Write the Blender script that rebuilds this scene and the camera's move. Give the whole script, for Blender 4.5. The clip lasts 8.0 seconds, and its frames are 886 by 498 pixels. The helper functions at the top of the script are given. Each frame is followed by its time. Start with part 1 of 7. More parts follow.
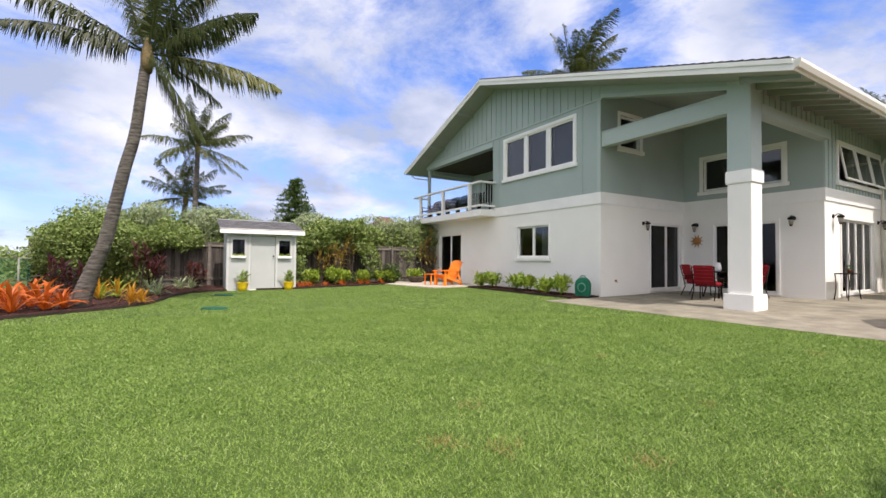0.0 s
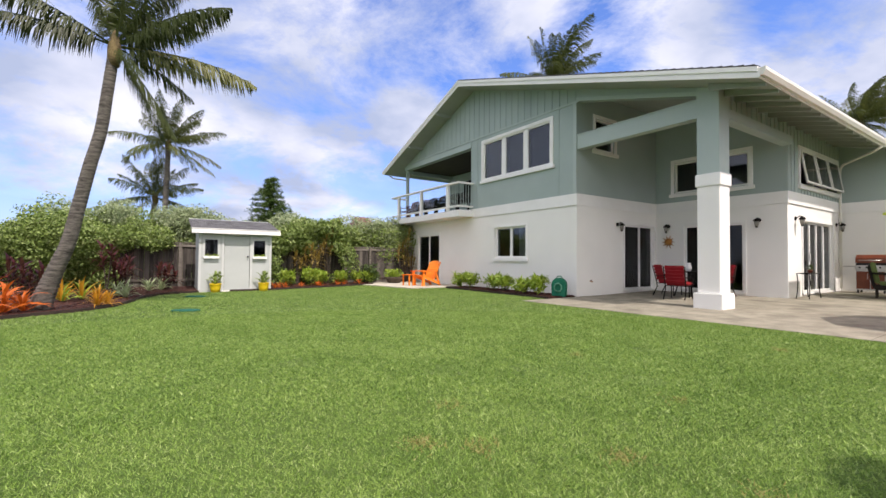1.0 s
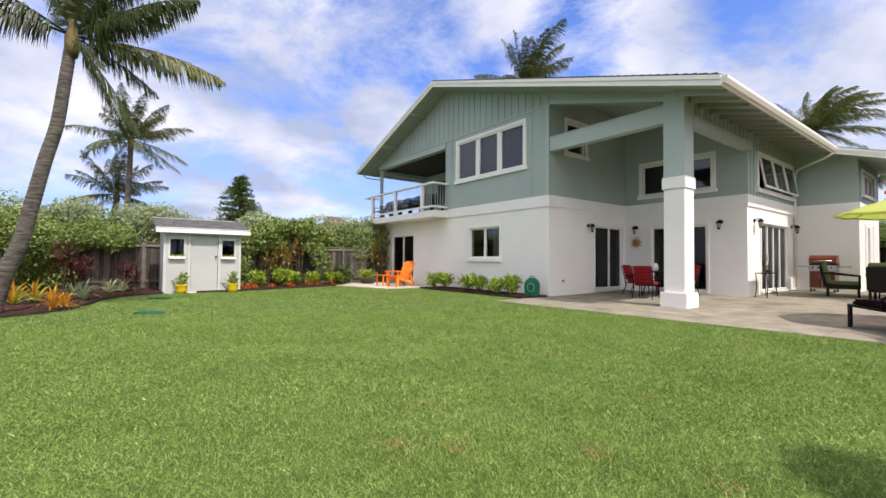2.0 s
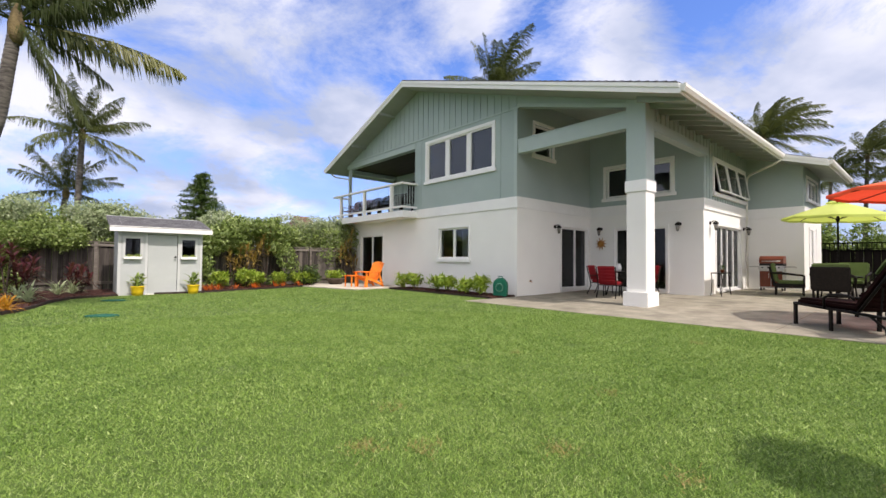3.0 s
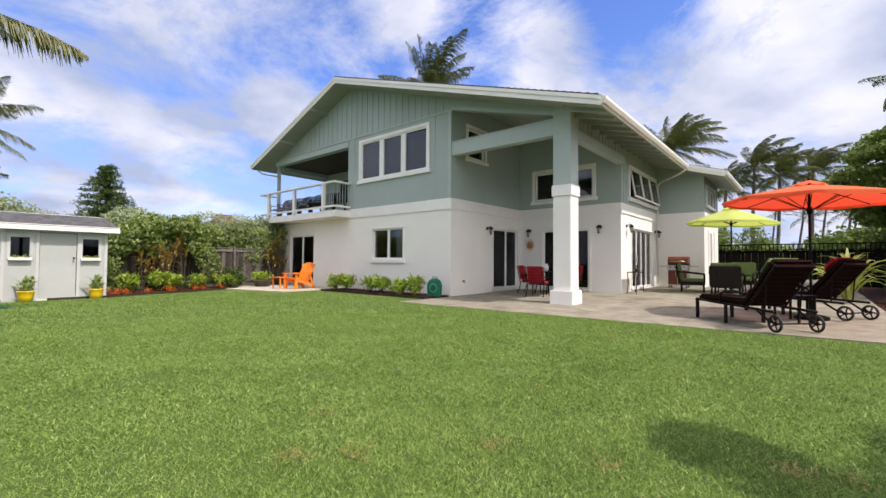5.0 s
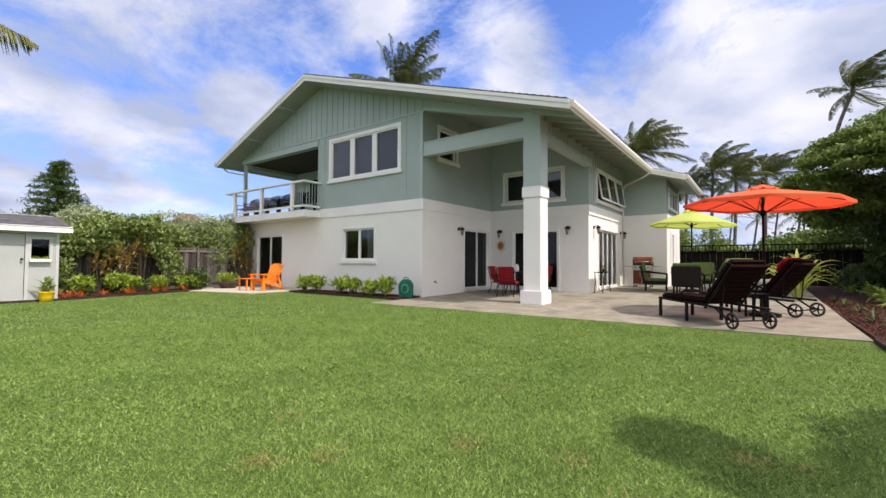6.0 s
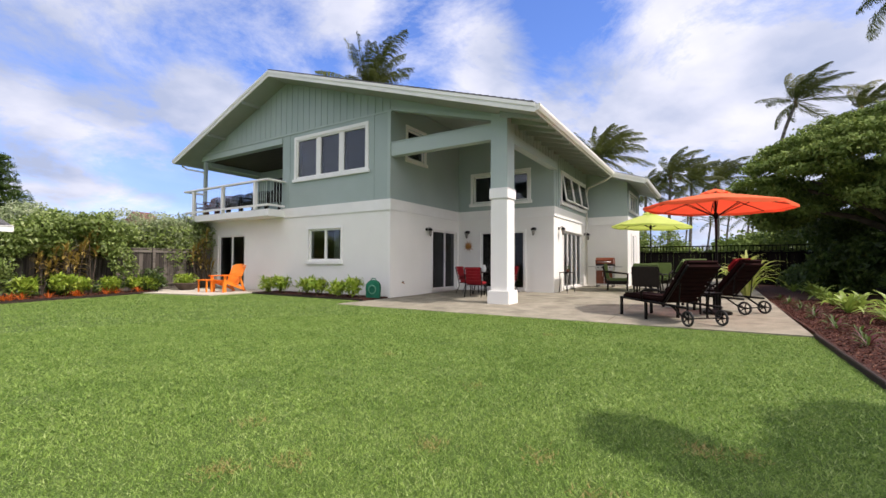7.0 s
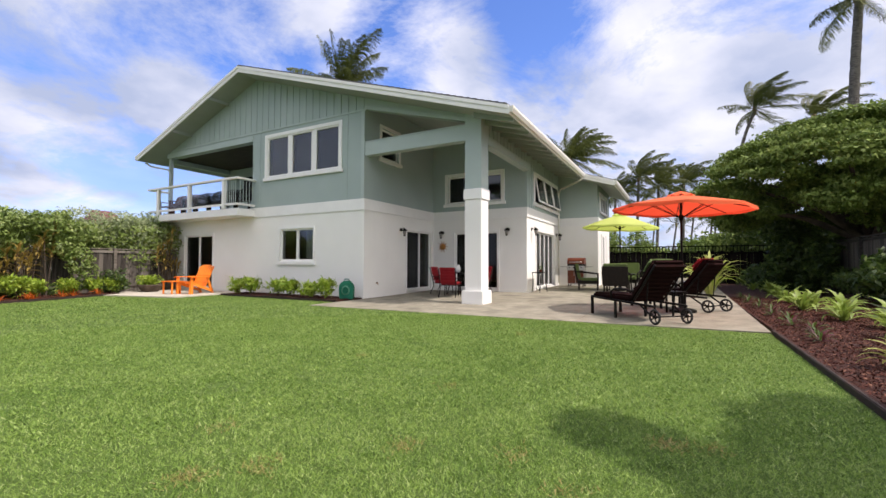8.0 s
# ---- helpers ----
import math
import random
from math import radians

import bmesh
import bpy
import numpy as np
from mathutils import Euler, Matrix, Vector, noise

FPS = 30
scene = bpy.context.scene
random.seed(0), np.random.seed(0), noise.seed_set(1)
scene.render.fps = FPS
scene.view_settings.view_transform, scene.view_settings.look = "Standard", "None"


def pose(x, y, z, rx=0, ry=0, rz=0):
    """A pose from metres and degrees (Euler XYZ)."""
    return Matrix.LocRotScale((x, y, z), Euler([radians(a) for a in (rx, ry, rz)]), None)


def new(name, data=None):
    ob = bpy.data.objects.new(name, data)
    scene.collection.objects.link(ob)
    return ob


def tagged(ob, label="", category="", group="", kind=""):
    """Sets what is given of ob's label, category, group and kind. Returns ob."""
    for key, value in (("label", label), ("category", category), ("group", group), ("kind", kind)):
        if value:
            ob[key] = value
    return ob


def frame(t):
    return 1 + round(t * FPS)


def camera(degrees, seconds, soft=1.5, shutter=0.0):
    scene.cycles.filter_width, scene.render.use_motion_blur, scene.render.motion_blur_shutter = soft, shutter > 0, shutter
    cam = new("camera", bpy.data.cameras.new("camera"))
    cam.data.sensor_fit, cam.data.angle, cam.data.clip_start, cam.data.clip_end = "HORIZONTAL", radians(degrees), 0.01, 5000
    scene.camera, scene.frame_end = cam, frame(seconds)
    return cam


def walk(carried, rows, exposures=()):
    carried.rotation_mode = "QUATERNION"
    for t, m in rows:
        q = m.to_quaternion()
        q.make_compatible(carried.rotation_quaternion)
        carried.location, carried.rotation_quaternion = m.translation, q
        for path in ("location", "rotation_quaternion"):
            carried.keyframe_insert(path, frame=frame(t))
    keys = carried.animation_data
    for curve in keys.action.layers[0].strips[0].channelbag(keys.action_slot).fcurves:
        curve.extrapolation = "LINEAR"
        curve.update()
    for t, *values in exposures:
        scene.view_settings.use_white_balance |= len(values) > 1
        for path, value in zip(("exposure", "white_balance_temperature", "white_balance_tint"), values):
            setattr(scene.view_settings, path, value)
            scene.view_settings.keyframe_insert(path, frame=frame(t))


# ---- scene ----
EYE = 1.05
PATH = [
    (0.0, -30.60, 1.37, -0.54), (0.5, -31.83, 1.42, -0.54), (1.0, -33.49, 1.46, -0.52), (1.5, -35.21, 1.50, -0.51),
    (3.0, -40.98, 1.63, -0.53), (3.5, -43.52, 1.69, -0.50), (4.0, -45.74, 1.71, -0.44), (4.5, -47.75, 1.74, -0.42),
    (6.0, -53.49, 1.89, -0.29), (6.5, -55.43, 1.93, -0.25), (7.0, -57.75, 1.98, -0.25), (7.5, -59.64, 2.02, -0.20),
    (8.0, -61.16, 2.04, -0.14)]
cam = camera(91.63, 8.0)
walk(cam, [(t, pose(0, 0, EYE, 90 + p, r, w)) for t, w, p, r in PATH], [(0.0, 0.77, 6780, 18), (4.5, 0.72, 6780, 18), (6.2, 0.71, 6780, 18), (8.0, 0.74, 6780, 18)])

# ---------------------------------------------------------------- sky and sun
SUN_EL, SUN_EAST = radians(56), radians(0.8)
to_sun = Vector((math.sin(SUN_EAST) * math.cos(SUN_EL), -math.cos(SUN_EAST) * math.cos(SUN_EL), math.sin(SUN_EL)))
sun = new("sun", bpy.data.lights.new("sun", "SUN"))
sun.data.energy, sun.data.angle, sun.data.color = 2.75, radians(0.6), (1.0, 0.95, 0.88)
sun.matrix_world = Matrix.Translation((0, 0, 30)) @ to_sun.to_track_quat("Z", "Y").to_matrix().to_4x4()


# last two banks lie out of view, added to whiten west walls and panes
CLOUDS = [(0, 14, 4, 30, 0.05), (14, 22, 2, 18, 0.05), (-13, 4, 3, 14, -0.04), (34, 27, 1, 13, -0.12), (28.5, 18.5, 0, 5.5, 0.20),
          (26, 8, 1, 9, -0.06), (43.5, 31, 0, 6, 0.10), (53, 27, 0, 8, -0.12), (63, 27, 0, 8, 0.13), (75, 27, 0, 10, -0.13),
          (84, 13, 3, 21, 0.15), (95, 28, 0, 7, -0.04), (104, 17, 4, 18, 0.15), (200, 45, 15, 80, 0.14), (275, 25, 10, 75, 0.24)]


def make_sky():
    w = bpy.data.worlds.new("sky")
    scene.world = w
    w.use_nodes = True
    n, l = w.node_tree.nodes, w.node_tree.links
    n.clear()
    out, bg, sky = n.new("ShaderNodeOutputWorld"), n.new("ShaderNodeBackground"), n.new("ShaderNodeTexSky")
    sky.sky_type, sky.sun_disc = "NISHITA", False
    sky.sun_elevation, sky.sun_rotation = SUN_EL, math.pi - SUN_EAST
    sky.air_density, sky.dust_density, sky.ozone_density = 1.0, 0.1, 4.0
    tc = n.new("ShaderNodeTexCoord")
    sep = n.new("ShaderNodeSeparateXYZ")
    l.new(tc.outputs["Generated"], sep.inputs[0])
    add = n.new("ShaderNodeMath"); add.operation = "ADD"; add.inputs[1].default_value = 0.32
    l.new(sep.outputs["Z"], add.inputs[0])
    div = n.new("ShaderNodeVectorMath"); div.operation = "DIVIDE"
    comb = n.new("ShaderNodeCombineXYZ")
    for k in range(3):
        l.new(add.outputs[0], comb.inputs[k])
    l.new(tc.outputs["Generated"], div.inputs[0]); l.new(comb.outputs[0], div.inputs[1])
    mp = n.new("ShaderNodeMapping")
    mp.inputs["Location"].default_value = (3.1, 1.7, 0.0)
    mp.inputs["Rotation"].default_value = (0, 0, radians(25))
    l.new(div.outputs[0], mp.inputs["Vector"])
    big = n.new("ShaderNodeTexNoise")
    big.inputs["Scale"].default_value, big.inputs["Detail"].default_value = 2.4, 10
    big.inputs["Roughness"].default_value, big.inputs["Distortion"].default_value = 0.66, 0.35
    l.new(mp.outputs[0], big.inputs["Vector"])
    ramp = n.new("ShaderNodeValToRGB")
    ramp.color_ramp.elements[0].position, ramp.color_ramp.elements[1].position = 0.39, 0.62
    ramp.color_ramp.elements[0].color = (0, 0, 0, 1)
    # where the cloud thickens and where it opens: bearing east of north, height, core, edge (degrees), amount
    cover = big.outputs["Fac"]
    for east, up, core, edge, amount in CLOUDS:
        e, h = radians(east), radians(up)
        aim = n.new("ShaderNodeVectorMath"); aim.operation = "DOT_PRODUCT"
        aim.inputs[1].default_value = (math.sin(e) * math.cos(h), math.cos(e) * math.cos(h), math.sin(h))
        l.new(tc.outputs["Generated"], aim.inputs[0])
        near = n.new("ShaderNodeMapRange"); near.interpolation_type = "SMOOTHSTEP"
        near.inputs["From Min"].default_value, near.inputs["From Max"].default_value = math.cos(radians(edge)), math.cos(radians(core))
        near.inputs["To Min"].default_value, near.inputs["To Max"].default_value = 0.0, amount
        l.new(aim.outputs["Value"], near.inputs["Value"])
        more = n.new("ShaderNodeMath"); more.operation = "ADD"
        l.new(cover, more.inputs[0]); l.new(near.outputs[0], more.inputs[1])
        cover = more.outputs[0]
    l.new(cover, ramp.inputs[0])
    # thin veil near the horizon
    veil = n.new("ShaderNodeMapRange")
    veil.inputs["From Min"].default_value, veil.inputs["From Max"].default_value = 0.02, 0.36
    veil.inputs["To Min"].default_value, veil.inputs["To Max"].default_value = 0.45, 0.0
    l.new(sep.outputs["Z"], veil.inputs["Value"])
    mx = n.new("ShaderNodeMath"); mx.operation = "MAXIMUM"
    l.new(ramp.outputs[0], mx.inputs[0]); l.new(veil.outputs[0], mx.inputs[1])
    mix = n.new("ShaderNodeMix"); mix.data_type = "RGBA"
    # clouds: sunlit heads and bluish undersides
    puff = n.new("ShaderNodeTexNoise")
    puff.inputs["Scale"].default_value, puff.inputs["Detail"].default_value = 2.3, 8
    l.new(mp.outputs[0], puff.inputs["Vector"])
    lit = n.new("ShaderNodeMapRange")
    lit.inputs["From Min"].default_value, lit.inputs["From Max"].default_value = 0.40, 0.66
    l.new(puff.outputs["Fac"], lit.inputs["Value"])
    cloud = n.new("ShaderNodeMix"); cloud.data_type = "RGBA"
    cloud.inputs["A"].default_value, cloud.inputs["B"].default_value = (2.35, 2.9, 4.05, 1), (4.65, 5.0, 5.65, 1)
    l.new(lit.outputs[0], cloud.inputs["Factor"])
    # out of view round the sun: white cloud glow added to lift shaded walls
    aim = n.new("ShaderNodeVectorMath"); aim.operation = "DOT_PRODUCT"
    aim.inputs[1].default_value = to_sun
    l.new(tc.outputs["Generated"], aim.inputs[0])
    glow = n.new("ShaderNodeMapRange"); glow.interpolation_type = "SMOOTHSTEP"
    glow.inputs["From Min"].default_value, glow.inputs["From Max"].default_value = 0.30, 1.0
    l.new(aim.outputs["Value"], glow.inputs["Value"])
    added_glow = n.new("ShaderNodeMix"); added_glow.data_type = "RGBA"
    added_glow.inputs["B"].default_value = (9.6, 9.5, 9.2, 1)
    l.new(glow.outputs[0], added_glow.inputs["Factor"]); l.new(cloud.outputs["Result"], added_glow.inputs["A"])
    l.new(added_glow.outputs["Result"], mix.inputs["B"])
    deep = n.new("ShaderNodeMix"); deep.data_type, deep.blend_type = "RGBA", "MULTIPLY"
    deep.inputs["Factor"].default_value = 1.0
    tint = n.new("ShaderNodeMix"); tint.data_type = "RGBA"
    tint.inputs["A"].default_value, tint.inputs["B"].default_value = (0.56, 0.66, 1.02, 1), (0.74, 0.90, 1.28, 1)
    rise = n.new("ShaderNodeMapRange"); rise.inputs["From Max"].default_value = 0.35
    l.new(sep.outputs["Z"], rise.inputs["Value"]); l.new(rise.outputs[0], tint.inputs["Factor"])
    l.new(tint.outputs["Result"], deep.inputs["B"])
    l.new(sky.outputs[0], deep.inputs["A"])
    l.new(mx.outputs[0], mix.inputs["Factor"]); l.new(deep.outputs["Result"], mix.inputs["A"])
    l.new(mix.outputs["Result"], bg.inputs["Color"])
    bg.inputs["Strength"].default_value = 0.12
    l.new(bg.outputs[0], out.inputs[0])


make_sky()

# ---------------------------------------------------------------- materials


def mat(name, a, b, scale=3.0, rough=0.8, bump=0.2, fine=60.0, metal=0.0, depth=0.01, coords="Object", spec=0.4, stain=None, stretch=(1, 1, 1)):
    """A surface that wavers between two colours at two sizes, with fine relief; stain: a third colour in soft blotches."""
    m = bpy.data.materials.new(name)
    m.use_nodes = True
    n, l = m.node_tree.nodes, m.node_tree.links
    bs = n["Principled BSDF"]
    tc = n.new("ShaderNodeTexCoord")
    mp = n.new("ShaderNodeMapping"); mp.inputs["Scale"].default_value = stretch
    l.new(tc.outputs[coords], mp.inputs["Vector"])
    n1, n2 = n.new("ShaderNodeTexNoise"), n.new("ShaderNodeTexNoise")
    n1.inputs["Scale"].default_value, n1.inputs["Detail"].default_value = scale, 6
    n2.inputs["Scale"].default_value, n2.inputs["Detail"].default_value = fine, 4
    l.new(mp.outputs[0], n1.inputs["Vector"]); l.new(mp.outputs[0], n2.inputs["Vector"])
    add = n.new("ShaderNodeMath"); add.operation = "MULTIPLY_ADD"
    add.inputs[1].default_value, add.inputs[2].default_value = 0.45, -0.22
    l.new(n2.outputs["Fac"], add.inputs[0])
    s = n.new("ShaderNodeMath"); s.operation = "ADD"
    l.new(n1.outputs["Fac"], s.inputs[0]); l.new(add.outputs[0], s.inputs[1])
    r = n.new("ShaderNodeMapRange")
    r.inputs["From Min"].default_value, r.inputs["From Max"].default_value = 0.3, 0.7
    l.new(s.outputs[0], r.inputs["Value"])
    mix = n.new("ShaderNodeMix"); mix.data_type = "RGBA"
    mix.inputs["A"].default_value, mix.inputs["B"].default_value = (*a, 1), (*b, 1)
    l.new(r.outputs[0], mix.inputs["Factor"])
    col = mix.outputs["Result"]
    if stain:
        n3 = n.new("ShaderNodeTexNoise")
        n3.inputs["Scale"].default_value, n3.inputs["Detail"].default_value = scale * 0.45, 7
        l.new(mp.outputs[0], n3.inputs["Vector"])
        r3 = n.new("ShaderNodeMapRange")
        r3.inputs["From Min"].default_value, r3.inputs["From Max"].default_value = 0.52, 0.72
        r3.inputs["To Max"].default_value = 0.8
        l.new(n3.outputs["Fac"], r3.inputs["Value"])
        m3 = n.new("ShaderNodeMix"); m3.data_type = "RGBA"
        m3.inputs["B"].default_value = (*stain, 1)
        l.new(r3.outputs[0], m3.inputs["Factor"]); l.new(col, m3.inputs["A"])
        col = m3.outputs["Result"]
    l.new(col, bs.inputs["Base Color"])
    bs.inputs["Roughness"].default_value, bs.inputs["Metallic"].default_value = rough, metal
    bs.inputs["Specular IOR Level"].default_value = spec
    if bump:
        bp = n.new("ShaderNodeBump")
        bp.inputs["Strength"].default_value, bp.inputs["Distance"].default_value = bump, depth
        l.new(n2.outputs["Fac"], bp.inputs["Height"]); l.new(bp.outputs[0], bs.inputs["Normal"])
    return m


def leaf_mat(name, a, b, c=None, rough=0.45, through_light=0.35, by_object=False, spec=0.4, patchy=None):
    """Leaves that differ one from another and let some light through."""
    m = bpy.data.materials.new(name)
    m.use_nodes = True
    n, l = m.node_tree.nodes, m.node_tree.links
    bs = n["Principled BSDF"]
    if by_object:
        info = n.new("ShaderNodeObjectInfo"); rnd = info.outputs["Random"]
    else:
        info = n.new("ShaderNodeNewGeometry"); rnd = info.outputs["Random Per Island"]
    ramp = n.new("ShaderNodeValToRGB")
    e = ramp.color_ramp.elements
    e[0].color, e[1].color = (*a, 1), (*b, 1)
    if c:
        e[1].position = 0.85
        x = e.new(1.0); x.color = (*c, 1)
    l.new(rnd, ramp.inputs[0])
    col = ramp.outputs[0]
    if patchy:
        tc = n.new("ShaderNodeTexCoord")
        for size, lo, hi in ((1.1, 0.42, 0.62), (7.0, 0.45, 0.66)):
            nz, mr, mx2 = n.new("ShaderNodeTexNoise"), n.new("ShaderNodeMapRange"), n.new("ShaderNodeMix")
            nz.inputs["Scale"].default_value, nz.inputs["Detail"].default_value = size, 5
            mr.inputs["From Min"].default_value, mr.inputs["From Max"].default_value = lo, hi
            mx2.data_type, mx2.blend_type = "RGBA", "MULTIPLY"
            mx2.inputs["B"].default_value = (*patchy, 1)
            l.new(tc.outputs["Object"], nz.inputs["Vector"]); l.new(nz.outputs["Fac"], mr.inputs["Value"])
            l.new(mr.outputs[0], mx2.inputs["Factor"]); l.new(col, mx2.inputs["A"])
            col = mx2.outputs["Result"]
    l.new(col, bs.inputs["Base Color"])
    bs.inputs["Roughness"].default_value = rough
    bs.inputs["Specular IOR Level"].default_value = spec
    tr = n.new("ShaderNodeBsdfTranslucent")
    l.new(col, tr.inputs["Color"])
    mx = n.new("ShaderNodeMixShader"); mx.inputs[0].default_value = through_light
    l.new(bs.outputs[0], mx.inputs[1]); l.new(tr.outputs[0], mx.inputs[2])
    l.new(mx.outputs[0], n["Material Output"].inputs["Surface"])
    return m


def wood_mat(name, a, b, rough=0.8, lengthwise="Z", spec=0.3):
    """Weathered boards: streaks along the grain, each board a little different."""
    m = bpy.data.materials.new(name)
    m.use_nodes = True
    n, l = m.node_tree.nodes, m.node_tree.links
    bs = n["Principled BSDF"]
    tc, info = n.new("ShaderNodeTexCoord"), n.new("ShaderNodeObjectInfo")
    mp = n.new("ShaderNodeMapping")
    mp.inputs["Scale"].default_value = {"Z": (14, 14, 0.9), "X": (0.9, 14, 14), "Y": (14, 0.9, 14)}[lengthwise]
    off = n.new("ShaderNodeVectorMath"); off.operation = "SCALE"; off.inputs[0].default_value = (7, 9, 13)
    l.new(info.outputs["Random"], off.inputs["Scale"])
    l.new(off.outputs[0], mp.inputs["Location"]); l.new(tc.outputs["Object"], mp.inputs["Vector"])
    n1 = n.new("ShaderNodeTexNoise"); n1.inputs["Scale"].default_value, n1.inputs["Detail"].default_value = 1.6, 8
    l.new(mp.outputs[0], n1.inputs["Vector"])
    mp2 = n.new("ShaderNodeMath"); mp2.operation = "MULTIPLY_ADD"; mp2.inputs[1].default_value, mp2.inputs[2].default_value = 0.5, -0.25
    l.new(info.outputs["Random"], mp2.inputs[0])
    s = n.new("ShaderNodeMath"); s.operation = "ADD"
    l.new(n1.outputs["Fac"], s.inputs[0]); l.new(mp2.outputs[0], s.inputs[1])
    r = n.new("ShaderNodeMapRange"); r.inputs["From Min"].default_value, r.inputs["From Max"].default_value = 0.25, 0.75
    l.new(s.outputs[0], r.inputs["Value"])
    mix = n.new("ShaderNodeMix"); mix.data_type = "RGBA"
    mix.inputs["A"].default_value, mix.inputs["B"].default_value = (*a, 1), (*b, 1)
    l.new(r.outputs[0], mix.inputs["Factor"]); l.new(mix.outputs["Result"], bs.inputs["Base Color"])
    bs.inputs["Specular IOR Level"].default_value = spec
    bs.inputs["Roughness"].default_value = rough
    bp = n.new("ShaderNodeBump"); bp.inputs["Strength"].default_value, bp.inputs["Distance"].default_value = 0.35, 0.006
    l.new(n1.outputs["Fac"], bp.inputs["Height"]); l.new(bp.outputs[0], bs.inputs["Normal"])
    return m


def glass_mat(name, tint=(0.42, 0.46, 0.47), ior=1.45):
    m = bpy.data.materials.new(name)
    m.use_nodes = True
    bs = m.node_tree.nodes["Principled BSDF"]
    bs.inputs["Base Color"].default_value = (*tint, 1)
    bs.inputs["Transmission Weight"].default_value, bs.inputs["Roughness"].default_value = 1.0, 0.02
    bs.inputs["IOR"].default_value = ior
    return m


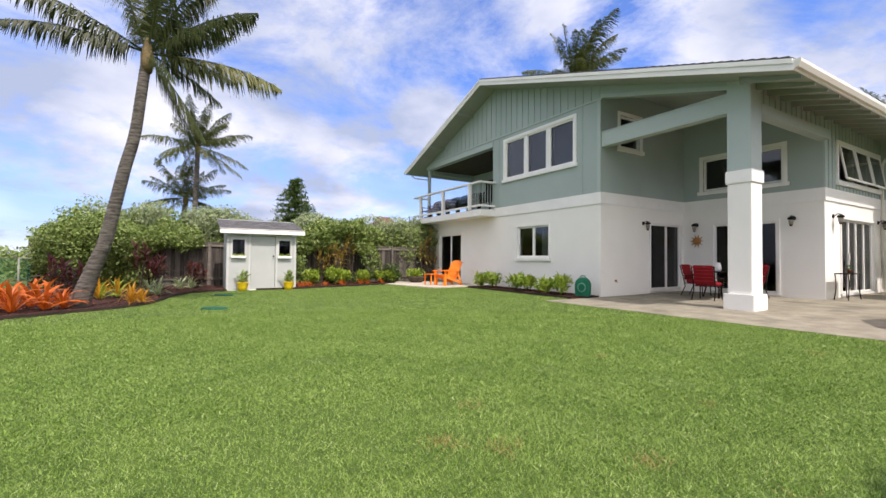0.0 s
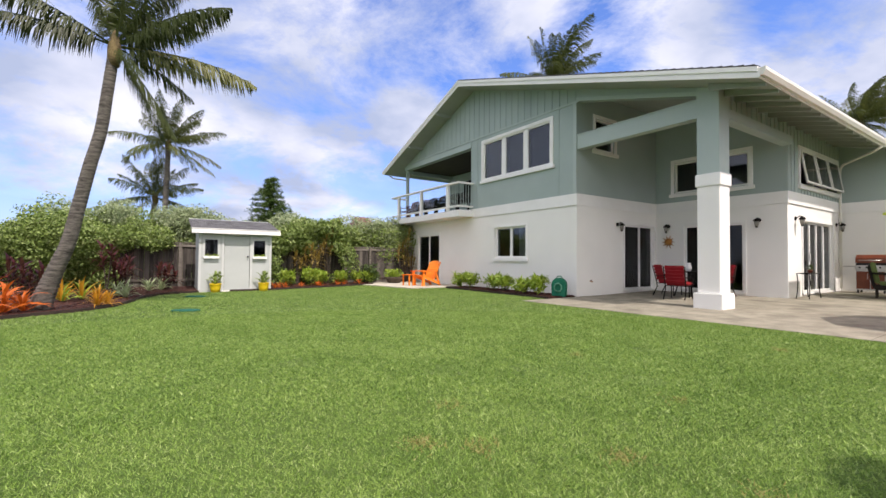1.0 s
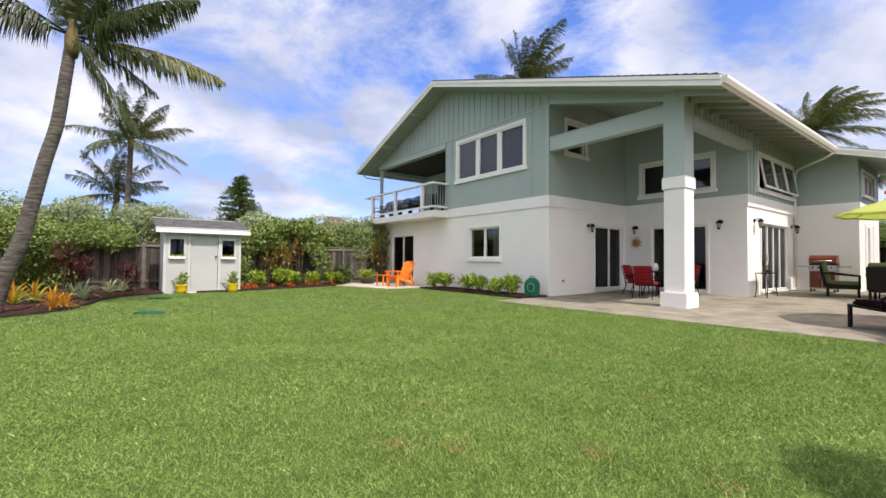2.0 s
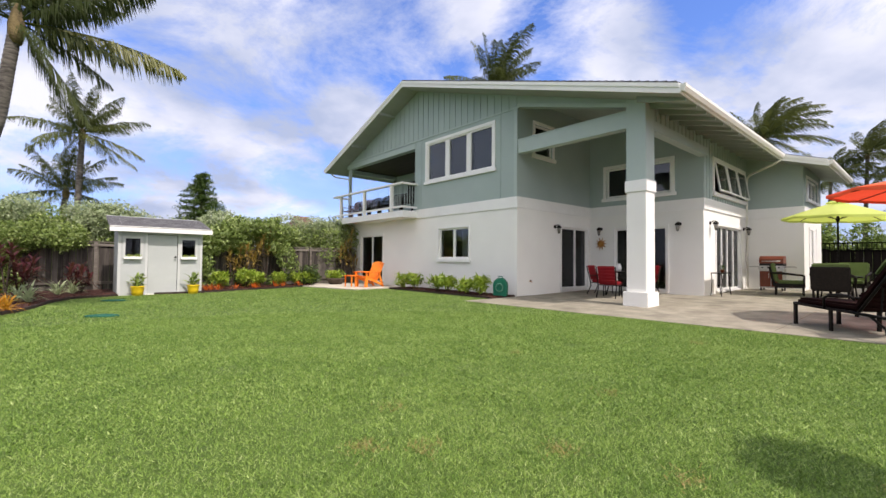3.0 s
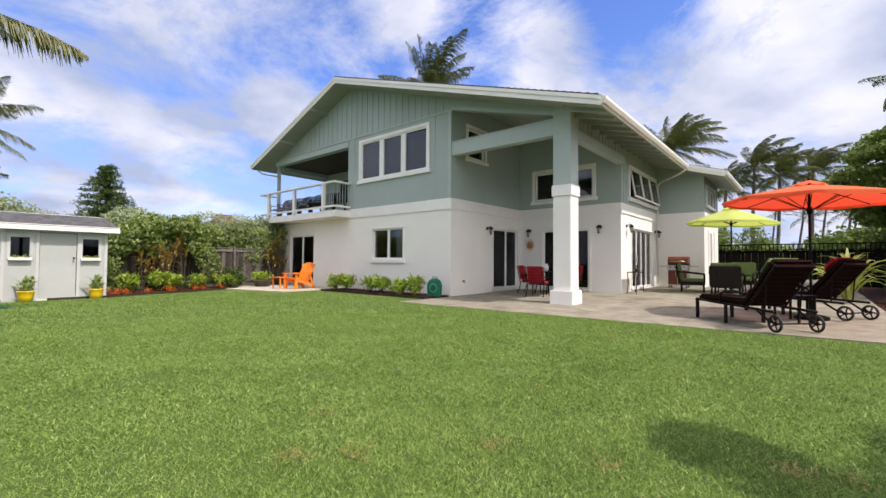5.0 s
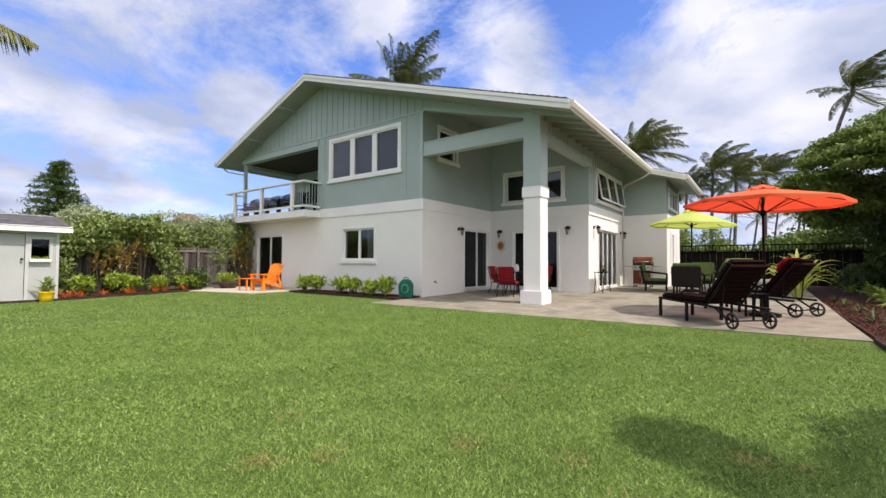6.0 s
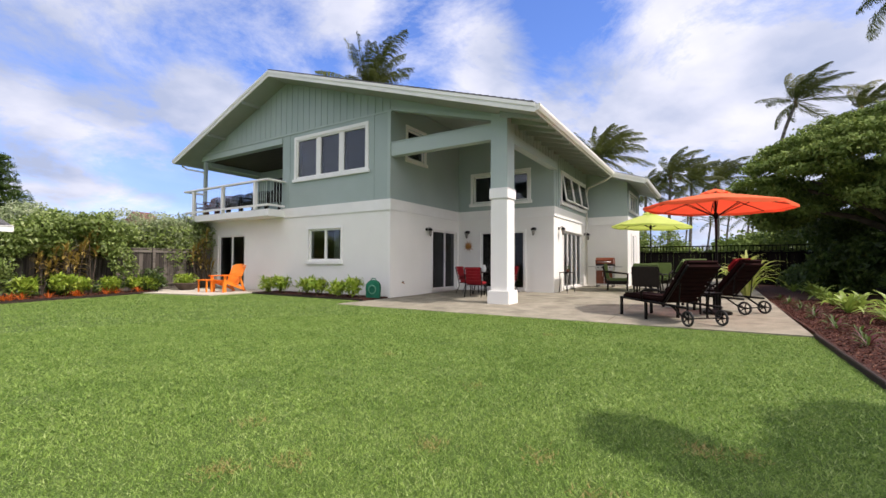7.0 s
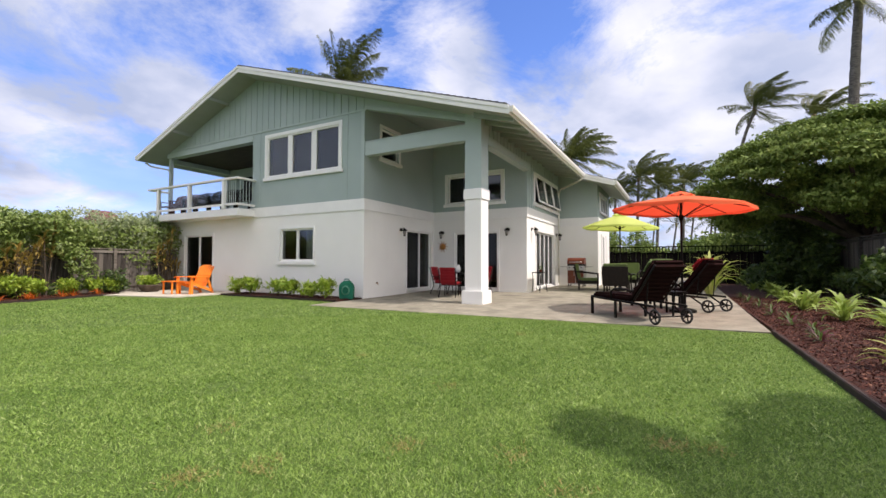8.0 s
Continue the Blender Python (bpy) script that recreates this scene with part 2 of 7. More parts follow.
M = {
    "stucco": mat("white_stucco", (0.80, 0.797, 0.765), (0.86, 0.855, 0.82), 0.7, 0.9, 0.25, 140, depth=0.004),
    "trim": mat("white_trim_paint", (0.80, 0.80, 0.78), (0.86, 0.86, 0.84), 2.0, 0.5, 0.05, 40),
    "sage": mat("sage_siding_paint", (0.325, 0.40, 0.383), (0.37, 0.447, 0.43), 0.8, 0.7, 0.12, 90, depth=0.004),
    "sage_trim": mat("sage_trim_paint", (0.375, 0.45, 0.43), (0.415, 0.492, 0.47), 1.2, 0.6, 0.08, 60),
    # sage paint, darkened: part of the overhang's shade is in this colour
    "soffit": mat("shaded_sage_soffit_paint", (0.27, 0.305, 0.275), (0.315, 0.35, 0.32), 1.5, 0.75, 0.1, 60),
    "brown_boards": wood_mat("dark_brown_ceiling_boards", (0.035, 0.026, 0.020), (0.075, 0.056, 0.043), lengthwise="Y"),
    "gutter": mat("cream_gutter_metal", (0.70, 0.69, 0.62), (0.76, 0.75, 0.69), 1.5, 0.45, 0.05, 40),
    "shingle": mat("charcoal_shingles", (0.05, 0.05, 0.055), (0.13, 0.13, 0.135), 5.0, 0.95, 0.7, 45, depth=0.02),
    "glass": glass_mat("window_glass", ior=1.6),
    "clear": glass_mat("clear_balcony_glass", (0.93, 0.96, 0.96), 1.25),
    "screen": glass_mat("screened_door_glass", (0.25, 0.28, 0.28), 1.33),
    "concrete": mat("patio_concrete", (0.175, 0.160, 0.122), (0.30, 0.277, 0.216), 2.6, 0.85, 0.4, 45, depth=0.006, stain=(0.115, 0.104, 0.078)),
    # pale concrete made lighter still: the pad's sunlight is put into its colour
    "pad": mat("sunlit_pale_concrete", (0.42, 0.385, 0.325), (0.52, 0.48, 0.41), 1.2, 0.85, 0.25, 70, depth=0.004, stain=(0.36, 0.33, 0.275)),
    "lawn": mat("lawn_soil_and_thatch", (0.055, 0.094, 0.017), (0.098, 0.152, 0.031), 2.5, 0.95, 0.8, 90, depth=0.02),
    "mulch": mat("red_brown_mulch", (0.026, 0.009, 0.006), (0.070, 0.022, 0.014), 6.0, 0.95, 1.0, 55, depth=0.03),
    "edging": mat("dark_edging", (0.022, 0.014, 0.012), (0.045, 0.028, 0.022), 5, 0.8, 0.3, 40),
    "fence": wood_mat("weathered_grey_wood", (0.040, 0.034, 0.030), (0.15, 0.132, 0.114)),
    "fence_rail": wood_mat("weathered_grey_rail", (0.08, 0.068, 0.058), (0.20, 0.18, 0.155), lengthwise="X"),
    "dark_wood": wood_mat("dark_stained_wood", (0.005, 0.0045, 0.004), (0.016, 0.013, 0.012), rough=0.95, spec=0.05),
    "shed": mat("pale_grey_shed_paint", (0.40, 0.425, 0.42), (0.46, 0.485, 0.475), 1.3, 0.75, 0.15, 60, stain=(0.38, 0.395, 0.37)),
    "shed_trim": mat("pale_shed_trim_paint", (0.47, 0.49, 0.485), (0.54, 0.555, 0.545), 2.0, 0.6, 0.08, 50),
    # weathered grey wood with the tree's shade put into boards and rails
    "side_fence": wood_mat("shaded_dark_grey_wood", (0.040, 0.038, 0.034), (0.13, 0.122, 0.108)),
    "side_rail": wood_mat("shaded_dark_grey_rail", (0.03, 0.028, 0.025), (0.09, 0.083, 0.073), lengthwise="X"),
    "bark": mat("palm_bark", (0.042, 0.038, 0.034), (0.21, 0.19, 0.17), 5.0, 0.95, 1.0, 26, depth=0.03, stretch=(1, 1, 5)),
    "bark_dark": mat("dark_bark", (0.05, 0.038, 0.028), (0.12, 0.09, 0.07), 4.0, 0.95, 0.8, 30, depth=0.03),
    "dark_metal": mat("dark_bronze_metal", (0.005, 0.0045, 0.004), (0.011, 0.009, 0.008), 6, 0.5, 0.05, 60, metal=0.2, spec=0.15),
    "black": mat("black_rubber", (0.012, 0.012, 0.012), (0.022, 0.022, 0.022), 6, 0.7, 0.05, 60),
    "steel": mat("brushed_steel", (0.45, 0.44, 0.42), (0.58, 0.57, 0.55), 6, 0.35, 0.05, 80, metal=0.9),
    "copper": mat("red_brown_enamel", (0.13, 0.036, 0.018), (0.20, 0.056, 0.028), 4, 0.35, 0.05, 60, metal=0.2),
    "wicker": mat("dark_brown_wicker", (0.007, 0.006, 0.005), (0.018, 0.014, 0.011), 30, 0.7, 0.8, 120, spec=0.2),
    "maroon": mat("maroon_cushion_cloth", (0.009, 0.003, 0.0026), (0.017, 0.0045, 0.004), 5, 0.95, 0.2, 150, spec=0.1),
    "red_cloth": mat("red_cushion_cloth", (0.25, 0.007, 0.013), (0.34, 0.013, 0.020), 4, 0.85, 0.2, 150),
    "lime_cloth": mat("lime_green_cloth", (0.085, 0.125, 0.035), (0.125, 0.175, 0.055), 4, 0.85, 0.2, 150),
    "orange": mat("orange_plastic", (0.85, 0.20, 0.015), (0.92, 0.27, 0.03), 3, 0.5, 0.08, 50),
    "green_plastic": mat("green_plastic", (0.015, 0.14, 0.085), (0.03, 0.20, 0.125), 3, 0.8, 0.05, 50, spec=0.1),
    "lid_plastic": mat("dull_green_plastic", (0.012, 0.075, 0.050), (0.025, 0.11, 0.075), 8, 0.9, 0.2, 50, spec=0.1),
    "hose_green": mat("pale_green_hose", (0.06, 0.24, 0.15), (0.09, 0.30, 0.20), 8, 0.5, 0.05, 40),
    "pane_backing": mat("grey_pane_backing", (0.115, 0.12, 0.12), (0.15, 0.155, 0.155), 2, 0.9, 0.05, 60),
    "yellow_pot": mat("yellow_glazed_pot", (0.75, 0.50, 0.01), (0.82, 0.58, 0.03), 3, 0.35, 0.05, 50),
    "sun_orange": mat("ochre_painted_metal", (0.32, 0.13, 0.03), (0.42, 0.20, 0.05), 8, 0.5, 0.1, 60),
    # dark paint stands for the dimness of unlit rooms
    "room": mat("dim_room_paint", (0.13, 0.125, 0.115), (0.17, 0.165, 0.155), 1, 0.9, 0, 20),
    "curtain": mat("pale_curtain", (0.55, 0.57, 0.56), (0.65, 0.67, 0.66), 3, 0.9, 0.1, 40),
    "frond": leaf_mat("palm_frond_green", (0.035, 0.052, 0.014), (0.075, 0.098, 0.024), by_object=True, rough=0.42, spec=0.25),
    # lighter copy of frond for the far palms, sunlight put into the green
    "frond_sunlit": leaf_mat("sunlit_palm_frond_green", (0.060, 0.078, 0.022), (0.125, 0.145, 0.042), by_object=True, rough=0.45, through_light=0.4, spec=0.25),
    "frond_gold": leaf_mat("palm_frond_yellow", (0.10, 0.125, 0.028), (0.17, 0.18, 0.042), by_object=True, rough=0.4),
    "hedge": leaf_mat("hedge_leaves", (0.105, 0.165, 0.036), (0.25, 0.335, 0.085), (0.40, 0.46, 0.19)),
    "silver": leaf_mat("silvery_hedge_leaves", (0.20, 0.265, 0.12), (0.36, 0.42, 0.24), (0.48, 0.52, 0.35)),
    "deep": leaf_mat("deep_green_leaves", (0.03, 0.065, 0.014), (0.085, 0.14, 0.028), (0.14, 0.19, 0.04)),
    "canopy": leaf_mat("broad_tree_leaves", (0.085, 0.135, 0.030), (0.19, 0.26, 0.060), (0.28, 0.35, 0.10), through_light=0.2, rough=0.6, spec=0.15),
    "lime": leaf_mat("lime_shrub_leaves", (0.16, 0.27, 0.025), (0.32, 0.42, 0.05), (0.45, 0.50, 0.09)),
    "burgundy": leaf_mat("burgundy_leaves", (0.035, 0.012, 0.012), (0.11, 0.022, 0.025), (0.20, 0.10, 0.06)),
    "brom": leaf_mat("orange_red_leaves", (0.42, 0.07, 0.012), (0.60, 0.16, 0.02), (0.62, 0.30, 0.07)),
    "amber": leaf_mat("amber_leaves", (0.45, 0.20, 0.015), (0.62, 0.33, 0.03), (0.55, 0.40, 0.06)),
    "rust": leaf_mat("rusty_leaves", (0.17, 0.14, 0.035), (0.36, 0.25, 0.06), (0.36, 0.36, 0.10)),
    "grass": leaf_mat("grass_blades", (0.068, 0.138, 0.025), (0.310, 0.455, 0.096), (0.54, 0.63, 0.27), rough=0.5, through_light=0.3, spec=0.3, patchy=(0.78, 0.84, 0.74)),
}

# ---------------------------------------------------------------- building helpers


def link(name, me, parent=None, m=None):
    ob = new(name, me)
    if m is not None:
        ob.matrix_basis = m
    if parent:
        ob.parent = parent
    return ob


def part(name, bm, material, parent, label="", m=None, smooth=False):
    """Links a bmesh as one mesh object under a thing or a part."""
    bmesh.ops.recalc_face_normals(bm, faces=bm.faces)
    me = bpy.data.meshes.new(name)
    bm.to_mesh(me)
    bm.free()
    if smooth:
        me.shade_smooth()
    me.materials.append(M[material])
    ob = link(name, me, parent, m)
    if label:
        tagged(ob, label)
    return ob


def thing(name, label, category, at=(0, 0, 0), turn=0, group="", kind=""):
    ob = new(name)
    ob.matrix_basis = pose(*at, 0, 0, turn)
    ob.empty_display_size = 0.2
    return tagged(ob, label, category, group, kind)


def mesh_thing(name, bm, material, label, category, at=(0, 0, 0), turn=0, group="", kind="", smooth=False):
    ob = part(name, bm, material, None, "", pose(*at, 0, 0, turn), smooth)
    return tagged(ob, label, category, group, kind)


def box(bm, x0, x1, y0, y1, z0, z1, bevel=0.0):
    r = bmesh.ops.create_cube(bm, size=1)
    vs = r["verts"]
    for v in vs:
        v.co = Vector(((x0 + x1) / 2 + v.co.x * (x1 - x0), (y0 + y1) / 2 + v.co.y * (y1 - y0), (z0 + z1) / 2 + v.co.z * (z1 - z0)))
    if bevel:
        es = list({e for v in vs for e in v.link_edges})
        bmesh.ops.bevel(bm, geom=es, offset=bevel, segments=2, affect="EDGES", clamp_overlap=True)
    return bm


def boxes(*rows, bevel=0.0):
    bm = bmesh.new()
    for r in rows:
        box(bm, *r, bevel=bevel)
    return bm


def tube(bm, pts, radii, sides=8, closed_ends=True):
    """A tube along points; radii one number or one per point."""
    pts = [Vector(p) for p in pts]
    if not hasattr(radii, "__len__"):
        radii = [radii] * len(pts)
    rings, up = [], None
    for i, p in enumerate(pts):
        d = (pts[min(i + 1, len(pts) - 1)] - pts[max(i - 1, 0)]).normalized()
        if up is None:
            up = d.orthogonal().normalized()
        up = (up - d * up.dot(d)).normalized()
        side = d.cross(up)
        rings.append([bm.verts.new(p + radii[i] * (math.cos(a) * up + math.sin(a) * side)) for a in [2 * math.pi * k / sides for k in range(sides)]])
    for a, b in zip(rings, rings[1:]):
        for k in range(sides):
            bm.faces.new((a[k], a[(k + 1) % sides], b[(k + 1) % sides], b[k]))
    if closed_ends:
        bm.faces.new(rings[0][::-1]); bm.faces.new(rings[-1])
    return bm


def prism(bm, outline, offset):
    """A flat outline pushed along offset into a solid."""
    a = [bm.verts.new(p) for p in outline]
    b = [bm.verts.new(Vector(p) + Vector(offset)) for p in outline]
    bm.faces.new(a); bm.faces.new(b[::-1])
    for i in range(len(a)):
        j = (i + 1) % len(a)
        bm.faces.new((a[i], b[i], b[j], a[j]))
    return bm


def lathe(bm, profile, sides=20, centre=(0, 0, 0)):
    c = Vector(centre)
    rings = [[bm.verts.new(c + Vector((r * math.cos(2 * math.pi * k / sides), r * math.sin(2 * math.pi * k / sides), z))) for k in range(sides)] for r, z in profile]
    for a, b in zip(rings, rings[1:]):
        for k in range(sides):
            bm.faces.new((a[k], a[(k + 1) % sides], b[(k + 1) % sides], b[k]))
    bm.faces.new(rings[0][::-1]); bm.faces.new(rings[-1])
    return bm


def np_mesh(name, verts, size, material):
    """A mesh of separate polygons of one size each, from an array of corner points."""
    verts = np.asarray(verts, np.float32).reshape(-1, 3)
    count = len(verts) // size
    me = bpy.data.meshes.new(name)
    me.vertices.add(len(verts)); me.loops.add(len(verts)); me.polygons.add(count)
    me.vertices.foreach_set("co", verts.ravel())
    me.loops.foreach_set("vertex_index", np.arange(len(verts), dtype=np.int32))
    me.polygons.foreach_set("loop_start", np.arange(0, len(verts), size, dtype=np.int32))
    me.update(calc_edges=True)
    me.materials.append(M[material])
    return me


rng = np.random.default_rng(7)


def leaf_quads(centres, normals, length, width, jitter=0.9):
    """Pointed leaves (four corners) at centres, facing roughly along normals."""
    n = len(centres)
    nr = normals + jitter * rng.normal(size=(n, 3))
    nr /= np.linalg.norm(nr, axis=1)[:, None] + 1e-9
    t = np.cross(nr, rng.normal(size=(n, 3)))
    t /= np.linalg.norm(t, axis=1)[:, None] + 1e-9
    b = np.cross(nr, t)
    L = (length * rng.uniform(0.6, 1.25, n))[:, None]
    W = (width * rng.uniform(0.7, 1.2, n))[:, None]
    return np.stack([centres - t * L / 2, centres + b * W / 2 - t * L * 0.05, centres + t * L / 2 - nr * L * 0.12, centres - b * W / 2 - t * L * 0.05], 1)


def clump_leaves(blobs, per_area, length, width, shell=0.35):
    """Leaves over uneven ellipsoids (x, y, z, rx, ry, rz), thicker towards their skin."""
    out = []
    for x, y, z, rx, ry, rz in blobs:
        n = int(per_area * 4 * math.pi * ((rx * ry + ry * rz + rx * rz) / 3))
        d = rng.normal(size=(n, 3)); d /= np.linalg.norm(d, axis=1)[:, None]
        lump = 1 + 0.16 * np.sin(d[:, 0] * 7 + x * 3) * np.sin(d[:, 1] * 6 + y * 5) + 0.12 * np.sin(d[:, 2] * 11 + x)
        r = lump * (1 - shell * rng.random(n) ** 1.7) + 0.06 * rng.normal(size=n)
        c = np.array([x, y, z]) + d * r[:, None] * np.array([rx, ry, rz])
        keep = c[:, 2] > 0.02
        out.append(leaf_quads(c[keep], (d * 0.7 + np.array([0, -0.3, 0.5]))[keep], length, width))
    return np.concatenate(out)
# ---------------------------------------------------------------- ground
def ground():
    bm = bmesh.new()
    n = 60
    def coord(i):
        s = (i / n) * 2 - 1
        return math.copysign(abs(s) ** 3.2 * 1500, s)
    vs = [[bm.verts.new((coord(i) + 6, coord(j) + 6, 0)) for j in range(n + 1)] for i in range(n + 1)]
    for i in range(n):
        for j in range(n):
            bm.faces.new((vs[i][j], vs[i + 1][j], vs[i + 1][j + 1], vs[i][j + 1]))
    return mesh_thing("ground", bm, "lawn", "mown green lawn on level ground", "lawn", kind="structure", smooth=True)


ground()


def slab_z(x, y=0.0):
    """The patio falls gently from the house towards the lawn and a little to the north."""
    return max(0.006, 0.025 + 0.016 * (x - 8.2) - 0.005 * (y + 1.2))


def patio():
    base = thing("patio", "pale grey concrete patio in large cast slabs beside the lawn", "patio", (8.2, -1.2, 0), kind="structure")
    xs = [8.2, 11.2, 14.28, 17.6, 20.9, 24.3, 27.4]
    ys = [-1.2, 1.7, 4.7, 8.3]
    for i in range(len(xs) - 1):
        for j in range(len(ys) - 1):
            if j == 2 and i > 1:
                continue
            x0, x1, y0, y1 = xs[i], xs[i + 1] - 0.008, ys[j], ys[j + 1] - 0.008
            # the lawn edge runs slightly askew
            near = [(x0 - (0.026 * (y + 1.2) if i == 0 else 0), y) for y in (y0, y1)]
            corners = [near[0], (x1, y0), (x1, y1), near[1]]
            bm = bmesh.new()
            low = [bm.verts.new((x - 8.2, y + 1.2, -0.15)) for x, y in corners]
            top = [bm.verts.new((x - 8.2, y + 1.2, slab_z(x, y))) for x, y in corners]
            bm.faces.new(low[::-1]); bm.faces.new(top)
            for k in range(4):
                bm.faces.new((low[k], low[(k + 1) % 4], top[(k + 1) % 4], top[k]))
            part("slab", bm, "concrete", base)


patio()

# ---------------------------------------------------------------- the house
HX, HY = 14.0, 11.0
X0, YA, X1, YC, X2, YE, XE, YN = 10.15, 8.30, 14.28, 4.59, 18.70, 2.97, 21.95, 18.80
RIDGE_Y, RIDGE_Z, EAVE_Y, EAVE_Z, NORTH_Y, NORTH_Z = 13.25, 7.86, 3.44, 4.75, 19.65, 5.50
RAKE_X, ROOF_E, WING_X, WING_Y = 9.40, 22.70, 17.95, 2.24
S_SLOPE, N_SLOPE = (RIDGE_Z - EAVE_Z) / (RIDGE_Y - EAVE_Y), (RIDGE_Z - NORTH_Z) / (NORTH_Y - RIDGE_Y)
house = thing("house", "two-storey house with white stucco below and sage green siding above", "house", (HX, HY, 0))
TO_HOUSE = Matrix.Translation((-HX, -HY, 0))


def roof_top(y):
    return RIDGE_Z - S_SLOPE * (RIDGE_Y - y) if y < RIDGE_Y else RIDGE_Z - N_SLOPE * (y - RIDGE_Y)


def roof_under(y):
    return roof_top(y) - 0.2


def hpart(name, bm, material, parent=None, label="", smooth=False):
    bm.transform(TO_HOUSE)
    return part(name, bm, material, parent or house, label, smooth=smooth)


def fbox(bm, face, const, u0, u1, z0, z1, d0, d1, bevel=0.0):
    """A box on a wall's face: u along the wall, d outwards from its plane (west walls face -x, south walls -y)."""
    if face == "W":
        return box(bm, const - d1, const - d0, u0, u1, z0, z1, bevel)
    return box(bm, u0, u1, const - d1, const - d0, z0, z1, bevel)


def wall_grid(face, const, thick, u0, u1, z0, z1, holes=()):
    """A solid wall with openings through it."""
    us = sorted({u0, u1, *[h[0] for h in holes], *[h[1] for h in holes]})
    zs = sorted({z0, z1, *[h[2] for h in holes], *[h[3] for h in holes]})
    bm = bmesh.new()
    def full(i, j):
        if not (0 <= i < len(us) - 1 and 0 <= j < len(zs) - 1):
            return False
        u, z = (us[i] + us[i + 1]) / 2, (zs[j] + zs[j + 1]) / 2
        return not any(h[0] < u < h[1] and h[2] < z < h[3] for h in holes)
    cache = {}
    def v(i, j, k):
        if (i, j, k) not in cache:
            d = const + k * thick
            cache[i, j, k] = bm.verts.new((d, us[i], zs[j]) if face == "W" else (us[i], d, zs[j]))
        return cache[i, j, k]
    for i in range(len(us) - 1):
        for j in range(len(zs) - 1):
            if not full(i, j):
                continue
            for k in (0, 1):
                bm.faces.new((v(i, j, k), v(i + 1, j, k), v(i + 1, j + 1, k), v(i, j + 1, k)))
            for di, dj, a, b in ((-1, 0, (i, j), (i, j + 1)), (1, 0, (i + 1, j), (i + 1, j + 1)), (0, -1, (i, j), (i + 1, j)), (0, 1, (i, j + 1), (i + 1, j + 1))):
                if not full(i + di, j + dj):
                    bm.faces.new((v(*a, 0), v(*b, 0), v(*b, 1), v(*a, 1)))
    return bm


def window(face, const, u0, u1, z0, z1, splits=(), casing=0.10, sill=True, name="window", label="white framed window", depth=0.07, bar=0.05, pane="glass"):
    """Frame in the opening, casing round it, one pane between two mullions each."""
    bm = bmesh.new()
    f = 0.055
    fbox(bm, face, const, u0, u0 + f, z0, z1, -depth - 0.05, -depth + 0.03)
    fbox(bm, face, const, u1 - f, u1, z0, z1, -depth - 0.05, -depth + 0.03)
    fbox(bm, face, const, u0 + f, u1 - f, z0, z0 + f, -depth - 0.05, -depth + 0.03)
    fbox(bm, face, const, u0 + f, u1 - f, z1 - f, z1, -depth - 0.05, -depth + 0.03)
    w = hpart(name, bm, "trim", None, label)
    cuts = [u0 + f] + [u0 + s * (u1 - u0) for s in splits] + [u1 - f]
    for s, wide in [(c, bar) for c in cuts[1:-1]]:
        b = bmesh.new()
        fbox(b, face, const, s - wide, s + wide, z0 + f, z1 - f, -depth - 0.045, -depth + 0.025)
        hpart("mullion", b, "trim", w)
    for a, b2 in zip(cuts, cuts[1:]):
        lo, hi = a + (bar if a != cuts[0] else 0), b2 - (bar if b2 != cuts[-1] else 0)
        b = bmesh.new()
        fbox(b, face, const, lo, hi, z0 + f, z1 - f, -depth - 0.02, -depth - 0.012)
        hpart("pane", b, pane, w)
    if casing:
        b = bmesh.new()
        fbox(b, face, const, u0 - casing, u0, z0 - 0.02, z1 + casing, 0.0, 0.035)
        fbox(b, face, const, u1, u1 + casing, z0 - 0.02, z1 + casing, 0.0, 0.035)
        fbox(b, face, const, u0, u1, z1, z1 + casing, 0.0, 0.035)
        hpart("casing", b, "trim", w)
    if sill:
        b = bmesh.new()
        fbox(b, face, const, u0 - casing - 0.05, u1 + casing + 0.05, z0 - 0.13, z0 - 0.02, 0.0, 0.07, 0.008)
        hpart("sill", b, "trim", w)
    return w


def slider(face, const, u0, u1, z0, z1, splits, label="white framed sliding glass door"):
    d = window(face, const, u0, u1, z0, z1, splits, 0.0, False, "door", label, 0.07, bar=0.035, pane="screen")
    b = bmesh.new()
    fbox(b, face, const, u0 - 0.07, u0, z0 - 0.05, z1 + 0.07, 0.0, 0.025)
    fbox(b, face, const, u1, u1 + 0.07, z0 - 0.05, z1 + 0.07, 0.0, 0.025)
    fbox(b, face, const, u0, u1, z1, z1 + 0.07, 0.0, 0.025)
    hpart("casing", b, "trim", d)
    b = bmesh.new()
    fbox(b, face, const, u0 - 0.07, u1 + 0.07, z0 - 0.05, z0, -0.12, 0.05)
    hpart("threshold", b, "trim", d)
    mid = u0 + splits[0] * (u1 - u0)
    b = bmesh.new()
    fbox(b, face, const, mid - 0.045, mid - 0.015, z0 + 0.92, z0 + 1.12, -0.06, -0.01, 0.006)
    hpart("door_handle", b, "trim", d)
    return d


BAND0, BAND1 = 2.69, 3.03
T = 0.24
# lower storey
hpart("wall", wall_grid("W", X0, T, YA, YN, -0.1, BAND1, [(10.36, 11.92, 1.15, 2.22), (15.62, 17.45, 0.14, 2.16)]), "stucco", label="white stucco wall")
hpart("wall", wall_grid("S", YA, T, X0 + T, X1, -0.1, BAND1, [(12.46, 14.10, 0.16, 2.24)]), "stucco", label="white stucco wall")
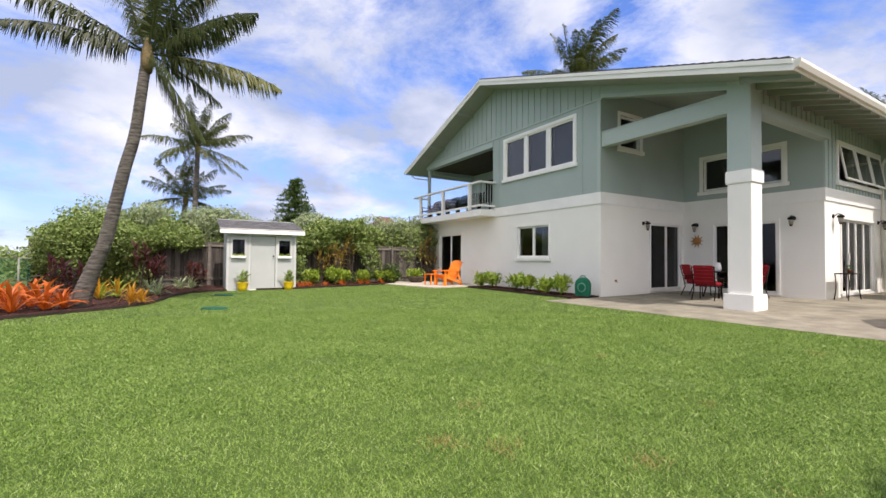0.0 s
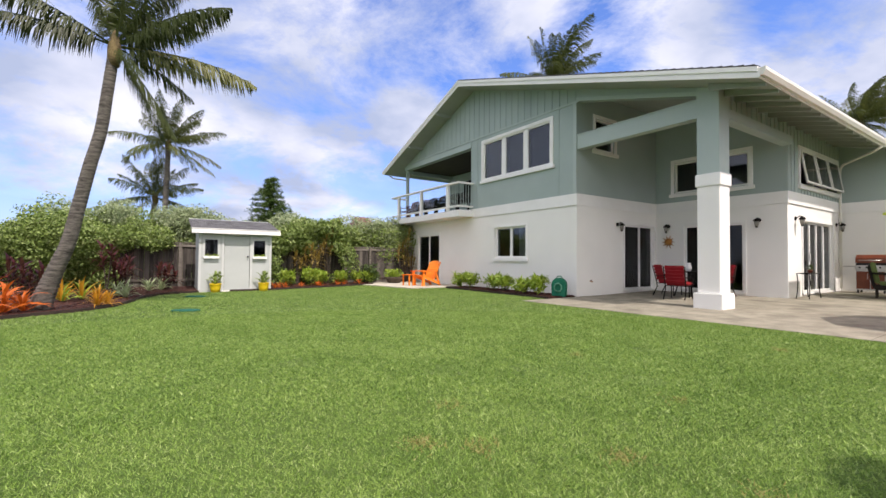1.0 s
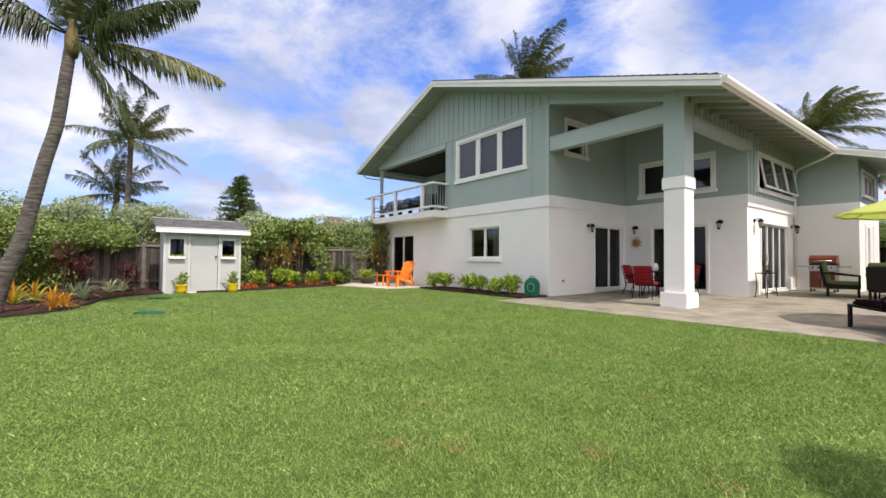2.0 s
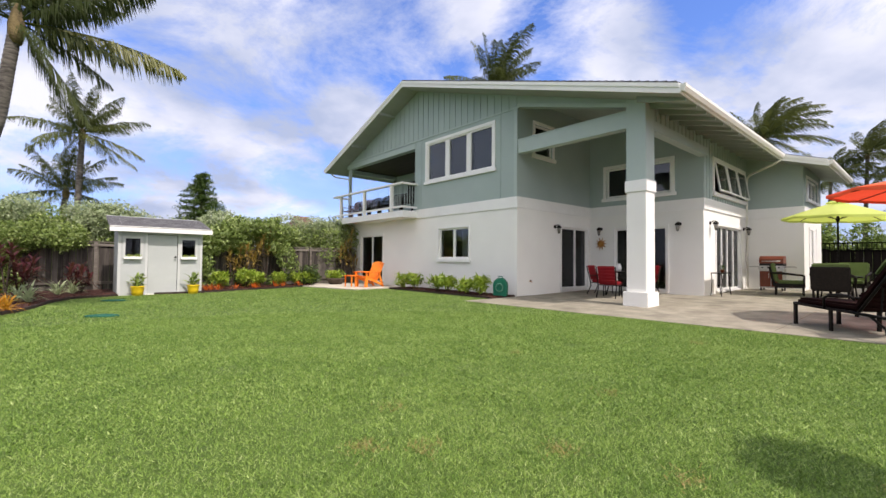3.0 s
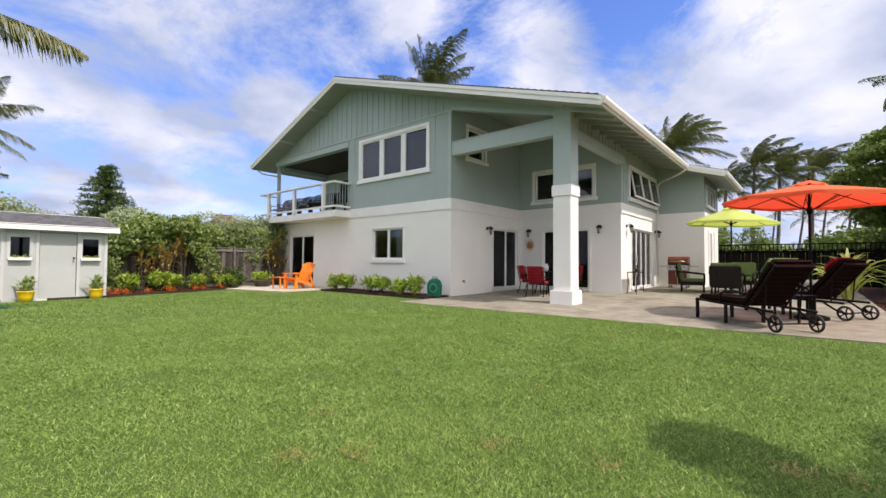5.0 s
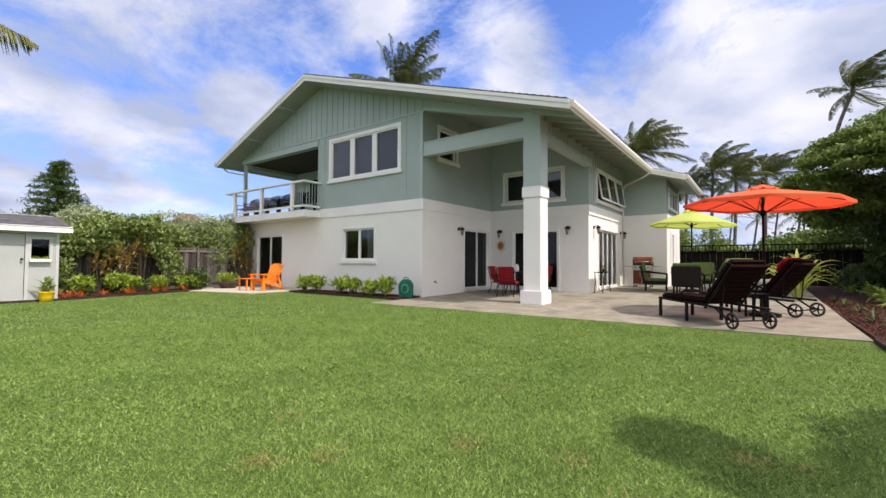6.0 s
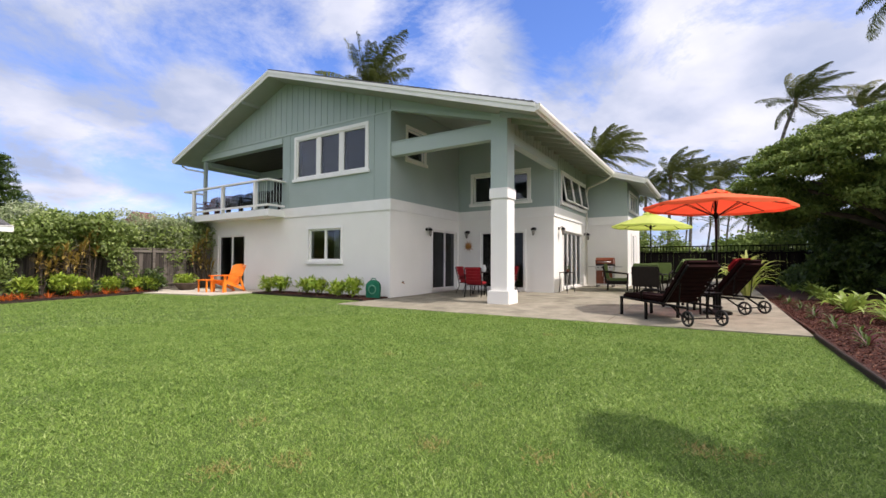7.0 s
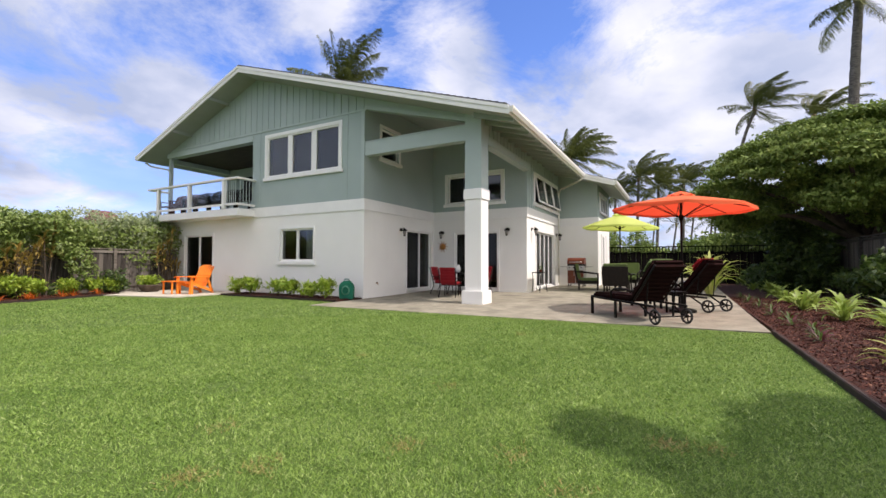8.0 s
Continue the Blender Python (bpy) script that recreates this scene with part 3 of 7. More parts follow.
hpart("wall", wall_grid("W", X1, T, YC, YA + T, -0.1, BAND1, [(5.65, 7.36, 0.18, 2.22)]), "stucco", label="white stucco wall")
hpart("wall", wall_grid("S", YC, T, X1 + T, X2, -0.1, BAND1, [(15.35, 17.90, 0.21, 2.26)]), "stucco", label="white stucco wall")
hpart("wall", wall_grid("W", X2, T, YE, YC + T, -0.1, BAND1), "stucco", label="white stucco wall")
hpart("wall", wall_grid("S", YE, T, X2 + T, XE, -0.1, BAND1, [(19.60, 20.80, 0.26, 2.28)]), "stucco", label="white stucco wall")
hpart("wall", wall_grid("W", XE - T, T, YE + T, YN - T, -0.1, roof_under(YE) - 0.1), "stucco", label="white stucco wall")
hpart("wall", wall_grid("S", YN - T, T, X0 + T, XE, -0.1, 3.0), "stucco", label="white stucco wall")

# projecting white band between the storeys
for face, c, u0, u1 in (("W", X0, YA - 0.03, 13.3), ("S", YA, X0, X1), ("W", X1, YC - 0.03, YA - 0.03), ("S", YC, X1, X2), ("W", X2, YE - 0.03, YC - 0.03), ("S", YE, X2, XE)):
    b = bmesh.new()
    fbox(b, face, c, u0, u1, BAND0, BAND1, 0.0, 0.03, 0.004)
    hpart("trim_band", b, "trim", label="white belt course between the storeys")


# upper storey: west gable in pieces
hpart("wall", wall_grid("W", X0, T, YA, 13.40, BAND1, 5.75, [(9.30, 12.62, 4.06, 5.45)]), "sage", label="sage green panelled wall")
b = bmesh.new()
prism(b, [(X0, 4.92, roof_under(4.92)), (X0, 8.30, roof_under(8.30)), (X0, RIDGE_Y, roof_under(RIDGE_Y)), (X0, YN, roof_under(YN)), (X0, YN, 5.44), (X0, 13.40, 5.44), (X0, 13.40, 5.75), (X0, 8.30, 5.75), (X0, 4.92, 4.83)], (T, 0, 0))
hpart("gable", b, "sage", label="sage green board-and-batten gable")
b = boxes((X0 - 0.025, X0, 8.24, YN, 5.70, 5.76))
hpart("trim_board", b, "sage_trim")
b = boxes((X0 - 0.03, X0, 13.40, YN, 5.44, 5.64))
hpart("trim_board", b, "sage_trim")
for k in range(34):
    y = 8.35 + 0.305 * k
    if y > 18.6:
        break
    top = roof_under(y) - 0.01
    if top > 5.85:
        hpart("batten", boxes((X0 - 0.02, X0, y - 0.022, y + 0.022, 5.76, top)), "sage")
for y in (8.36, 8.98, 13.0, 13.36):
    hpart("batten", boxes((X0 - 0.014, X0, y - 0.022, y + 0.022, 3.03, 5.70)), "sage")
# corner boards of the recess
hpart("corner_board", boxes((X0 - 0.022, X0, YA - 0.0, YA + 0.12, 3.03, 5.70)), "sage_trim")
# recess walls
hpart("wall", wall_grid("S", YA, T, X0 + T, X1, BAND1, roof_under(YA), [(10.98, 11.93, 4.44, 5.40)]), "sage", label="sage green wall of the covered patio")
b = wall_grid("W", X1, T, YC, YA, BAND1, roof_under(YC), [(5.50, 7.66, 3.32, 4.32)])
hpart("wall", b, "sage", label="sage green wall of the covered patio")
b = prism(bmesh.new(), [(X1, YC, roof_under(YC)), (X1, YA + T, roof_under(YC)), (X1, YA + T, roof_under(YA + T))], (T, 0, 0))
hpart("gable", b, "sage")
hpart("wall", wall_grid("S", YC, T, X1 + T, X2 + T, BAND1, roof_under(YC), [(15.18, 18.38, 3.30, 4.28)]), "sage", label="sage green board-and-batten wall")
for k in range(19):
    x = 14.32 + 0.245 * k
    if not 15.0 < x < 18.5:
        hpart("batten", boxes((x - 0.02, x + 0.02, YC - 0.018, YC, 3.03, roof_under(YC))), "sage")
    else:
        hpart("batten", boxes((x - 0.02, x + 0.02, YC - 0.018, YC, 4.40, roof_under(YC))), "sage")
        hpart("batten", boxes((x - 0.02, x + 0.02, YC - 0.018, YC, 3.03, 3.16)), "sage")
b = prism(bmesh.new(), [(X2, YE, BAND1), (X2, YC, BAND1), (X2, YC, roof_under(YC)), (X2, YE, roof_under(YE))], (T, 0, 0))
hpart("wall", b, "sage", label="sage green wall of the rear wing")
hpart("wall", wall_grid("S", YE, T, X2 + T, XE, BAND1, roof_under(YE), [(19.2, 21.2, 3.35, 4.05)]), "sage", label="sage green wall of the rear wing")
b = prism(bmesh.new(), [(XE, YE, roof_under(YE) - 0.1), (XE, YN, roof_under(YE) - 0.1), (XE, YN, roof_under(YN)), (XE, RIDGE_Y, roof_under(RIDGE_Y)), (XE, YE, roof_under(YE))], (-T, 0, 0))
hpart("gable", b, "sage")
hpart("wall", boxes((12.85, XE - T, YN - T, YN, 3.0, roof_under(YN) - 0.03)), "sage", label="sage green rear wall")

# header beams of the recess and its post
hpart("beam", boxes((X0 + 0.02, X0 + 0.26, 4.92, YA, 4.33, 4.73), bevel=0.006), "sage_trim", label="sage green beam across the recess")
hpart("trim_board", boxes((X0, X0 + 0.28, 4.92, YA, 4.73, 4.76)), "sage_trim")
b = prism(bmesh.new(), [(X0 - 0.02, 4.92, 4.83), (X0 - 0.02, 4.92, 4.93), (X0 - 0.02, YA, 5.85), (X0 - 0.02, YA, 5.75)], (0.02, 0, 0))
hpart("trim_board", b, "sage_trim")
hpart("beam", boxes((10.60, X1, 4.46, 4.70, 4.26, 4.50), bevel=0.006), "sage_trim", label="sage green beam across the recess")
hpart("frieze", boxes((10.60, X1, 4.50, 4.66, 4.50, roof_under(4.50))), "sage")
for k in range(13):
    x = 10.80 + 0.27 * k
    hpart("batten", boxes((x - 0.02, x + 0.02, 4.482, 4.50, 4.50, roof_under(4.50))), "sage")

col = thing("column", "", "")
col.parent = house
col.matrix_basis = Matrix.Translation((10.355 - HX, 4.69 - HY, 0))
part("base", boxes((-0.30, 0.30, -0.30, 0.30, slab_z(10.3, 4.7) - 0.01, 0.37), bevel=0.012), "stucco", col, "white stucco column base")
part("shaft", boxes((-0.235, 0.235, -0.235, 0.235, 0.37, 2.74), bevel=0.01), "stucco", col, "square white stucco shaft")
part("cap", boxes((-0.265, 0.265, -0.265, 0.265, 2.74, 3.02), bevel=0.012), "trim", col, "white band at the column's head")
part("upper_post", boxes((-0.235, 0.235, -0.235, 0.235, 3.02, 5.05), bevel=0.006), "sage_trim", col, "sage green upper post")

# ---------------------------------------------------------------- roof
def roof_slab(y0, y1, x0, x1, drop0=0.0, drop1=0.16):
    b = bmesh.new()
    prism(b, [(x0, y0, roof_top(y0) - drop0), (x0, y1, roof_top(y1) - drop0), (x0, y1, roof_top(y1) - drop1), (x0, y0, roof_top(y0) - drop1)], (x1 - x0, 0, 0))
    return b


hpart("roof", roof_slab(EAVE_Y, RIDGE_Y, RAKE_X - 0.03, ROOF_E, -0.03, 0.0), "shingle", label="charcoal shingle roof slope")
hpart("roof", roof_slab(RIDGE_Y, NORTH_Y, RAKE_X - 0.03, ROOF_E, -0.03, 0.0), "shingle", label="charcoal shingle roof slope")
hpart("roof", roof_slab(WING_Y, EAVE_Y, WING_X - 0.03, ROOF_E, -0.03, 0.0), "shingle", label="charcoal shingle roof over the rear wing")
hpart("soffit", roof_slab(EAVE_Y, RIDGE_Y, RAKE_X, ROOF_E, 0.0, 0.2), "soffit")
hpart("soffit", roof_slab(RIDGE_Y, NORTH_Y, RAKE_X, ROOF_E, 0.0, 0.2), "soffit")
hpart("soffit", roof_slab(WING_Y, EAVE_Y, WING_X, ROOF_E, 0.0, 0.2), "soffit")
# shingle courses seen along the rake
for k in range(52):
    y = EAVE_Y + 0.05 + k * 0.188
    z = roof_top(y) + 0.03
    b = prism(bmesh.new(), [(RAKE_X - 0.05, y, z - 0.004), (RAKE_X - 0.05, y + 0.2, z + 0.2 * S_SLOPE - 0.004), (RAKE_X - 0.05, y, z + 0.022)], (2.2 + 0.1 * (k % 3), 0, 0))
    hpart("shingle", b, "shingle")
for name, y0, y1, x, mt in (("fascia", EAVE_Y, RIDGE_Y, RAKE_X, "gutter"), ("fascia", RIDGE_Y, NORTH_Y, RAKE_X, "gutter"), ("fascia", WING_Y, EAVE_Y, WING_X, "gutter")):
    hpart(name, roof_slab(y0, y1, x - 0.035, x, 0.0, 0.205), "trim", label="pale painted rake board")
    hpart(name, roof_slab(y0, y1, x - 0.06, x - 0.035, -0.005, 0.085), "trim")
for x0, x1, y in ((RAKE_X - 0.05, WING_X - 0.04, EAVE_Y), (WING_X - 0.04, ROOF_E, WING_Y)):
    z = roof_top(y)
    hpart("fascia", boxes((x0, x1, y - 0.03, y, z - 0.205, z - 0.02)), "trim")
    b = bmesh.new()
    prism(b, [(x0, y - 0.03, z - 0.17), (x0, y - 0.09, z - 0.17), (x0, y - 0.13, z - 0.09), (x0, y - 0.13, z - 0.025), (x0, y - 0.115, z - 0.025), (x0, y - 0.03, z - 0.04)], (x1 - x0, 0, 0))
    hpart("gutter", b, "gutter", label="cream metal gutter along the eave")
b = prism(bmesh.new(), [(RAKE_X - 0.05, NORTH_Y, NORTH_Z - 0.16), (RAKE_X - 0.05, NORTH_Y + 0.12, NORTH_Z - 0.16), (RAKE_X - 0.05, NORTH_Y + 0.13, NORTH_Z), (RAKE_X - 0.05, NORTH_Y, NORTH_Z)], (10, 0, 0))
hpart("gutter", b, "gutter")
for k in range(15):
    x = RAKE_X + 0.35 + 0.61 * k
    if x > WING_X - 0.1:
        break
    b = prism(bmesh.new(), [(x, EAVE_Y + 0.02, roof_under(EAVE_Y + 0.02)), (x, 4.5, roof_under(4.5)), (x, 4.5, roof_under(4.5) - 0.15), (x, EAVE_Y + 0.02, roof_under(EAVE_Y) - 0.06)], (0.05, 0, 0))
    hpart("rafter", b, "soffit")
for y in (14.8, 17.1):
    hpart("lookout", boxes((RAKE_X, X0, y, y + 0.07, roof_under(y) - 0.11, roof_under(y) + 0.01)), "soffit")
# downpipes
b = tube(bmesh.new(), [(17.75, 3.40, 4.52), (17.78, 3.6, 4.40), (18.3, 4.40, 4.22), (18.48, 4.52, 4.12), (18.48, 4.53, 3.9), (18.48, 4.53, 0.25)], 0.038, 8)
hpart("downpipe", b, "gutter", smooth=True, label="cream metal downpipe at the wall")
b = tube(bmesh.new(), [(9.75, 19.72, 5.30), (9.9, 19.6, 5.16), (10.25, 18.95, 5.02), (10.27, 18.86, 4.9), (10.27, 18.86, 3.1)], 0.035, 8)
hpart("downpipe", b, "gutter", smooth=True)

# ---------------------------------------------------------------- windows and doors
w1 = window("W", X0, 9.30, 12.62, 4.06, 5.45, (0.335, 0.665), 0.11, label="triple window in a wide white casing", bar=0.11, depth=0.03, pane="glass")
for ob in w1.children:
    if ob.name.startswith("pane"):
        ob.visible_shadow = False
w2 = window("W", X0, 10.36, 11.92, 1.15, 2.22, (0.5,), 0.05, label="white sliding window with a deep sill")
window("S", YA, 10.98, 11.93, 4.44, 5.40, (), 0.10)
window("W", X1, 5.50, 7.66, 3.32, 4.32, (), 0.11)
window("S", YE, 19.2, 21.2, 3.35, 4.05, (0.33, 0.66), 0.08)
slider("W", X0, 15.62, 17.45, 0.14, 2.16, (0.5,))
slider("S", YA, 12.46, 14.10, 0.16, 2.24, (0.55,))
slider("W", X1, 5.65, 7.36, 0.18, 2.22, (0.5,))
slider("S", YC, 15.35, 17.90, 0.21, 2.26, (0.28, 0.5, 0.74))
# shuttered doorway of the rear wing
d = hpart("door", boxes((19.60, 20.18, YE + 0.02, YE + 0.07, 0.27, 2.27), bevel=0.006), "trim", label="white door")
hpart("door_panel", boxes((20.22, 20.80, YE - 0.02, YE + 0.03, 0.27, 2.27), bevel=0.006), "trim", d)
for x in (19.50, 20.80):
    hpart("jamb", boxes((x, x + 0.10, YE - 0.03, YE + 0.05, 0.2, 2.36)), "trim", d)
# top-hung windows of the south wall, standing open
aw = hpart("window", boxes((15.08, 15.18, YC - 0.035, YC + 0.1, 3.18, 4.40), (18.38, 18.48, YC - 0.035, YC + 0.1, 3.18, 4.40), (15.18, 18.38, YC - 0.035, YC + 0.1, 4.28, 4.40), (15.03, 18.53, YC - 0.07, YC + 0.1, 3.17, 3.30), (16.20, 16.28, YC - 0.01, YC + 0.1, 3.30, 4.28), (17.28, 17.36, YC - 0.01, YC + 0.1, 3.30, 4.28)), "trim", label="row of three open top-hung windows")
for x0, x1 in ((15.20, 16.19), (16.29, 17.27), (17.37, 18.36)):
    tilt = Matrix.Translation((0, YC - 0.02, 4.28)) @ Matrix.Rotation(radians(-9), 4, "X") @ Matrix.Translation((0, -YC + 0.02, -4.28))
    b = boxes((x0, x0 + 0.05, YC - 0.05, YC - 0.01, 3.31, 4.28), (x1 - 0.05, x1, YC - 0.05, YC - 0.01, 3.31, 4.28), (x0 + 0.05, x1 - 0.05, YC - 0.05, YC - 0.01, 3.31, 3.36), (x0 + 0.05, x1 - 0.05, YC - 0.05, YC - 0.01, 4.23, 4.28))
    b.transform(tilt)
    s = hpart("sash", b, "trim", aw)
    b = boxes((x0 + 0.05, x1 - 0.05, YC - 0.034, YC - 0.026, 3.36, 4.23))
    b.transform(tilt)
    hpart("pane", b, "glass", aw)

# plain rooms behind the glass, their unlit dimness put into the paint
# grey sheets added behind the panes to lend them the clouds' reflected grey
for y0, y1 in ((9.36, 10.30), (10.52, 11.40), (11.62, 12.56)):
    hpart("backing_sheet", boxes((X0 + T + 0.03, X0 + T + 0.036, y0 - 0.08, y1 + 0.08, 4.0, 5.5)), "pane_backing", label="grey sheet added behind the window panes for their reflected grey")
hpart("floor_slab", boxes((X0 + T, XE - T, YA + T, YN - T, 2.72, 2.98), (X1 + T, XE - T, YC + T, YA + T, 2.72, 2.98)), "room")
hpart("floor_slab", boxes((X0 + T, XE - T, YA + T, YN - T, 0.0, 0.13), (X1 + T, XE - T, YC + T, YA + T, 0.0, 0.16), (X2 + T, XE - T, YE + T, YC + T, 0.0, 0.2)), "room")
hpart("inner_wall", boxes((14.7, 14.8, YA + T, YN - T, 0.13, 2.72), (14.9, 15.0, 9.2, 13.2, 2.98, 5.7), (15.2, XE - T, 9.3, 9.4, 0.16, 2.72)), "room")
hpart("curtain", prism(bmesh.new(), [(X0 + T + 0.05 + 0.02 * (k % 2), 10.62 + 0.035 * k, 1.0) for k in range(12)] + [(X0 + T + 0.07 + 0.02 * (k % 2), 10.62 + 0.035 * k, 1.0) for k in range(11, -1, -1)], (0, 0, 1.25)), "curtain", label="pale curtain drawn half aside")

# ---------------------------------------------------------------- upper balcony in the corner of the house
hpart("inner_wall", boxes((12.85, 12.97, 13.64, YN - T, 2.98, 5.44)), "sage", label="sage green wall at the back of the balcony")
hpart("inner_wall", boxes((X0 + T, 12.97, 13.40, 13.64, 2.98, 5.75)), "sage")
hpart("balcony_ceiling", boxes((X0 + T, 12.85, 13.64, YN, 5.44, 5.50)), "brown_boards", label="dark brown boarded balcony ceiling")
hpart("beam", boxes((X0 + T, 12.85, YN - 0.2, YN, 5.26, 5.44)), "sage_trim")
hpart("beam", boxes((12.85, 13.05, YN - 0.2, YN, 2.98, 5.44)), "sage_trim")
hpart("post", boxes((X0 + 0.02, X0 + 0.15, YN - 0.17, YN - 0.04, 2.98, 5.44), bevel=0.008), "sage_trim", label="slim sage green post")
hpart("balcony_floor", boxes((9.45, X0, 13.22, 18.75, 2.72, 2.97), (X0, 12.85, 13.64, YN, 2.98, 3.0), bevel=0.006), "trim", label="white balcony deck")
hpart("door", boxes((12.80, 12.85, 14.4, 16.0, 3.0, 5.0), (12.79, 12.85, 16.6, 17.5, 3.9, 5.0)), "dark_metal", label="dark glazed balcony door")
rail = hpart("railing", boxes((9.38, 9.52, 13.18, 18.80, 3.97, 4.04), (9.52, X0, 13.18, 13.32, 3.97, 4.04), (9.52, X0 + 0.1, 18.66, 18.80, 3.97, 4.04), bevel=0.012), "trim", label="white balcony railing")
hpart("lower_rail", boxes((9.42, 9.49, 13.25, 18.74, 3.08, 3.15), (9.49, X0, 13.24, 13.31, 3.08, 3.15)), "trim", rail)
for x, y in ((9.455, 18.10), (9.455, 16.02), (9.455, 13.98)):
    hpart("post", boxes((x - 0.06, x + 0.06, y - 0.06, y + 0.06, 2.97, 3.97), bevel=0.008), "trim", rail)
for k in range(5):
    hpart("baluster", boxes((9.47, 9.486, 13.38 + k * 0.11, 13.396 + k * 0.11, 3.15, 3.97)), "sage_trim", rail)
for k in range(5):
    hpart("baluster", boxes((9.56 + k * 0.12, 9.576 + k * 0.12, 13.26, 13.276, 3.15, 3.97)), "sage_trim", rail)
for y0, y1 in ((14.06, 15.94), (16.10, 18.02)):
    hpart("pane", boxes((9.452, 9.458, y0, y1, 3.17, 3.95)), "clear", rail, "clear glass infill")
# ---------------------------------------------------------------- plant helpers
def strap_mesh(name, length, width, arch, material, lift=0.25, segs=6, fold=0.25):
    """One long arching leaf along +x, folded along its middle."""
    vs, fs = [], []
    for i in range(segs + 1):
        s = i / segs
        x, z = length * (s - 0.18 * arch * s * s), length * (lift * s - arch * 0.55 * s ** 2.2)
        w = width * 0.5 * (0.55 + 0.75 * s if s < 0.55 else (1 - s) / 0.45 * 0.96 + 0.02)
        vs += [(x, -w, z + fold * w), (x, 0, z), (x, w, z + fold * w)]
    for i in range(segs):
        a = 3 * i
        fs += [(a, a + 1, a + 4, a + 3), (a + 1, a + 2, a + 5, a + 4)]
    me = bpy.data.meshes.new(name)
    me.from_pydata(vs, [], fs)
    me.shade_smooth()
    me.materials.append(M[material])
    return me


def rosette(ob, meshes, n, tilt, seed, z=0.03, size=(0.75, 1.15), name="leaf", spread=0.03):
    r = random.Random(seed)
    for k in range(n):
        a = k * 2.399 + r.uniform(-0.3, 0.3)
        t = tilt[0] + (tilt[1] - tilt[0]) * (k / n) + r.uniform(-6, 6)
        s = r.uniform(*size)
        m = Matrix.Translation((spread * math.cos(a), spread * math.sin(a), z + 0.002 * k)) @ Matrix.Rotation(a, 4, "Z") @ Matrix.Rotation(radians(-t), 4, "Y") @ Matrix.Rotation(r.uniform(-0.4, 0.4), 4, "X") @ Matrix.Scale(s, 4)
        link(name, meshes[k % len(meshes)], ob, m)


WIND = np.array([0.45, -0.89, 0.0])


def frond_mesh(r, length, bearing, tilt, blow, droop, hang, material, leaflets=100, long=0.25):
    """A palm frond from the origin: its midrib bends with its weight and the wind, its leaflets hang and stream."""
    b, t = radians(bearing), radians(tilt)
    d = np.array([math.cos(b) * math.cos(t), math.sin(b) * math.cos(t), math.sin(t)])
    N = 16
    pts, dirs = [np.zeros(3)], [d]
    for i in range(N):
        s = (i + 0.5) / N
        d = d + (blow * WIND * (0.2 + 1.3 * s) + droop * np.array([0, 0, -1.0]) * (0.15 + 1.3 * s)) / N
        d = d / np.linalg.norm(d)
        pts.append(pts[-1] + d * length / N); dirs.append(d)
    pts, dirs = np.array(pts), np.array(dirs)
    quads = []
    for i in range(N):
        p, q = pts[i], pts[i + 1]
        u = np.cross(dirs[i], [0, 0, 1.0]); u /= np.linalg.norm(u) + 1e-6
        v = np.cross(u, dirs[i])
        wa, wb = 0.011 * length * (1 - 0.85 * i / N), 0.011 * length * (1 - 0.85 * (i + 1) / N)
        quads += [[p - u * wa, p + u * wa, q + u * wb, q - u * wb], [p - u * wa, p - v * wa * 1.4, q - v * wb * 1.4, q - u * wb], [p + u * wa, p - v * wa * 1.4, q - v * wb * 1.4, q + u * wb]]
    down = np.array([0, 0, -1.0])
    lock = r.normal(size=(8, 3))
    for i in range(leaflets):
        s = 0.13 + 0.86 * (i + 0.5) / leaflets
        k = min(int(s * N), N - 1)
        f = s * N - k
        p, d = pts[k] * (1 - f) + pts[k + 1] * f, dirs[k]
        u = np.cross(d, [0, 0, 1.0]); u /= np.linalg.norm(u) + 1e-6
        ln = length * long * (math.sin(math.pi * min(1, s * 0.90 + 0.10)) ** 0.5) * (1 if s < 0.92 else 0.75)
        for side in (-1, 1):
            L = ln * r.uniform(0.8, 1.12)
            base = side * u * 0.85 + d * (0.40 + 0.5 * s) + r.normal(size=3) * 0.13 + lock[i // 5 % 8] * 0.16
            first = base + blow * 0.55 * WIND + hang * 0.35 * down
            second = base * 0.6 + blow * 0.95 * WIND + hang * 1.25 * down * r.uniform(0.7, 1.25)
            m = p + first / np.linalg.norm(first) * L * 0.45
            e = m + second / np.linalg.norm(second) * L * 0.55
            w = d * length * r.uniform(0.0034, 0.0056)
            quads += [[p - w * 0.6, p + w * 0.6, m + w, m - w], [m - w, m + w, e + w * 0.15, e - w * 0.15]]
    return np_mesh("frond", np.array(quads), 4, material)


def trunk_mesh(points, r0, r1, rings):
    pts = [Vector(p) for p in points]
    dense, radii = [], []
    n = rings
    for i in range(n + 1):
        s = i / n * (len(pts) - 1)
        k = min(int(s), len(pts) - 2)
        u = s - k
        p0, p1, p2, p3 = pts[max(k - 1, 0)], pts[k], pts[k + 1], pts[min(k + 2, len(pts) - 1)]
        c = 0.5 * ((2 * p1) + (p2 - p0) * u + (2 * p0 - 5 * p1 + 4 * p2 - p3) * u * u + (3 * p1 - p0 - 3 * p2 + p3) * u ** 3)
        f = i / n
        flare = 0.75 * math.exp(-f * 14)
        dense.append(c)
        radii.append((r0 + (r1 - r0) * f) * (1 + flare) * (1.0 + (0.045 if i % 2 else -0.04)))
    return tube(bmesh.new(), dense, radii, 12)


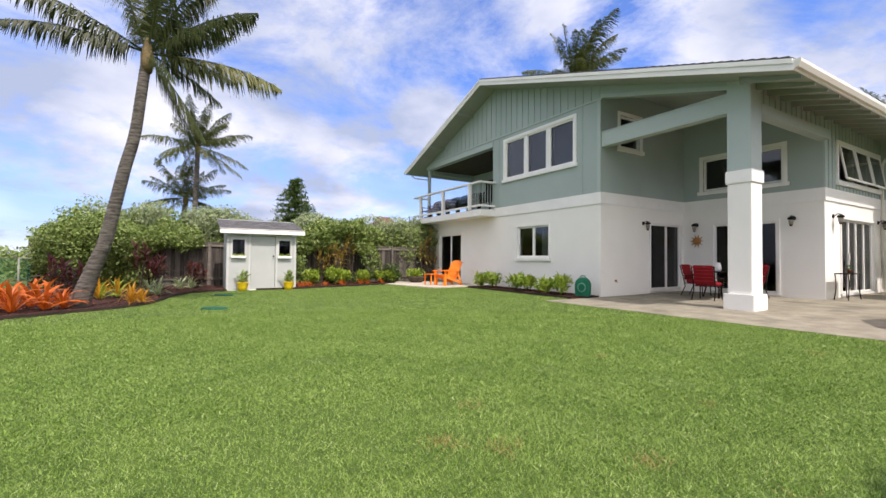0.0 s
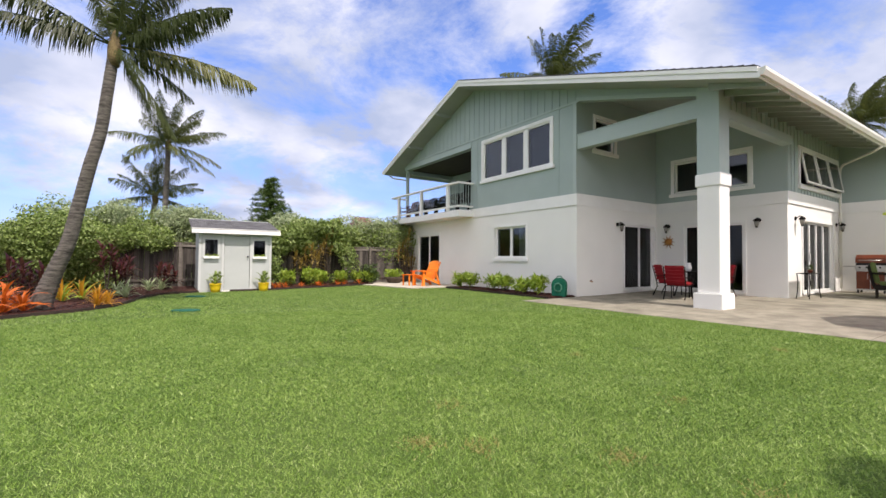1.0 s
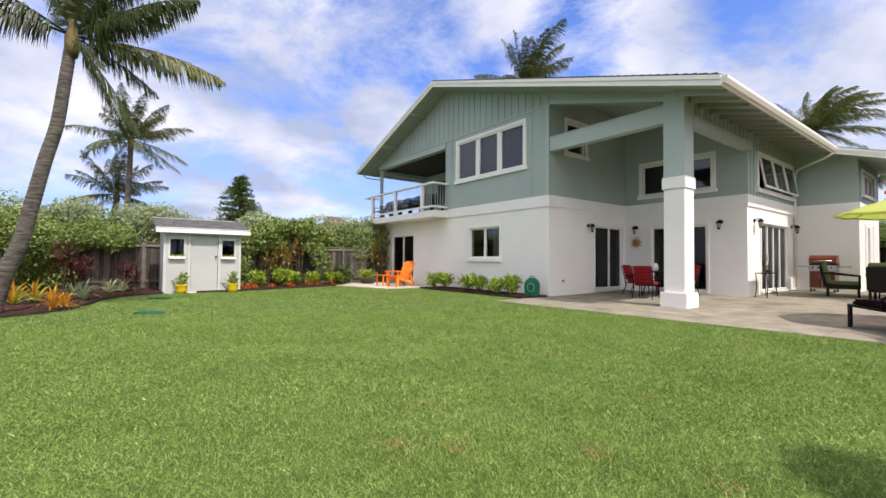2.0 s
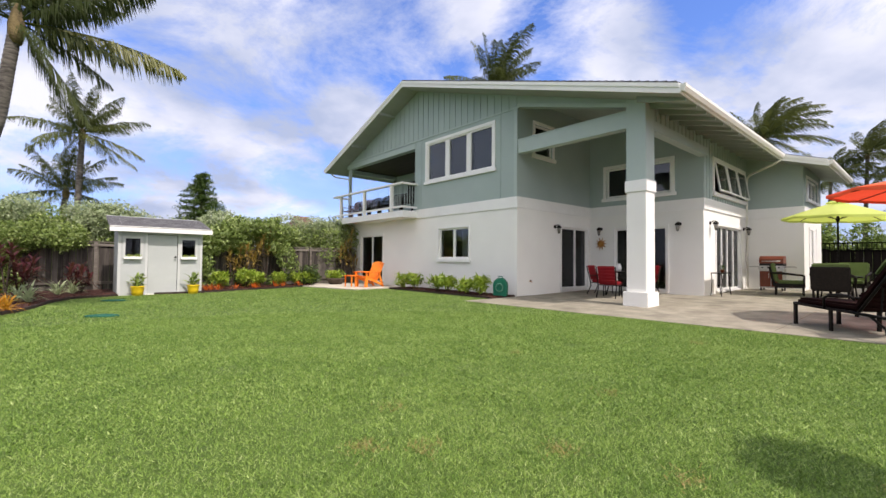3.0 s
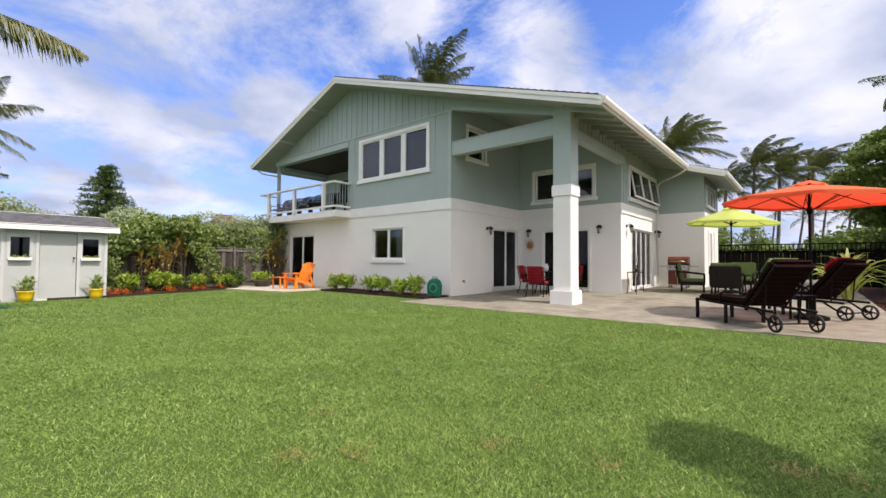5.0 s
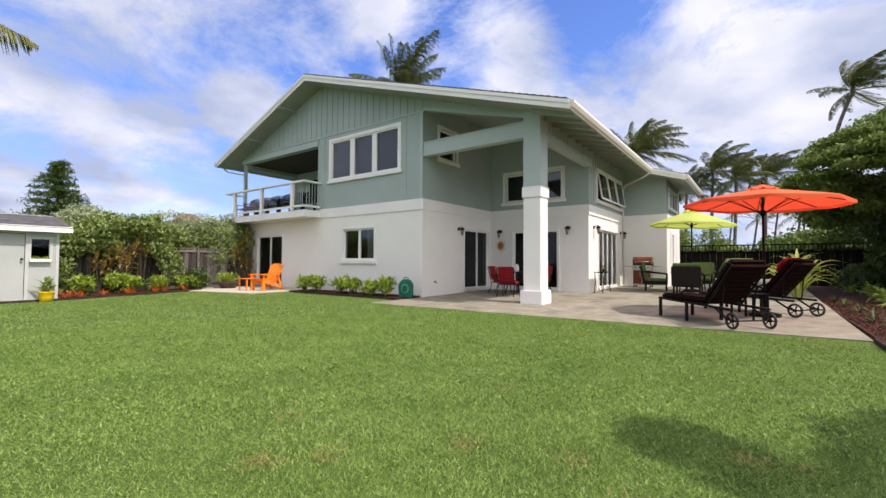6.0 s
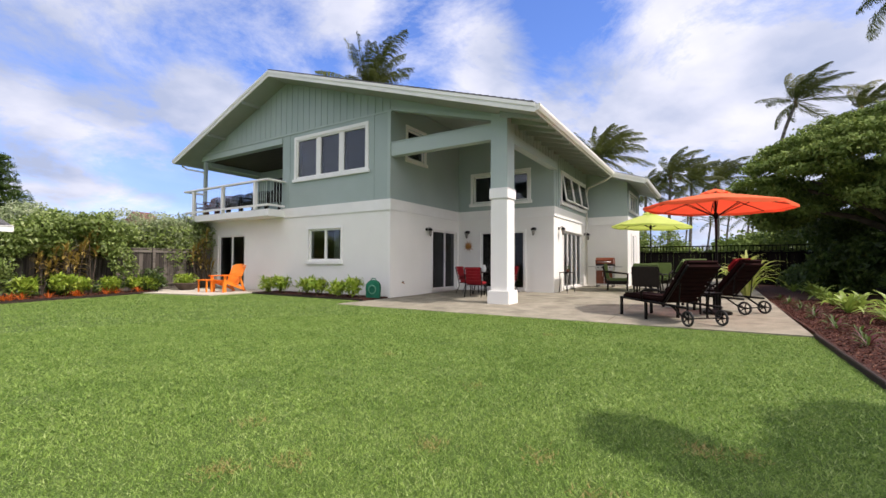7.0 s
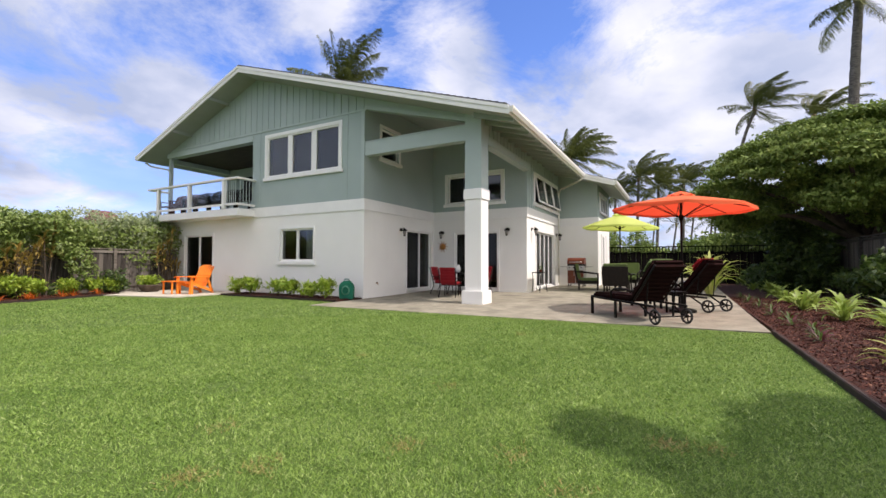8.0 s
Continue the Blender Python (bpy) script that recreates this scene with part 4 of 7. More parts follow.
def palm(label, trunk, crown, r0, r1, length, count, seed, blow=0.9, droop=0.9, hang=0.8, rows=None, gold=2, rings=40, group="palms", leaflets=100, leaf="frond_sunlit"):
    """A coconut palm: trunk points in world metres, crown place, fronds all round or as given (bearing, tilt, length, old)."""
    base = trunk[0]
    ob = thing("palm_tree", label, "palm tree", base, group=group)
    b = trunk_mesh([Vector(p) - Vector(base) for p in trunk], r0, r1, rings)
    part("trunk", b, "bark", ob, "ringed grey-brown trunk", smooth=True)
    c = Vector(crown) - Vector(base)
    r = np.random.default_rng(seed)
    b = bmesh.new()
    lathe(b, [(r1 * 0.9, -0.15), (r1 * 1.25, 0.0), (r1 * 1.3, 0.2), (r1 * 0.8, 0.4), (0.02, 0.55)], 10, c)
    part("crown_shaft", b, "rust_bark", ob, "fibrous brown leaf bases", smooth=True)
    if rows is None:
        rows = [(k * 137.5 + r.uniform(-15, 15), 82 - 112 * ((k + 0.5) / count) ** 1.15 + r.uniform(-8, 8), length * r.uniform(0.75, 1.1) * (1 + 0.12 * blow * (math.cos(radians(k * 137.5 + 63)) - 0.5)), k >= count - gold) for k in range(count)]
    for a, tilt, ln, old in rows:
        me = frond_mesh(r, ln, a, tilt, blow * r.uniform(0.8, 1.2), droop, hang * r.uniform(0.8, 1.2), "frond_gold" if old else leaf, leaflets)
        link("frond", me, ob, Matrix.Translation(c + Vector((0, 0, 0.25))))
    return ob


M["rust_bark"] = mat("fibrous_leaf_bases", (0.08, 0.06, 0.03), (0.20, 0.15, 0.07), 6, 0.95, 0.8, 40, depth=0.03)

# the tall leaning palm beside the lawn; bearings: 0 is +x, 90 is +y
palm("tall leaning coconut palm in the mulch bed beside the lawn",
     [(-1.86, 10.93, 0), (-1.62, 10.79, 0.75), (-1.42, 10.67, 1.31), (-1.29, 10.60, 1.93), (-1.12, 10.50, 2.77), (-0.965, 10.42, 3.44), (-0.875, 10.36, 4.2), (-0.79, 10.31, 5.0)],
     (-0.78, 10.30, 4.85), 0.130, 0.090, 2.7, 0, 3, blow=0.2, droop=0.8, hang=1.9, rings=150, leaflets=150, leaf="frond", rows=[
         (184, 12, 2.2, False), (178, 30, 2.35, False), (150, 70, 2.5, False), (60, 80, 2.5, False), (-60, 74, 2.4, False),
         (-10, 66, 2.6, False), (6, 46, 2.4, False), (-30, 34, 2.4, False), (8, 11, 2.65, True), (-14, -2, 1.7, False), (20, -14, 1.6, False), (-4, -52, 2.0, False), (10, -58, 1.9, False), (-60, -30, 1.3, False),
         (40, 44, 2.3, False), (100, 44, 2.2, False), (25, 64, 2.4, False), (110, 76, 2.4, False)])

# palms behind the hedge, behind the house and far off
palm("coconut palm standing behind the green hedge", [(0.1, 27.7, 0), (0.25, 27.7, 3.5), (0.34, 27.68, 7.1)], (0.34, 27.68, 7.0), 0.17, 0.12, 2.9, 28, 5, blow=0.7, droop=0.9, hang=1.2, gold=7)
palm("short coconut palm behind the green hedge", [(-0.6, 29.1, 0), (-0.4, 29.1, 2.4), (-0.2, 29.1, 4.2)], (-0.2, 29.1, 4.2), 0.17, 0.12, 2.7, 22, 8, blow=0.5, droop=0.8, hang=1.1)
palm("tall coconut palm rising behind the house roof", [(21.9, 20.2, 0), (21.8, 19.8, 7), (21.7, 19.6, 12.5)], (21.7, 19.6, 12.5), 0.22, 0.15, 4.3, 30, 11, blow=0.55, droop=1.0, hang=1.3, gold=6)
palm("wind-blown coconut palm behind the rear wing", [(32.4, 7.4, 0), (32.5, 7.2, 5), (32.64, 7.07, 8.7)], (32.64, 7.07, 8.7), 0.20, 0.14, 3.4, 34, 14, blow=1.15, droop=1.2, hang=1.1, gold=6)
palm("wind-blown coconut palm beyond the dark fence", [(39.2, 3.2, 0), (39.3, 3.1, 4), (39.46, 2.97, 8.1)], (39.46, 2.97, 8.1), 0.14, 0.10, 3.2, 22, 17, blow=1.6, droop=1.2, hang=1.1, gold=0)
palm("wind-blown coconut palm beyond the dark fence", [(42.0, 1.9, 0), (42.3, 1.7, 4), (42.5, 1.6, 7.8)], (42.5, 1.6, 7.8), 0.14, 0.10, 3.3, 26, 19, blow=1.2, droop=1.3, hang=1.2)
palm("wind-blown coconut palm beyond the dark fence", [(45.6, -0.2, 0), (45.7, -0.3, 4), (45.88, -0.4, 8.4)], (45.88, -0.4, 8.4), 0.14, 0.10, 3.2, 24, 23, blow=1.5, droop=1.2, hang=1.1)
palm("wind-blown coconut palm beyond the dark fence", [(38.6, 4.9, 0), (38.6, 4.8, 3.5), (38.6, 4.7, 6.6)], (38.6, 4.7, 6.6), 0.14, 0.10, 3.0, 22, 27, blow=1.2, droop=1.3, hang=1.2)
palm("wind-swept coconut palm leaning above the broad tree", [(35.4, -2.7, 0), (35.8, -3.3, 5), (36.3, -3.9, 9.3), (36.75, -4.75, 11.9)], (36.75, -4.75, 11.8), 0.15, 0.09, 3.9, 20, 29, blow=1.9, droop=0.8, hang=0.6, gold=0)
palm("wind-swept coconut palm behind the broad tree", [(38.5, -8.2, 0), (38.7, -8.3, 6), (38.9, -8.4, 11.4)], (38.9, -8.4, 11.3), 0.20, 0.14, 3.6, 16, 31, blow=2.2, droop=0.8, hang=0.6, gold=0)
palm("very tall coconut palm behind the broad tree", [(34.6, -9.0, 0), (34.8, -9.4, 10.6), (35.1, -9.9, 17.4)], (35.1, -9.9, 17.3), 0.30, 0.22, 4.4, 18, 37, blow=1.2)
for k, (x, y, h) in enumerate([(52, -1.0, 6.0), (55, -3.2, 5.6), (50, 0.6, 5.0), (58, -5.0, 6.4), (47, -2.4, 5.2), (60, 3.0, 6.5)]):
    palm("far slender coconut palm beyond the fence", [(x, y, 0), (x + 0.2, y, h * 0.5), (x + 0.3, y - 0.3, h)], (x + 0.3, y - 0.3, h), 0.12, 0.08, 2.7, 13, 41 + k, blow=1.4, rings=20, leaflets=36)


def stuff(name, quads, material, label, category, kind="", group=""):
    """Leaves as one mesh, based at the middle of their foot."""
    q = np.asarray(quads)
    lo, hi = q.reshape(-1, 3).min(0), q.reshape(-1, 3).max(0)
    c = np.array([(lo[0] + hi[0]) / 2, (lo[1] + hi[1]) / 2, 0])
    ob = new(name, np_mesh(name, q - c, q.shape[1], material))
    ob.location = c
    return tagged(ob, label, category, group, kind)


def scatter(x0, x1, y0, y1, z0, z1, r, n, seed, grow=0.35):
    g = random.Random(seed)
    return [(g.uniform(x0, x1), g.uniform(y0, y1), g.uniform(z0, z1), r * g.uniform(1 - grow, 1 + grow), r * g.uniform(1 - grow, 1 + grow), r * g.uniform(0.7, 1.1)) for _ in range(n)]


# ---------------------------------------------------------------- hedge along the rear fence
stuff("hedge", clump_leaves(scatter(-3.6, 10.2, 18.4, 20.2, 1.3, 2.2, 0.8, 40, 1) + scatter(-3, 10, 19.5, 21, 0.6, 1.6, 1.0, 18, 2), 190, 0.12, 0.065), "hedge", "dense green hedge growing over the rear fence", "hedge", "stuff")
stuff("hedge", clump_leaves(scatter(-2.6, 2.6, 18.0, 19.4, 1.9, 2.6, 0.5, 22, 3) + scatter(4.0, 10.4, 18.2, 20, 2.0, 2.6, 0.6, 24, 4) + scatter(8.2, 10.0, 18.0, 18.8, 1.9, 2.7, 0.5, 8, 5), 210, 0.11, 0.05), "silver", "silvery green shrubs topping the hedge", "hedge", "stuff")
stuff("hedge", clump_leaves(scatter(-3.6, -1.5, 16.6, 17.6, 0.5, 1.95, 0.55, 18, 6), 480, 0.085, 0.055), "hedge", "rounded bright green bushes at the hedge's end", "hedge", "stuff")
stuff("hedge", clump_leaves(scatter(-12.5, -5.2, 19.5, 26, 0.2, 1.0, 0.7, 20, 61), 110, 0.16, 0.10), "hedge", "low scrub beyond the wire fence", "shrub", "stuff")
stuff("hedge", clump_leaves(scatter(-4.6, -1.4, 17.2, 17.75, 0.35, 1.9, 0.45, 22, 68) + scatter(-1.4, 0.4, 17.2, 17.75, 1.55, 2.1, 0.36, 12, 69), 420, 0.085, 0.05), "hedge", "green hedge hanging forward over the board fence", "hedge", "stuff")
stuff("climber", clump_leaves(scatter(3.3, 7.2, 17.15, 17.7, 1.5, 2.35, 0.42, 24, 7), 260, 0.14, 0.06), "hedge", "light green climber hanging over the fence", "climber", "stuff")
stuff("vine", clump_leaves([(6.5, 16.95, 1.15, 0.38, 0.3, 0.5), (6.75, 16.9, 0.8, 0.25, 0.2, 0.3), (6.2, 17.0, 1.6, 0.4, 0.3, 0.35)], 230, 0.13, 0.06), "hedge", "green leafy shrub against the fence", "shrub")
stuff("vine", clump_leaves([(3.5, 16.6, 0.55, 0.3, 0.25, 0.5), (3.6, 16.5, 0.95, 0.22, 0.2, 0.35)], 200, 0.12, 0.05), "hedge", "green leafy shrub beside the shed", "shrub")
stuff("undergrowth", clump_leaves(scatter(3.4, 8.0, 16.9, 17.5, 0.2, 0.6, 0.3, 14, 62), 200, 0.12, 0.05), "deep", "dark green undergrowth at the fence's foot", "shrub", "stuff")


# Norfolk pine beyond the hedge
def pine(x, y, h, label):
    ob = thing("pine_tree", label, "tree", (x, y, 0))
    part("trunk", tube(bmesh.new(), [(0, 0, 0), (0, 0, h)], [0.16, 0.03], 8), "bark_dark", ob)
    q = []
    for k in range(120):
        z = h * (0.36 + 0.62 * (k // 10) / 11) + 0.07 * math.sin(k * 2.3)
        L = ((h - z) * 0.50 + 0.38) * (0.75 + 0.35 * math.sin(k * 1.9) ** 2)
        a = k * 2.399
        n = int(20 + 46 * L)
        s = rng.random(n)
        c = np.stack([np.cos(a) * s * L, np.sin(a) * s * L, z + 0.42 * s * L - 0.36 * s * s * L + rng.normal(size=n) * 0.04], 1) + rng.normal(size=(n, 3)) * 0.06
        q.append(leaf_quads(c, np.tile([0, 0, 1.0], (n, 1)), 0.36, 0.045))
    link("crown", np_mesh("crown", np.concatenate(q), 4, "deep"), ob)


pine(6.35, 31.1, 6.5, "dark green young pine tree beyond the hedge")

# ---------------------------------------------------------------- broad tree and shade planting to the south-east
def limb_tree(x, y, label, limbs, blobs, per_area, leaf, leaves="canopy", size=1.0):
    ob = thing("broad_tree", label, "tree", (x, y, 0))
    b = tube(bmesh.new(), [(0, 0, 0), (0.05, 0.05, 1.0), (0.0, 0.1, 2.0), (0.1, 0.0, 3.0)], [0.32 * size, 0.25 * size, 0.21 * size, 0.16 * size], 10)
    part("trunk", b, "bark_dark", ob, smooth=True)
    for lx, ly, lz in limbs:
        b = tube(bmesh.new(), [(0.02, 0.05, 1.8), (lx * 0.4, ly * 0.4, 1.9 + (lz - 1.9) * 0.55), (lx, ly, lz)], [0.15 * size, 0.10 * size, 0.04 * size], 7)
        part("limb", b, "bark_dark", ob, smooth=True)
    link("crown", np_mesh("crown", clump_leaves(blobs, per_area, *leaf, shell=0.85), 4, leaves), ob)
    return ob


# flat leaf tufts in uneven tiers over a wide dome, with dark gaps between them
g = random.Random(12)
blobs = []
for k in range(330):
    a, s = g.uniform(0, 6.283), g.random() ** 0.5
    rim = 1 - s ** 2.7
    top = 3.2 * max(rim, 0.0) ** (1 / 2.5)
    tier = 0.62 * round(top / 0.62 + g.uniform(-0.15, 0.15))
    z = 2.75 + 0.45 * top + 0.55 * tier + g.uniform(-0.22, 0.10)
    w = g.uniform(0.38, 0.80)
    blobs.append((4.7 * s * math.cos(a), 5.2 * s * math.sin(a), z, w, w * g.uniform(0.8, 1.2), g.uniform(0.13, 0.24)))
for k in range(130):
    a, s = g.uniform(0, 6.283), g.random() ** 0.5
    blobs.append((4.2 * s * math.cos(a), 4.7 * s * math.sin(a), g.uniform(2.6, 3.6 + 1.5 * (1 - s)), g.uniform(0.4, 0.8), g.uniform(0.4, 0.8), g.uniform(0.18, 0.3)))
limb_tree(20.4, -5.9, "broad-crowned dark green tree overhanging the garden fence",
          [(2.5, 1.5, 4.5), (-2.4, 1.2, 4.4), (1.2, -2.4, 4.6), (-1.8, -2.0, 4.4), (0.4, 2.8, 4.2), (-1.0, 3.6, 3.9), (3.2, -0.8, 4.3), (0, 0.2, 5.4), (-3.4, -0.4, 4.0), (-0.5, 4.4, 3.4)], blobs, 175, (0.16, 0.078))
# tree south of the lawn whose crown shades the near grass
g = random.Random(78)
crown = []
for cx, cy, w in ((0.25, -0.45, 0.55), (0.55, -0.95, 0.55), (-0.35, 0.60, 0.30), (-0.15, 0.80, 0.26), (-0.45, 0.28, 0.28), (-0.75, -0.25, 0.50), (-0.25, -0.35, 0.42), (0.55, -0.30, 0.36), (-0.6, 0.0, 0.40), (0.9, -0.75, 0.4), (-0.4, -1.2, 0.8), (0.2, -1.6, 0.8), (-1.2, -0.9, 0.6)):
    for _ in range(3):
        crown.append((cx + g.uniform(-0.12, 0.12), cy + g.uniform(-0.12, 0.12) + 0.6, 5.8 + g.uniform(-0.12, 0.12), w * g.uniform(0.7, 0.95), w * g.uniform(0.7, 0.95), 0.20))
limb_tree(3.2, -4.82, "small leafy tree south of the lawn shading the near grass",
          [(0.3, 0.1, 5.4), (-0.4, 1.2, 5.5), (-0.7, 0.3, 5.5), (0.5, -0.3, 5.5), (0.1, -0.8, 5.4)], crown, 600, (0.17, 0.075), "canopy", 0.45)
stuff("shade_shrubs", clump_leaves(scatter(19.5, 26, -4.8, -4.0, 0.4, 1.7, 0.55, 22, 13) + scatter(13, 19.5, -4.8, -4.3, 0.3, 1.0, 0.42, 16, 63) + scatter(8, 13, -4.8, -4.4, 0.25, 0.6, 0.32, 8, 64) + scatter(20, 26, -3.8, -2.9, 0.3, 1.1, 0.5, 14, 14), 90, 0.24, 0.09), "deep", "dark green shrubs in the shade of the tree", "shrubs", "stuff")
stuff("far_trees", clump_leaves(scatter(15, 30, -9.5, -6.5, 0.8, 3.6, 1.1, 46, 65) + scatter(23.5, 27, -5.4, -3.6, 1.6, 3.2, 0.8, 12, 66) + scatter(28.5, 32, -6.5, -2.6, 1.5, 3.4, 0.9, 16, 67), 70, 0.2, 0.09), "deep", "dense dark green trees just behind the side fence", "trees", "stuff")
stuff("far_trees", clump_leaves(scatter(34, 70, -16, 12, 0.8, 2.4, 1.7, 50, 15), 26, 0.42, 0.2), "canopy", "green scrub and trees beyond the fence", "trees", "stuff")
stuff("far_trees", clump_leaves(scatter(26.5, 40, -22, -9, 1.0, 6, 2.0, 40, 16), 26, 0.42, 0.2), "canopy", "green trees beyond the side fence", "trees", "stuff")
stuff("far_shrubs", clump_leaves(scatter(28.2, 31, 1.2, 4.8, 1.2, 2.7, 0.7, 10, 17) + scatter(28.2, 31, -3.5, -1.0, 1.0, 2.5, 0.7, 10, 18), 110, 0.20, 0.08), "canopy", "green shrubs beyond the dark fence", "shrubs", "stuff")

# ---------------------------------------------------------------- planting beds
def bed(name, outline, label, z=0.05):
    b = bmesh.new()
    c = Vector(outline[0])
    pts = [(x - c.x, y - c.y, -0.05) for x, y in outline]
    prism(b, pts, (0, 0, 0.05 + z))
    return mesh_thing(name, b, "mulch", label, "mulch bed", (c.x, c.y, 0), kind="structure")


def edging(pts, label, material="edging", h=0.065, w=0.035):
    """A low strip set on edge along a line."""
    ob = thing("edging", label, "edging", (*pts[0], 0), kind="structure")
    for (xa, ya), (xb, yb) in zip(pts, pts[1:]):
        L = math.hypot(xb - xa, yb - ya)
        m = Matrix.Translation((xa - pts[0][0], ya - pts[0][1], 0)) @ Matrix.Rotation(math.atan2(yb - ya, xb - xa), 4, "Z")
        part("board", boxes((-0.01, L + 0.01, -w / 2, w / 2, -0.05, h), bevel=0.008), material, ob, m=m)


def chips(name, outline_box, n, label, seed, material="chip"):
    """Loose bark over a bed."""
    x0, x1, y0, y1, inside = outline_box
    r = np.random.default_rng(seed)
    c = np.stack([r.uniform(x0, x1, n), r.uniform(y0, y1, n), np.full(n, 0.058)], 1)
    if inside:
        c = c[[inside(px, py) for px, py in c[:, :2]]]
    q = leaf_quads(c, np.tile([0, 0, 1.2], (len(c), 1)), 0.05, 0.016, 0.5)
    stuff(name, q, material, label, "mulch", "stuff")


M["fern"] = leaf_mat("fern_leaves", (0.15, 0.24, 0.04), (0.30, 0.40, 0.08), (0.46, 0.52, 0.16))
M["grey_green"] = leaf_mat("grey_green_leaves", (0.07, 0.085, 0.055), (0.14, 0.16, 0.10), (0.20, 0.21, 0.15))
M["pale"] = leaf_mat("pale_yellow_green_leaves", (0.30, 0.36, 0.08), (0.48, 0.50, 0.16), (0.55, 0.52, 0.25))
M["rust_red"] = leaf_mat("bronze_red_leaves", (0.07, 0.045, 0.025), (0.16, 0.06, 0.04), (0.22, 0.17, 0.09))
M["chip"] = leaf_mat("bark_chips", (0.032, 0.010, 0.006), (0.105, 0.030, 0.018), (0.26, 0.13, 0.08), rough=0.9, through_light=0.02)


def in_poly(poly):
    def f(x, y):
        c = False
        for i in range(len(poly)):
            (xa, ya), (xb, yb) = poly[i], poly[i - 1]
            if (ya > y) != (yb > y) and x < (xb - xa) * (y - ya) / (yb - ya) + xa:
                c = not c
        return c
    return f


EDGE_W = [(-4.2, 8.6), (-2.75, 9.45), (-1.9, 10.15), (-1.2, 10.65), (-0.75, 11.3), (-0.52, 12.3), (-0.3, 13.5), (0.1, 14.4), (1.04, 14.92)]
BED_W = EDGE_W + [(1.04, 17.6), (-7.5, 17.6), (-7.5, 9)]
BED_N = [(3.12, 15.0), (4.2, 15.3), (5.6, 15.75), (6.6, 16.15), (7.45, 16.5), (7.6, 17.6), (3.12, 17.6)]
BED_H = [(9.02, 8.35), (10.13, 8.35), (10.13, 13.55), (9.02, 13.35)]
BED_S = [(-3, -1.25), (27.3, -1.25), (27.3, -6.0), (-3, -6.0)]
for o, t in ((BED_W, "red-brown mulch bed round the palm"), (BED_N, "red-brown mulch bed along the rear fence"), (BED_H, "red-brown mulch bed along the house wall"), (BED_S, "red-brown mulch bed along the side fence")):
    bed("mulch_bed", o, t)
edging(EDGE_W, "dark edging strip round the palm bed")
edging([(1.9, 14.95), (3.12, 14.97)] + BED_N[1:5], "dark edging strip along the rear bed")
edging([(9.0, 8.32), (9.0, 13.35)], "dark edging strip along the house bed")
edging([(-3, -1.22), (8.2, -1.22)], "dark edging strip between lawn and side bed")
chips("bark_chips", (-4.2, 1.0, 8.8, 15.5, in_poly(BED_W)), 9000, "loose red-brown bark chips round the palm", 71)
chips("bark_chips", (3.1, 7.6, 15, 17.5, in_poly(BED_N)), 3500, "loose red-brown bark chips along the rear bed", 72)
chips("bark_chips", (9.02, 10.12, 8.35, 13.5, in_poly(BED_H)), 4000, "loose red-brown bark chips along the house wall", 73)
chips("bark_chips", (4.0, 16, -5, -1.27, None), 60000, "loose red-brown bark chips in the side bed", 74)

# strap leaves
BROM = [strap_mesh("leaf", 0.75, 0.085, 1.0, "brom", 0.5), strap_mesh("leaf", 0.85, 0.08, 1.5, "brom", 0.6), strap_mesh("leaf", 0.6, 0.09, 0.7, "brom", 0.3)]
AMB = [strap_mesh("leaf", 0.42, 0.032, 1.1, "amber", 0.5), strap_mesh("leaf", 0.36, 0.03, 0.7, "amber", 0.5)]
TI = [strap_mesh("leaf", 0.50, 0.10, 1.0, "burgundy", 0.35), strap_mesh("leaf", 0.44, 0.085, 0.7, "burgundy", 0.3), strap_mesh("leaf", 0.46, 0.08, 1.0, "rust_red", 0.3)]
NEST = [strap_mesh("leaf", 0.85, 0.13, 1.1, "fern", 0.6), strap_mesh("leaf", 0.75, 0.125, 1.4, "fern", 0.7), strap_mesh("leaf", 0.8, 0.12, 0.9, "fern", 0.5)]
GREY = [strap_mesh("leaf", 0.5, 0.05, 0.8, "silver", 0.4), strap_mesh("leaf", 0.45, 0.05, 1.2, "silver", 0.4)]
GREEN_GREY = [strap_mesh("leaf", 0.9, 0.06, 1.0, "grey_green", 0.6), strap_mesh("leaf", 0.8, 0.05, 1.4, "grey_green", 0.7)]
DRK = [strap_mesh("leaf", 0.30, 0.04, 1.0, "burgundy", 0.4), strap_mesh("leaf", 0.28, 0.035, 0.8, "deep", 0.4)]
YEL = [strap_mesh("leaf", 0.5, 0.06, 1.0, "lime", 0.4), strap_mesh("leaf", 0.55, 0.05, 0.7, "amber", 0.4)]
ARC = [strap_mesh("leaf", 1.5, 0.08, 1.5, "pale", 0.9, 8), strap_mesh("leaf", 1.3, 0.08, 1.1, "pale", 0.8, 8), strap_mesh("leaf", 1.4, 0.07, 1.8, "lime", 0.9, 8)]


def plant(name, label, category, x, y, meshes, n, tilt, seed, z=0.05, size=(0.75, 1.15), group=""):
    ob = thing(name, label, category, (x, y, z), group=group)
    rosette(ob, meshes, n, tilt, seed, 0.01, size)
    return ob


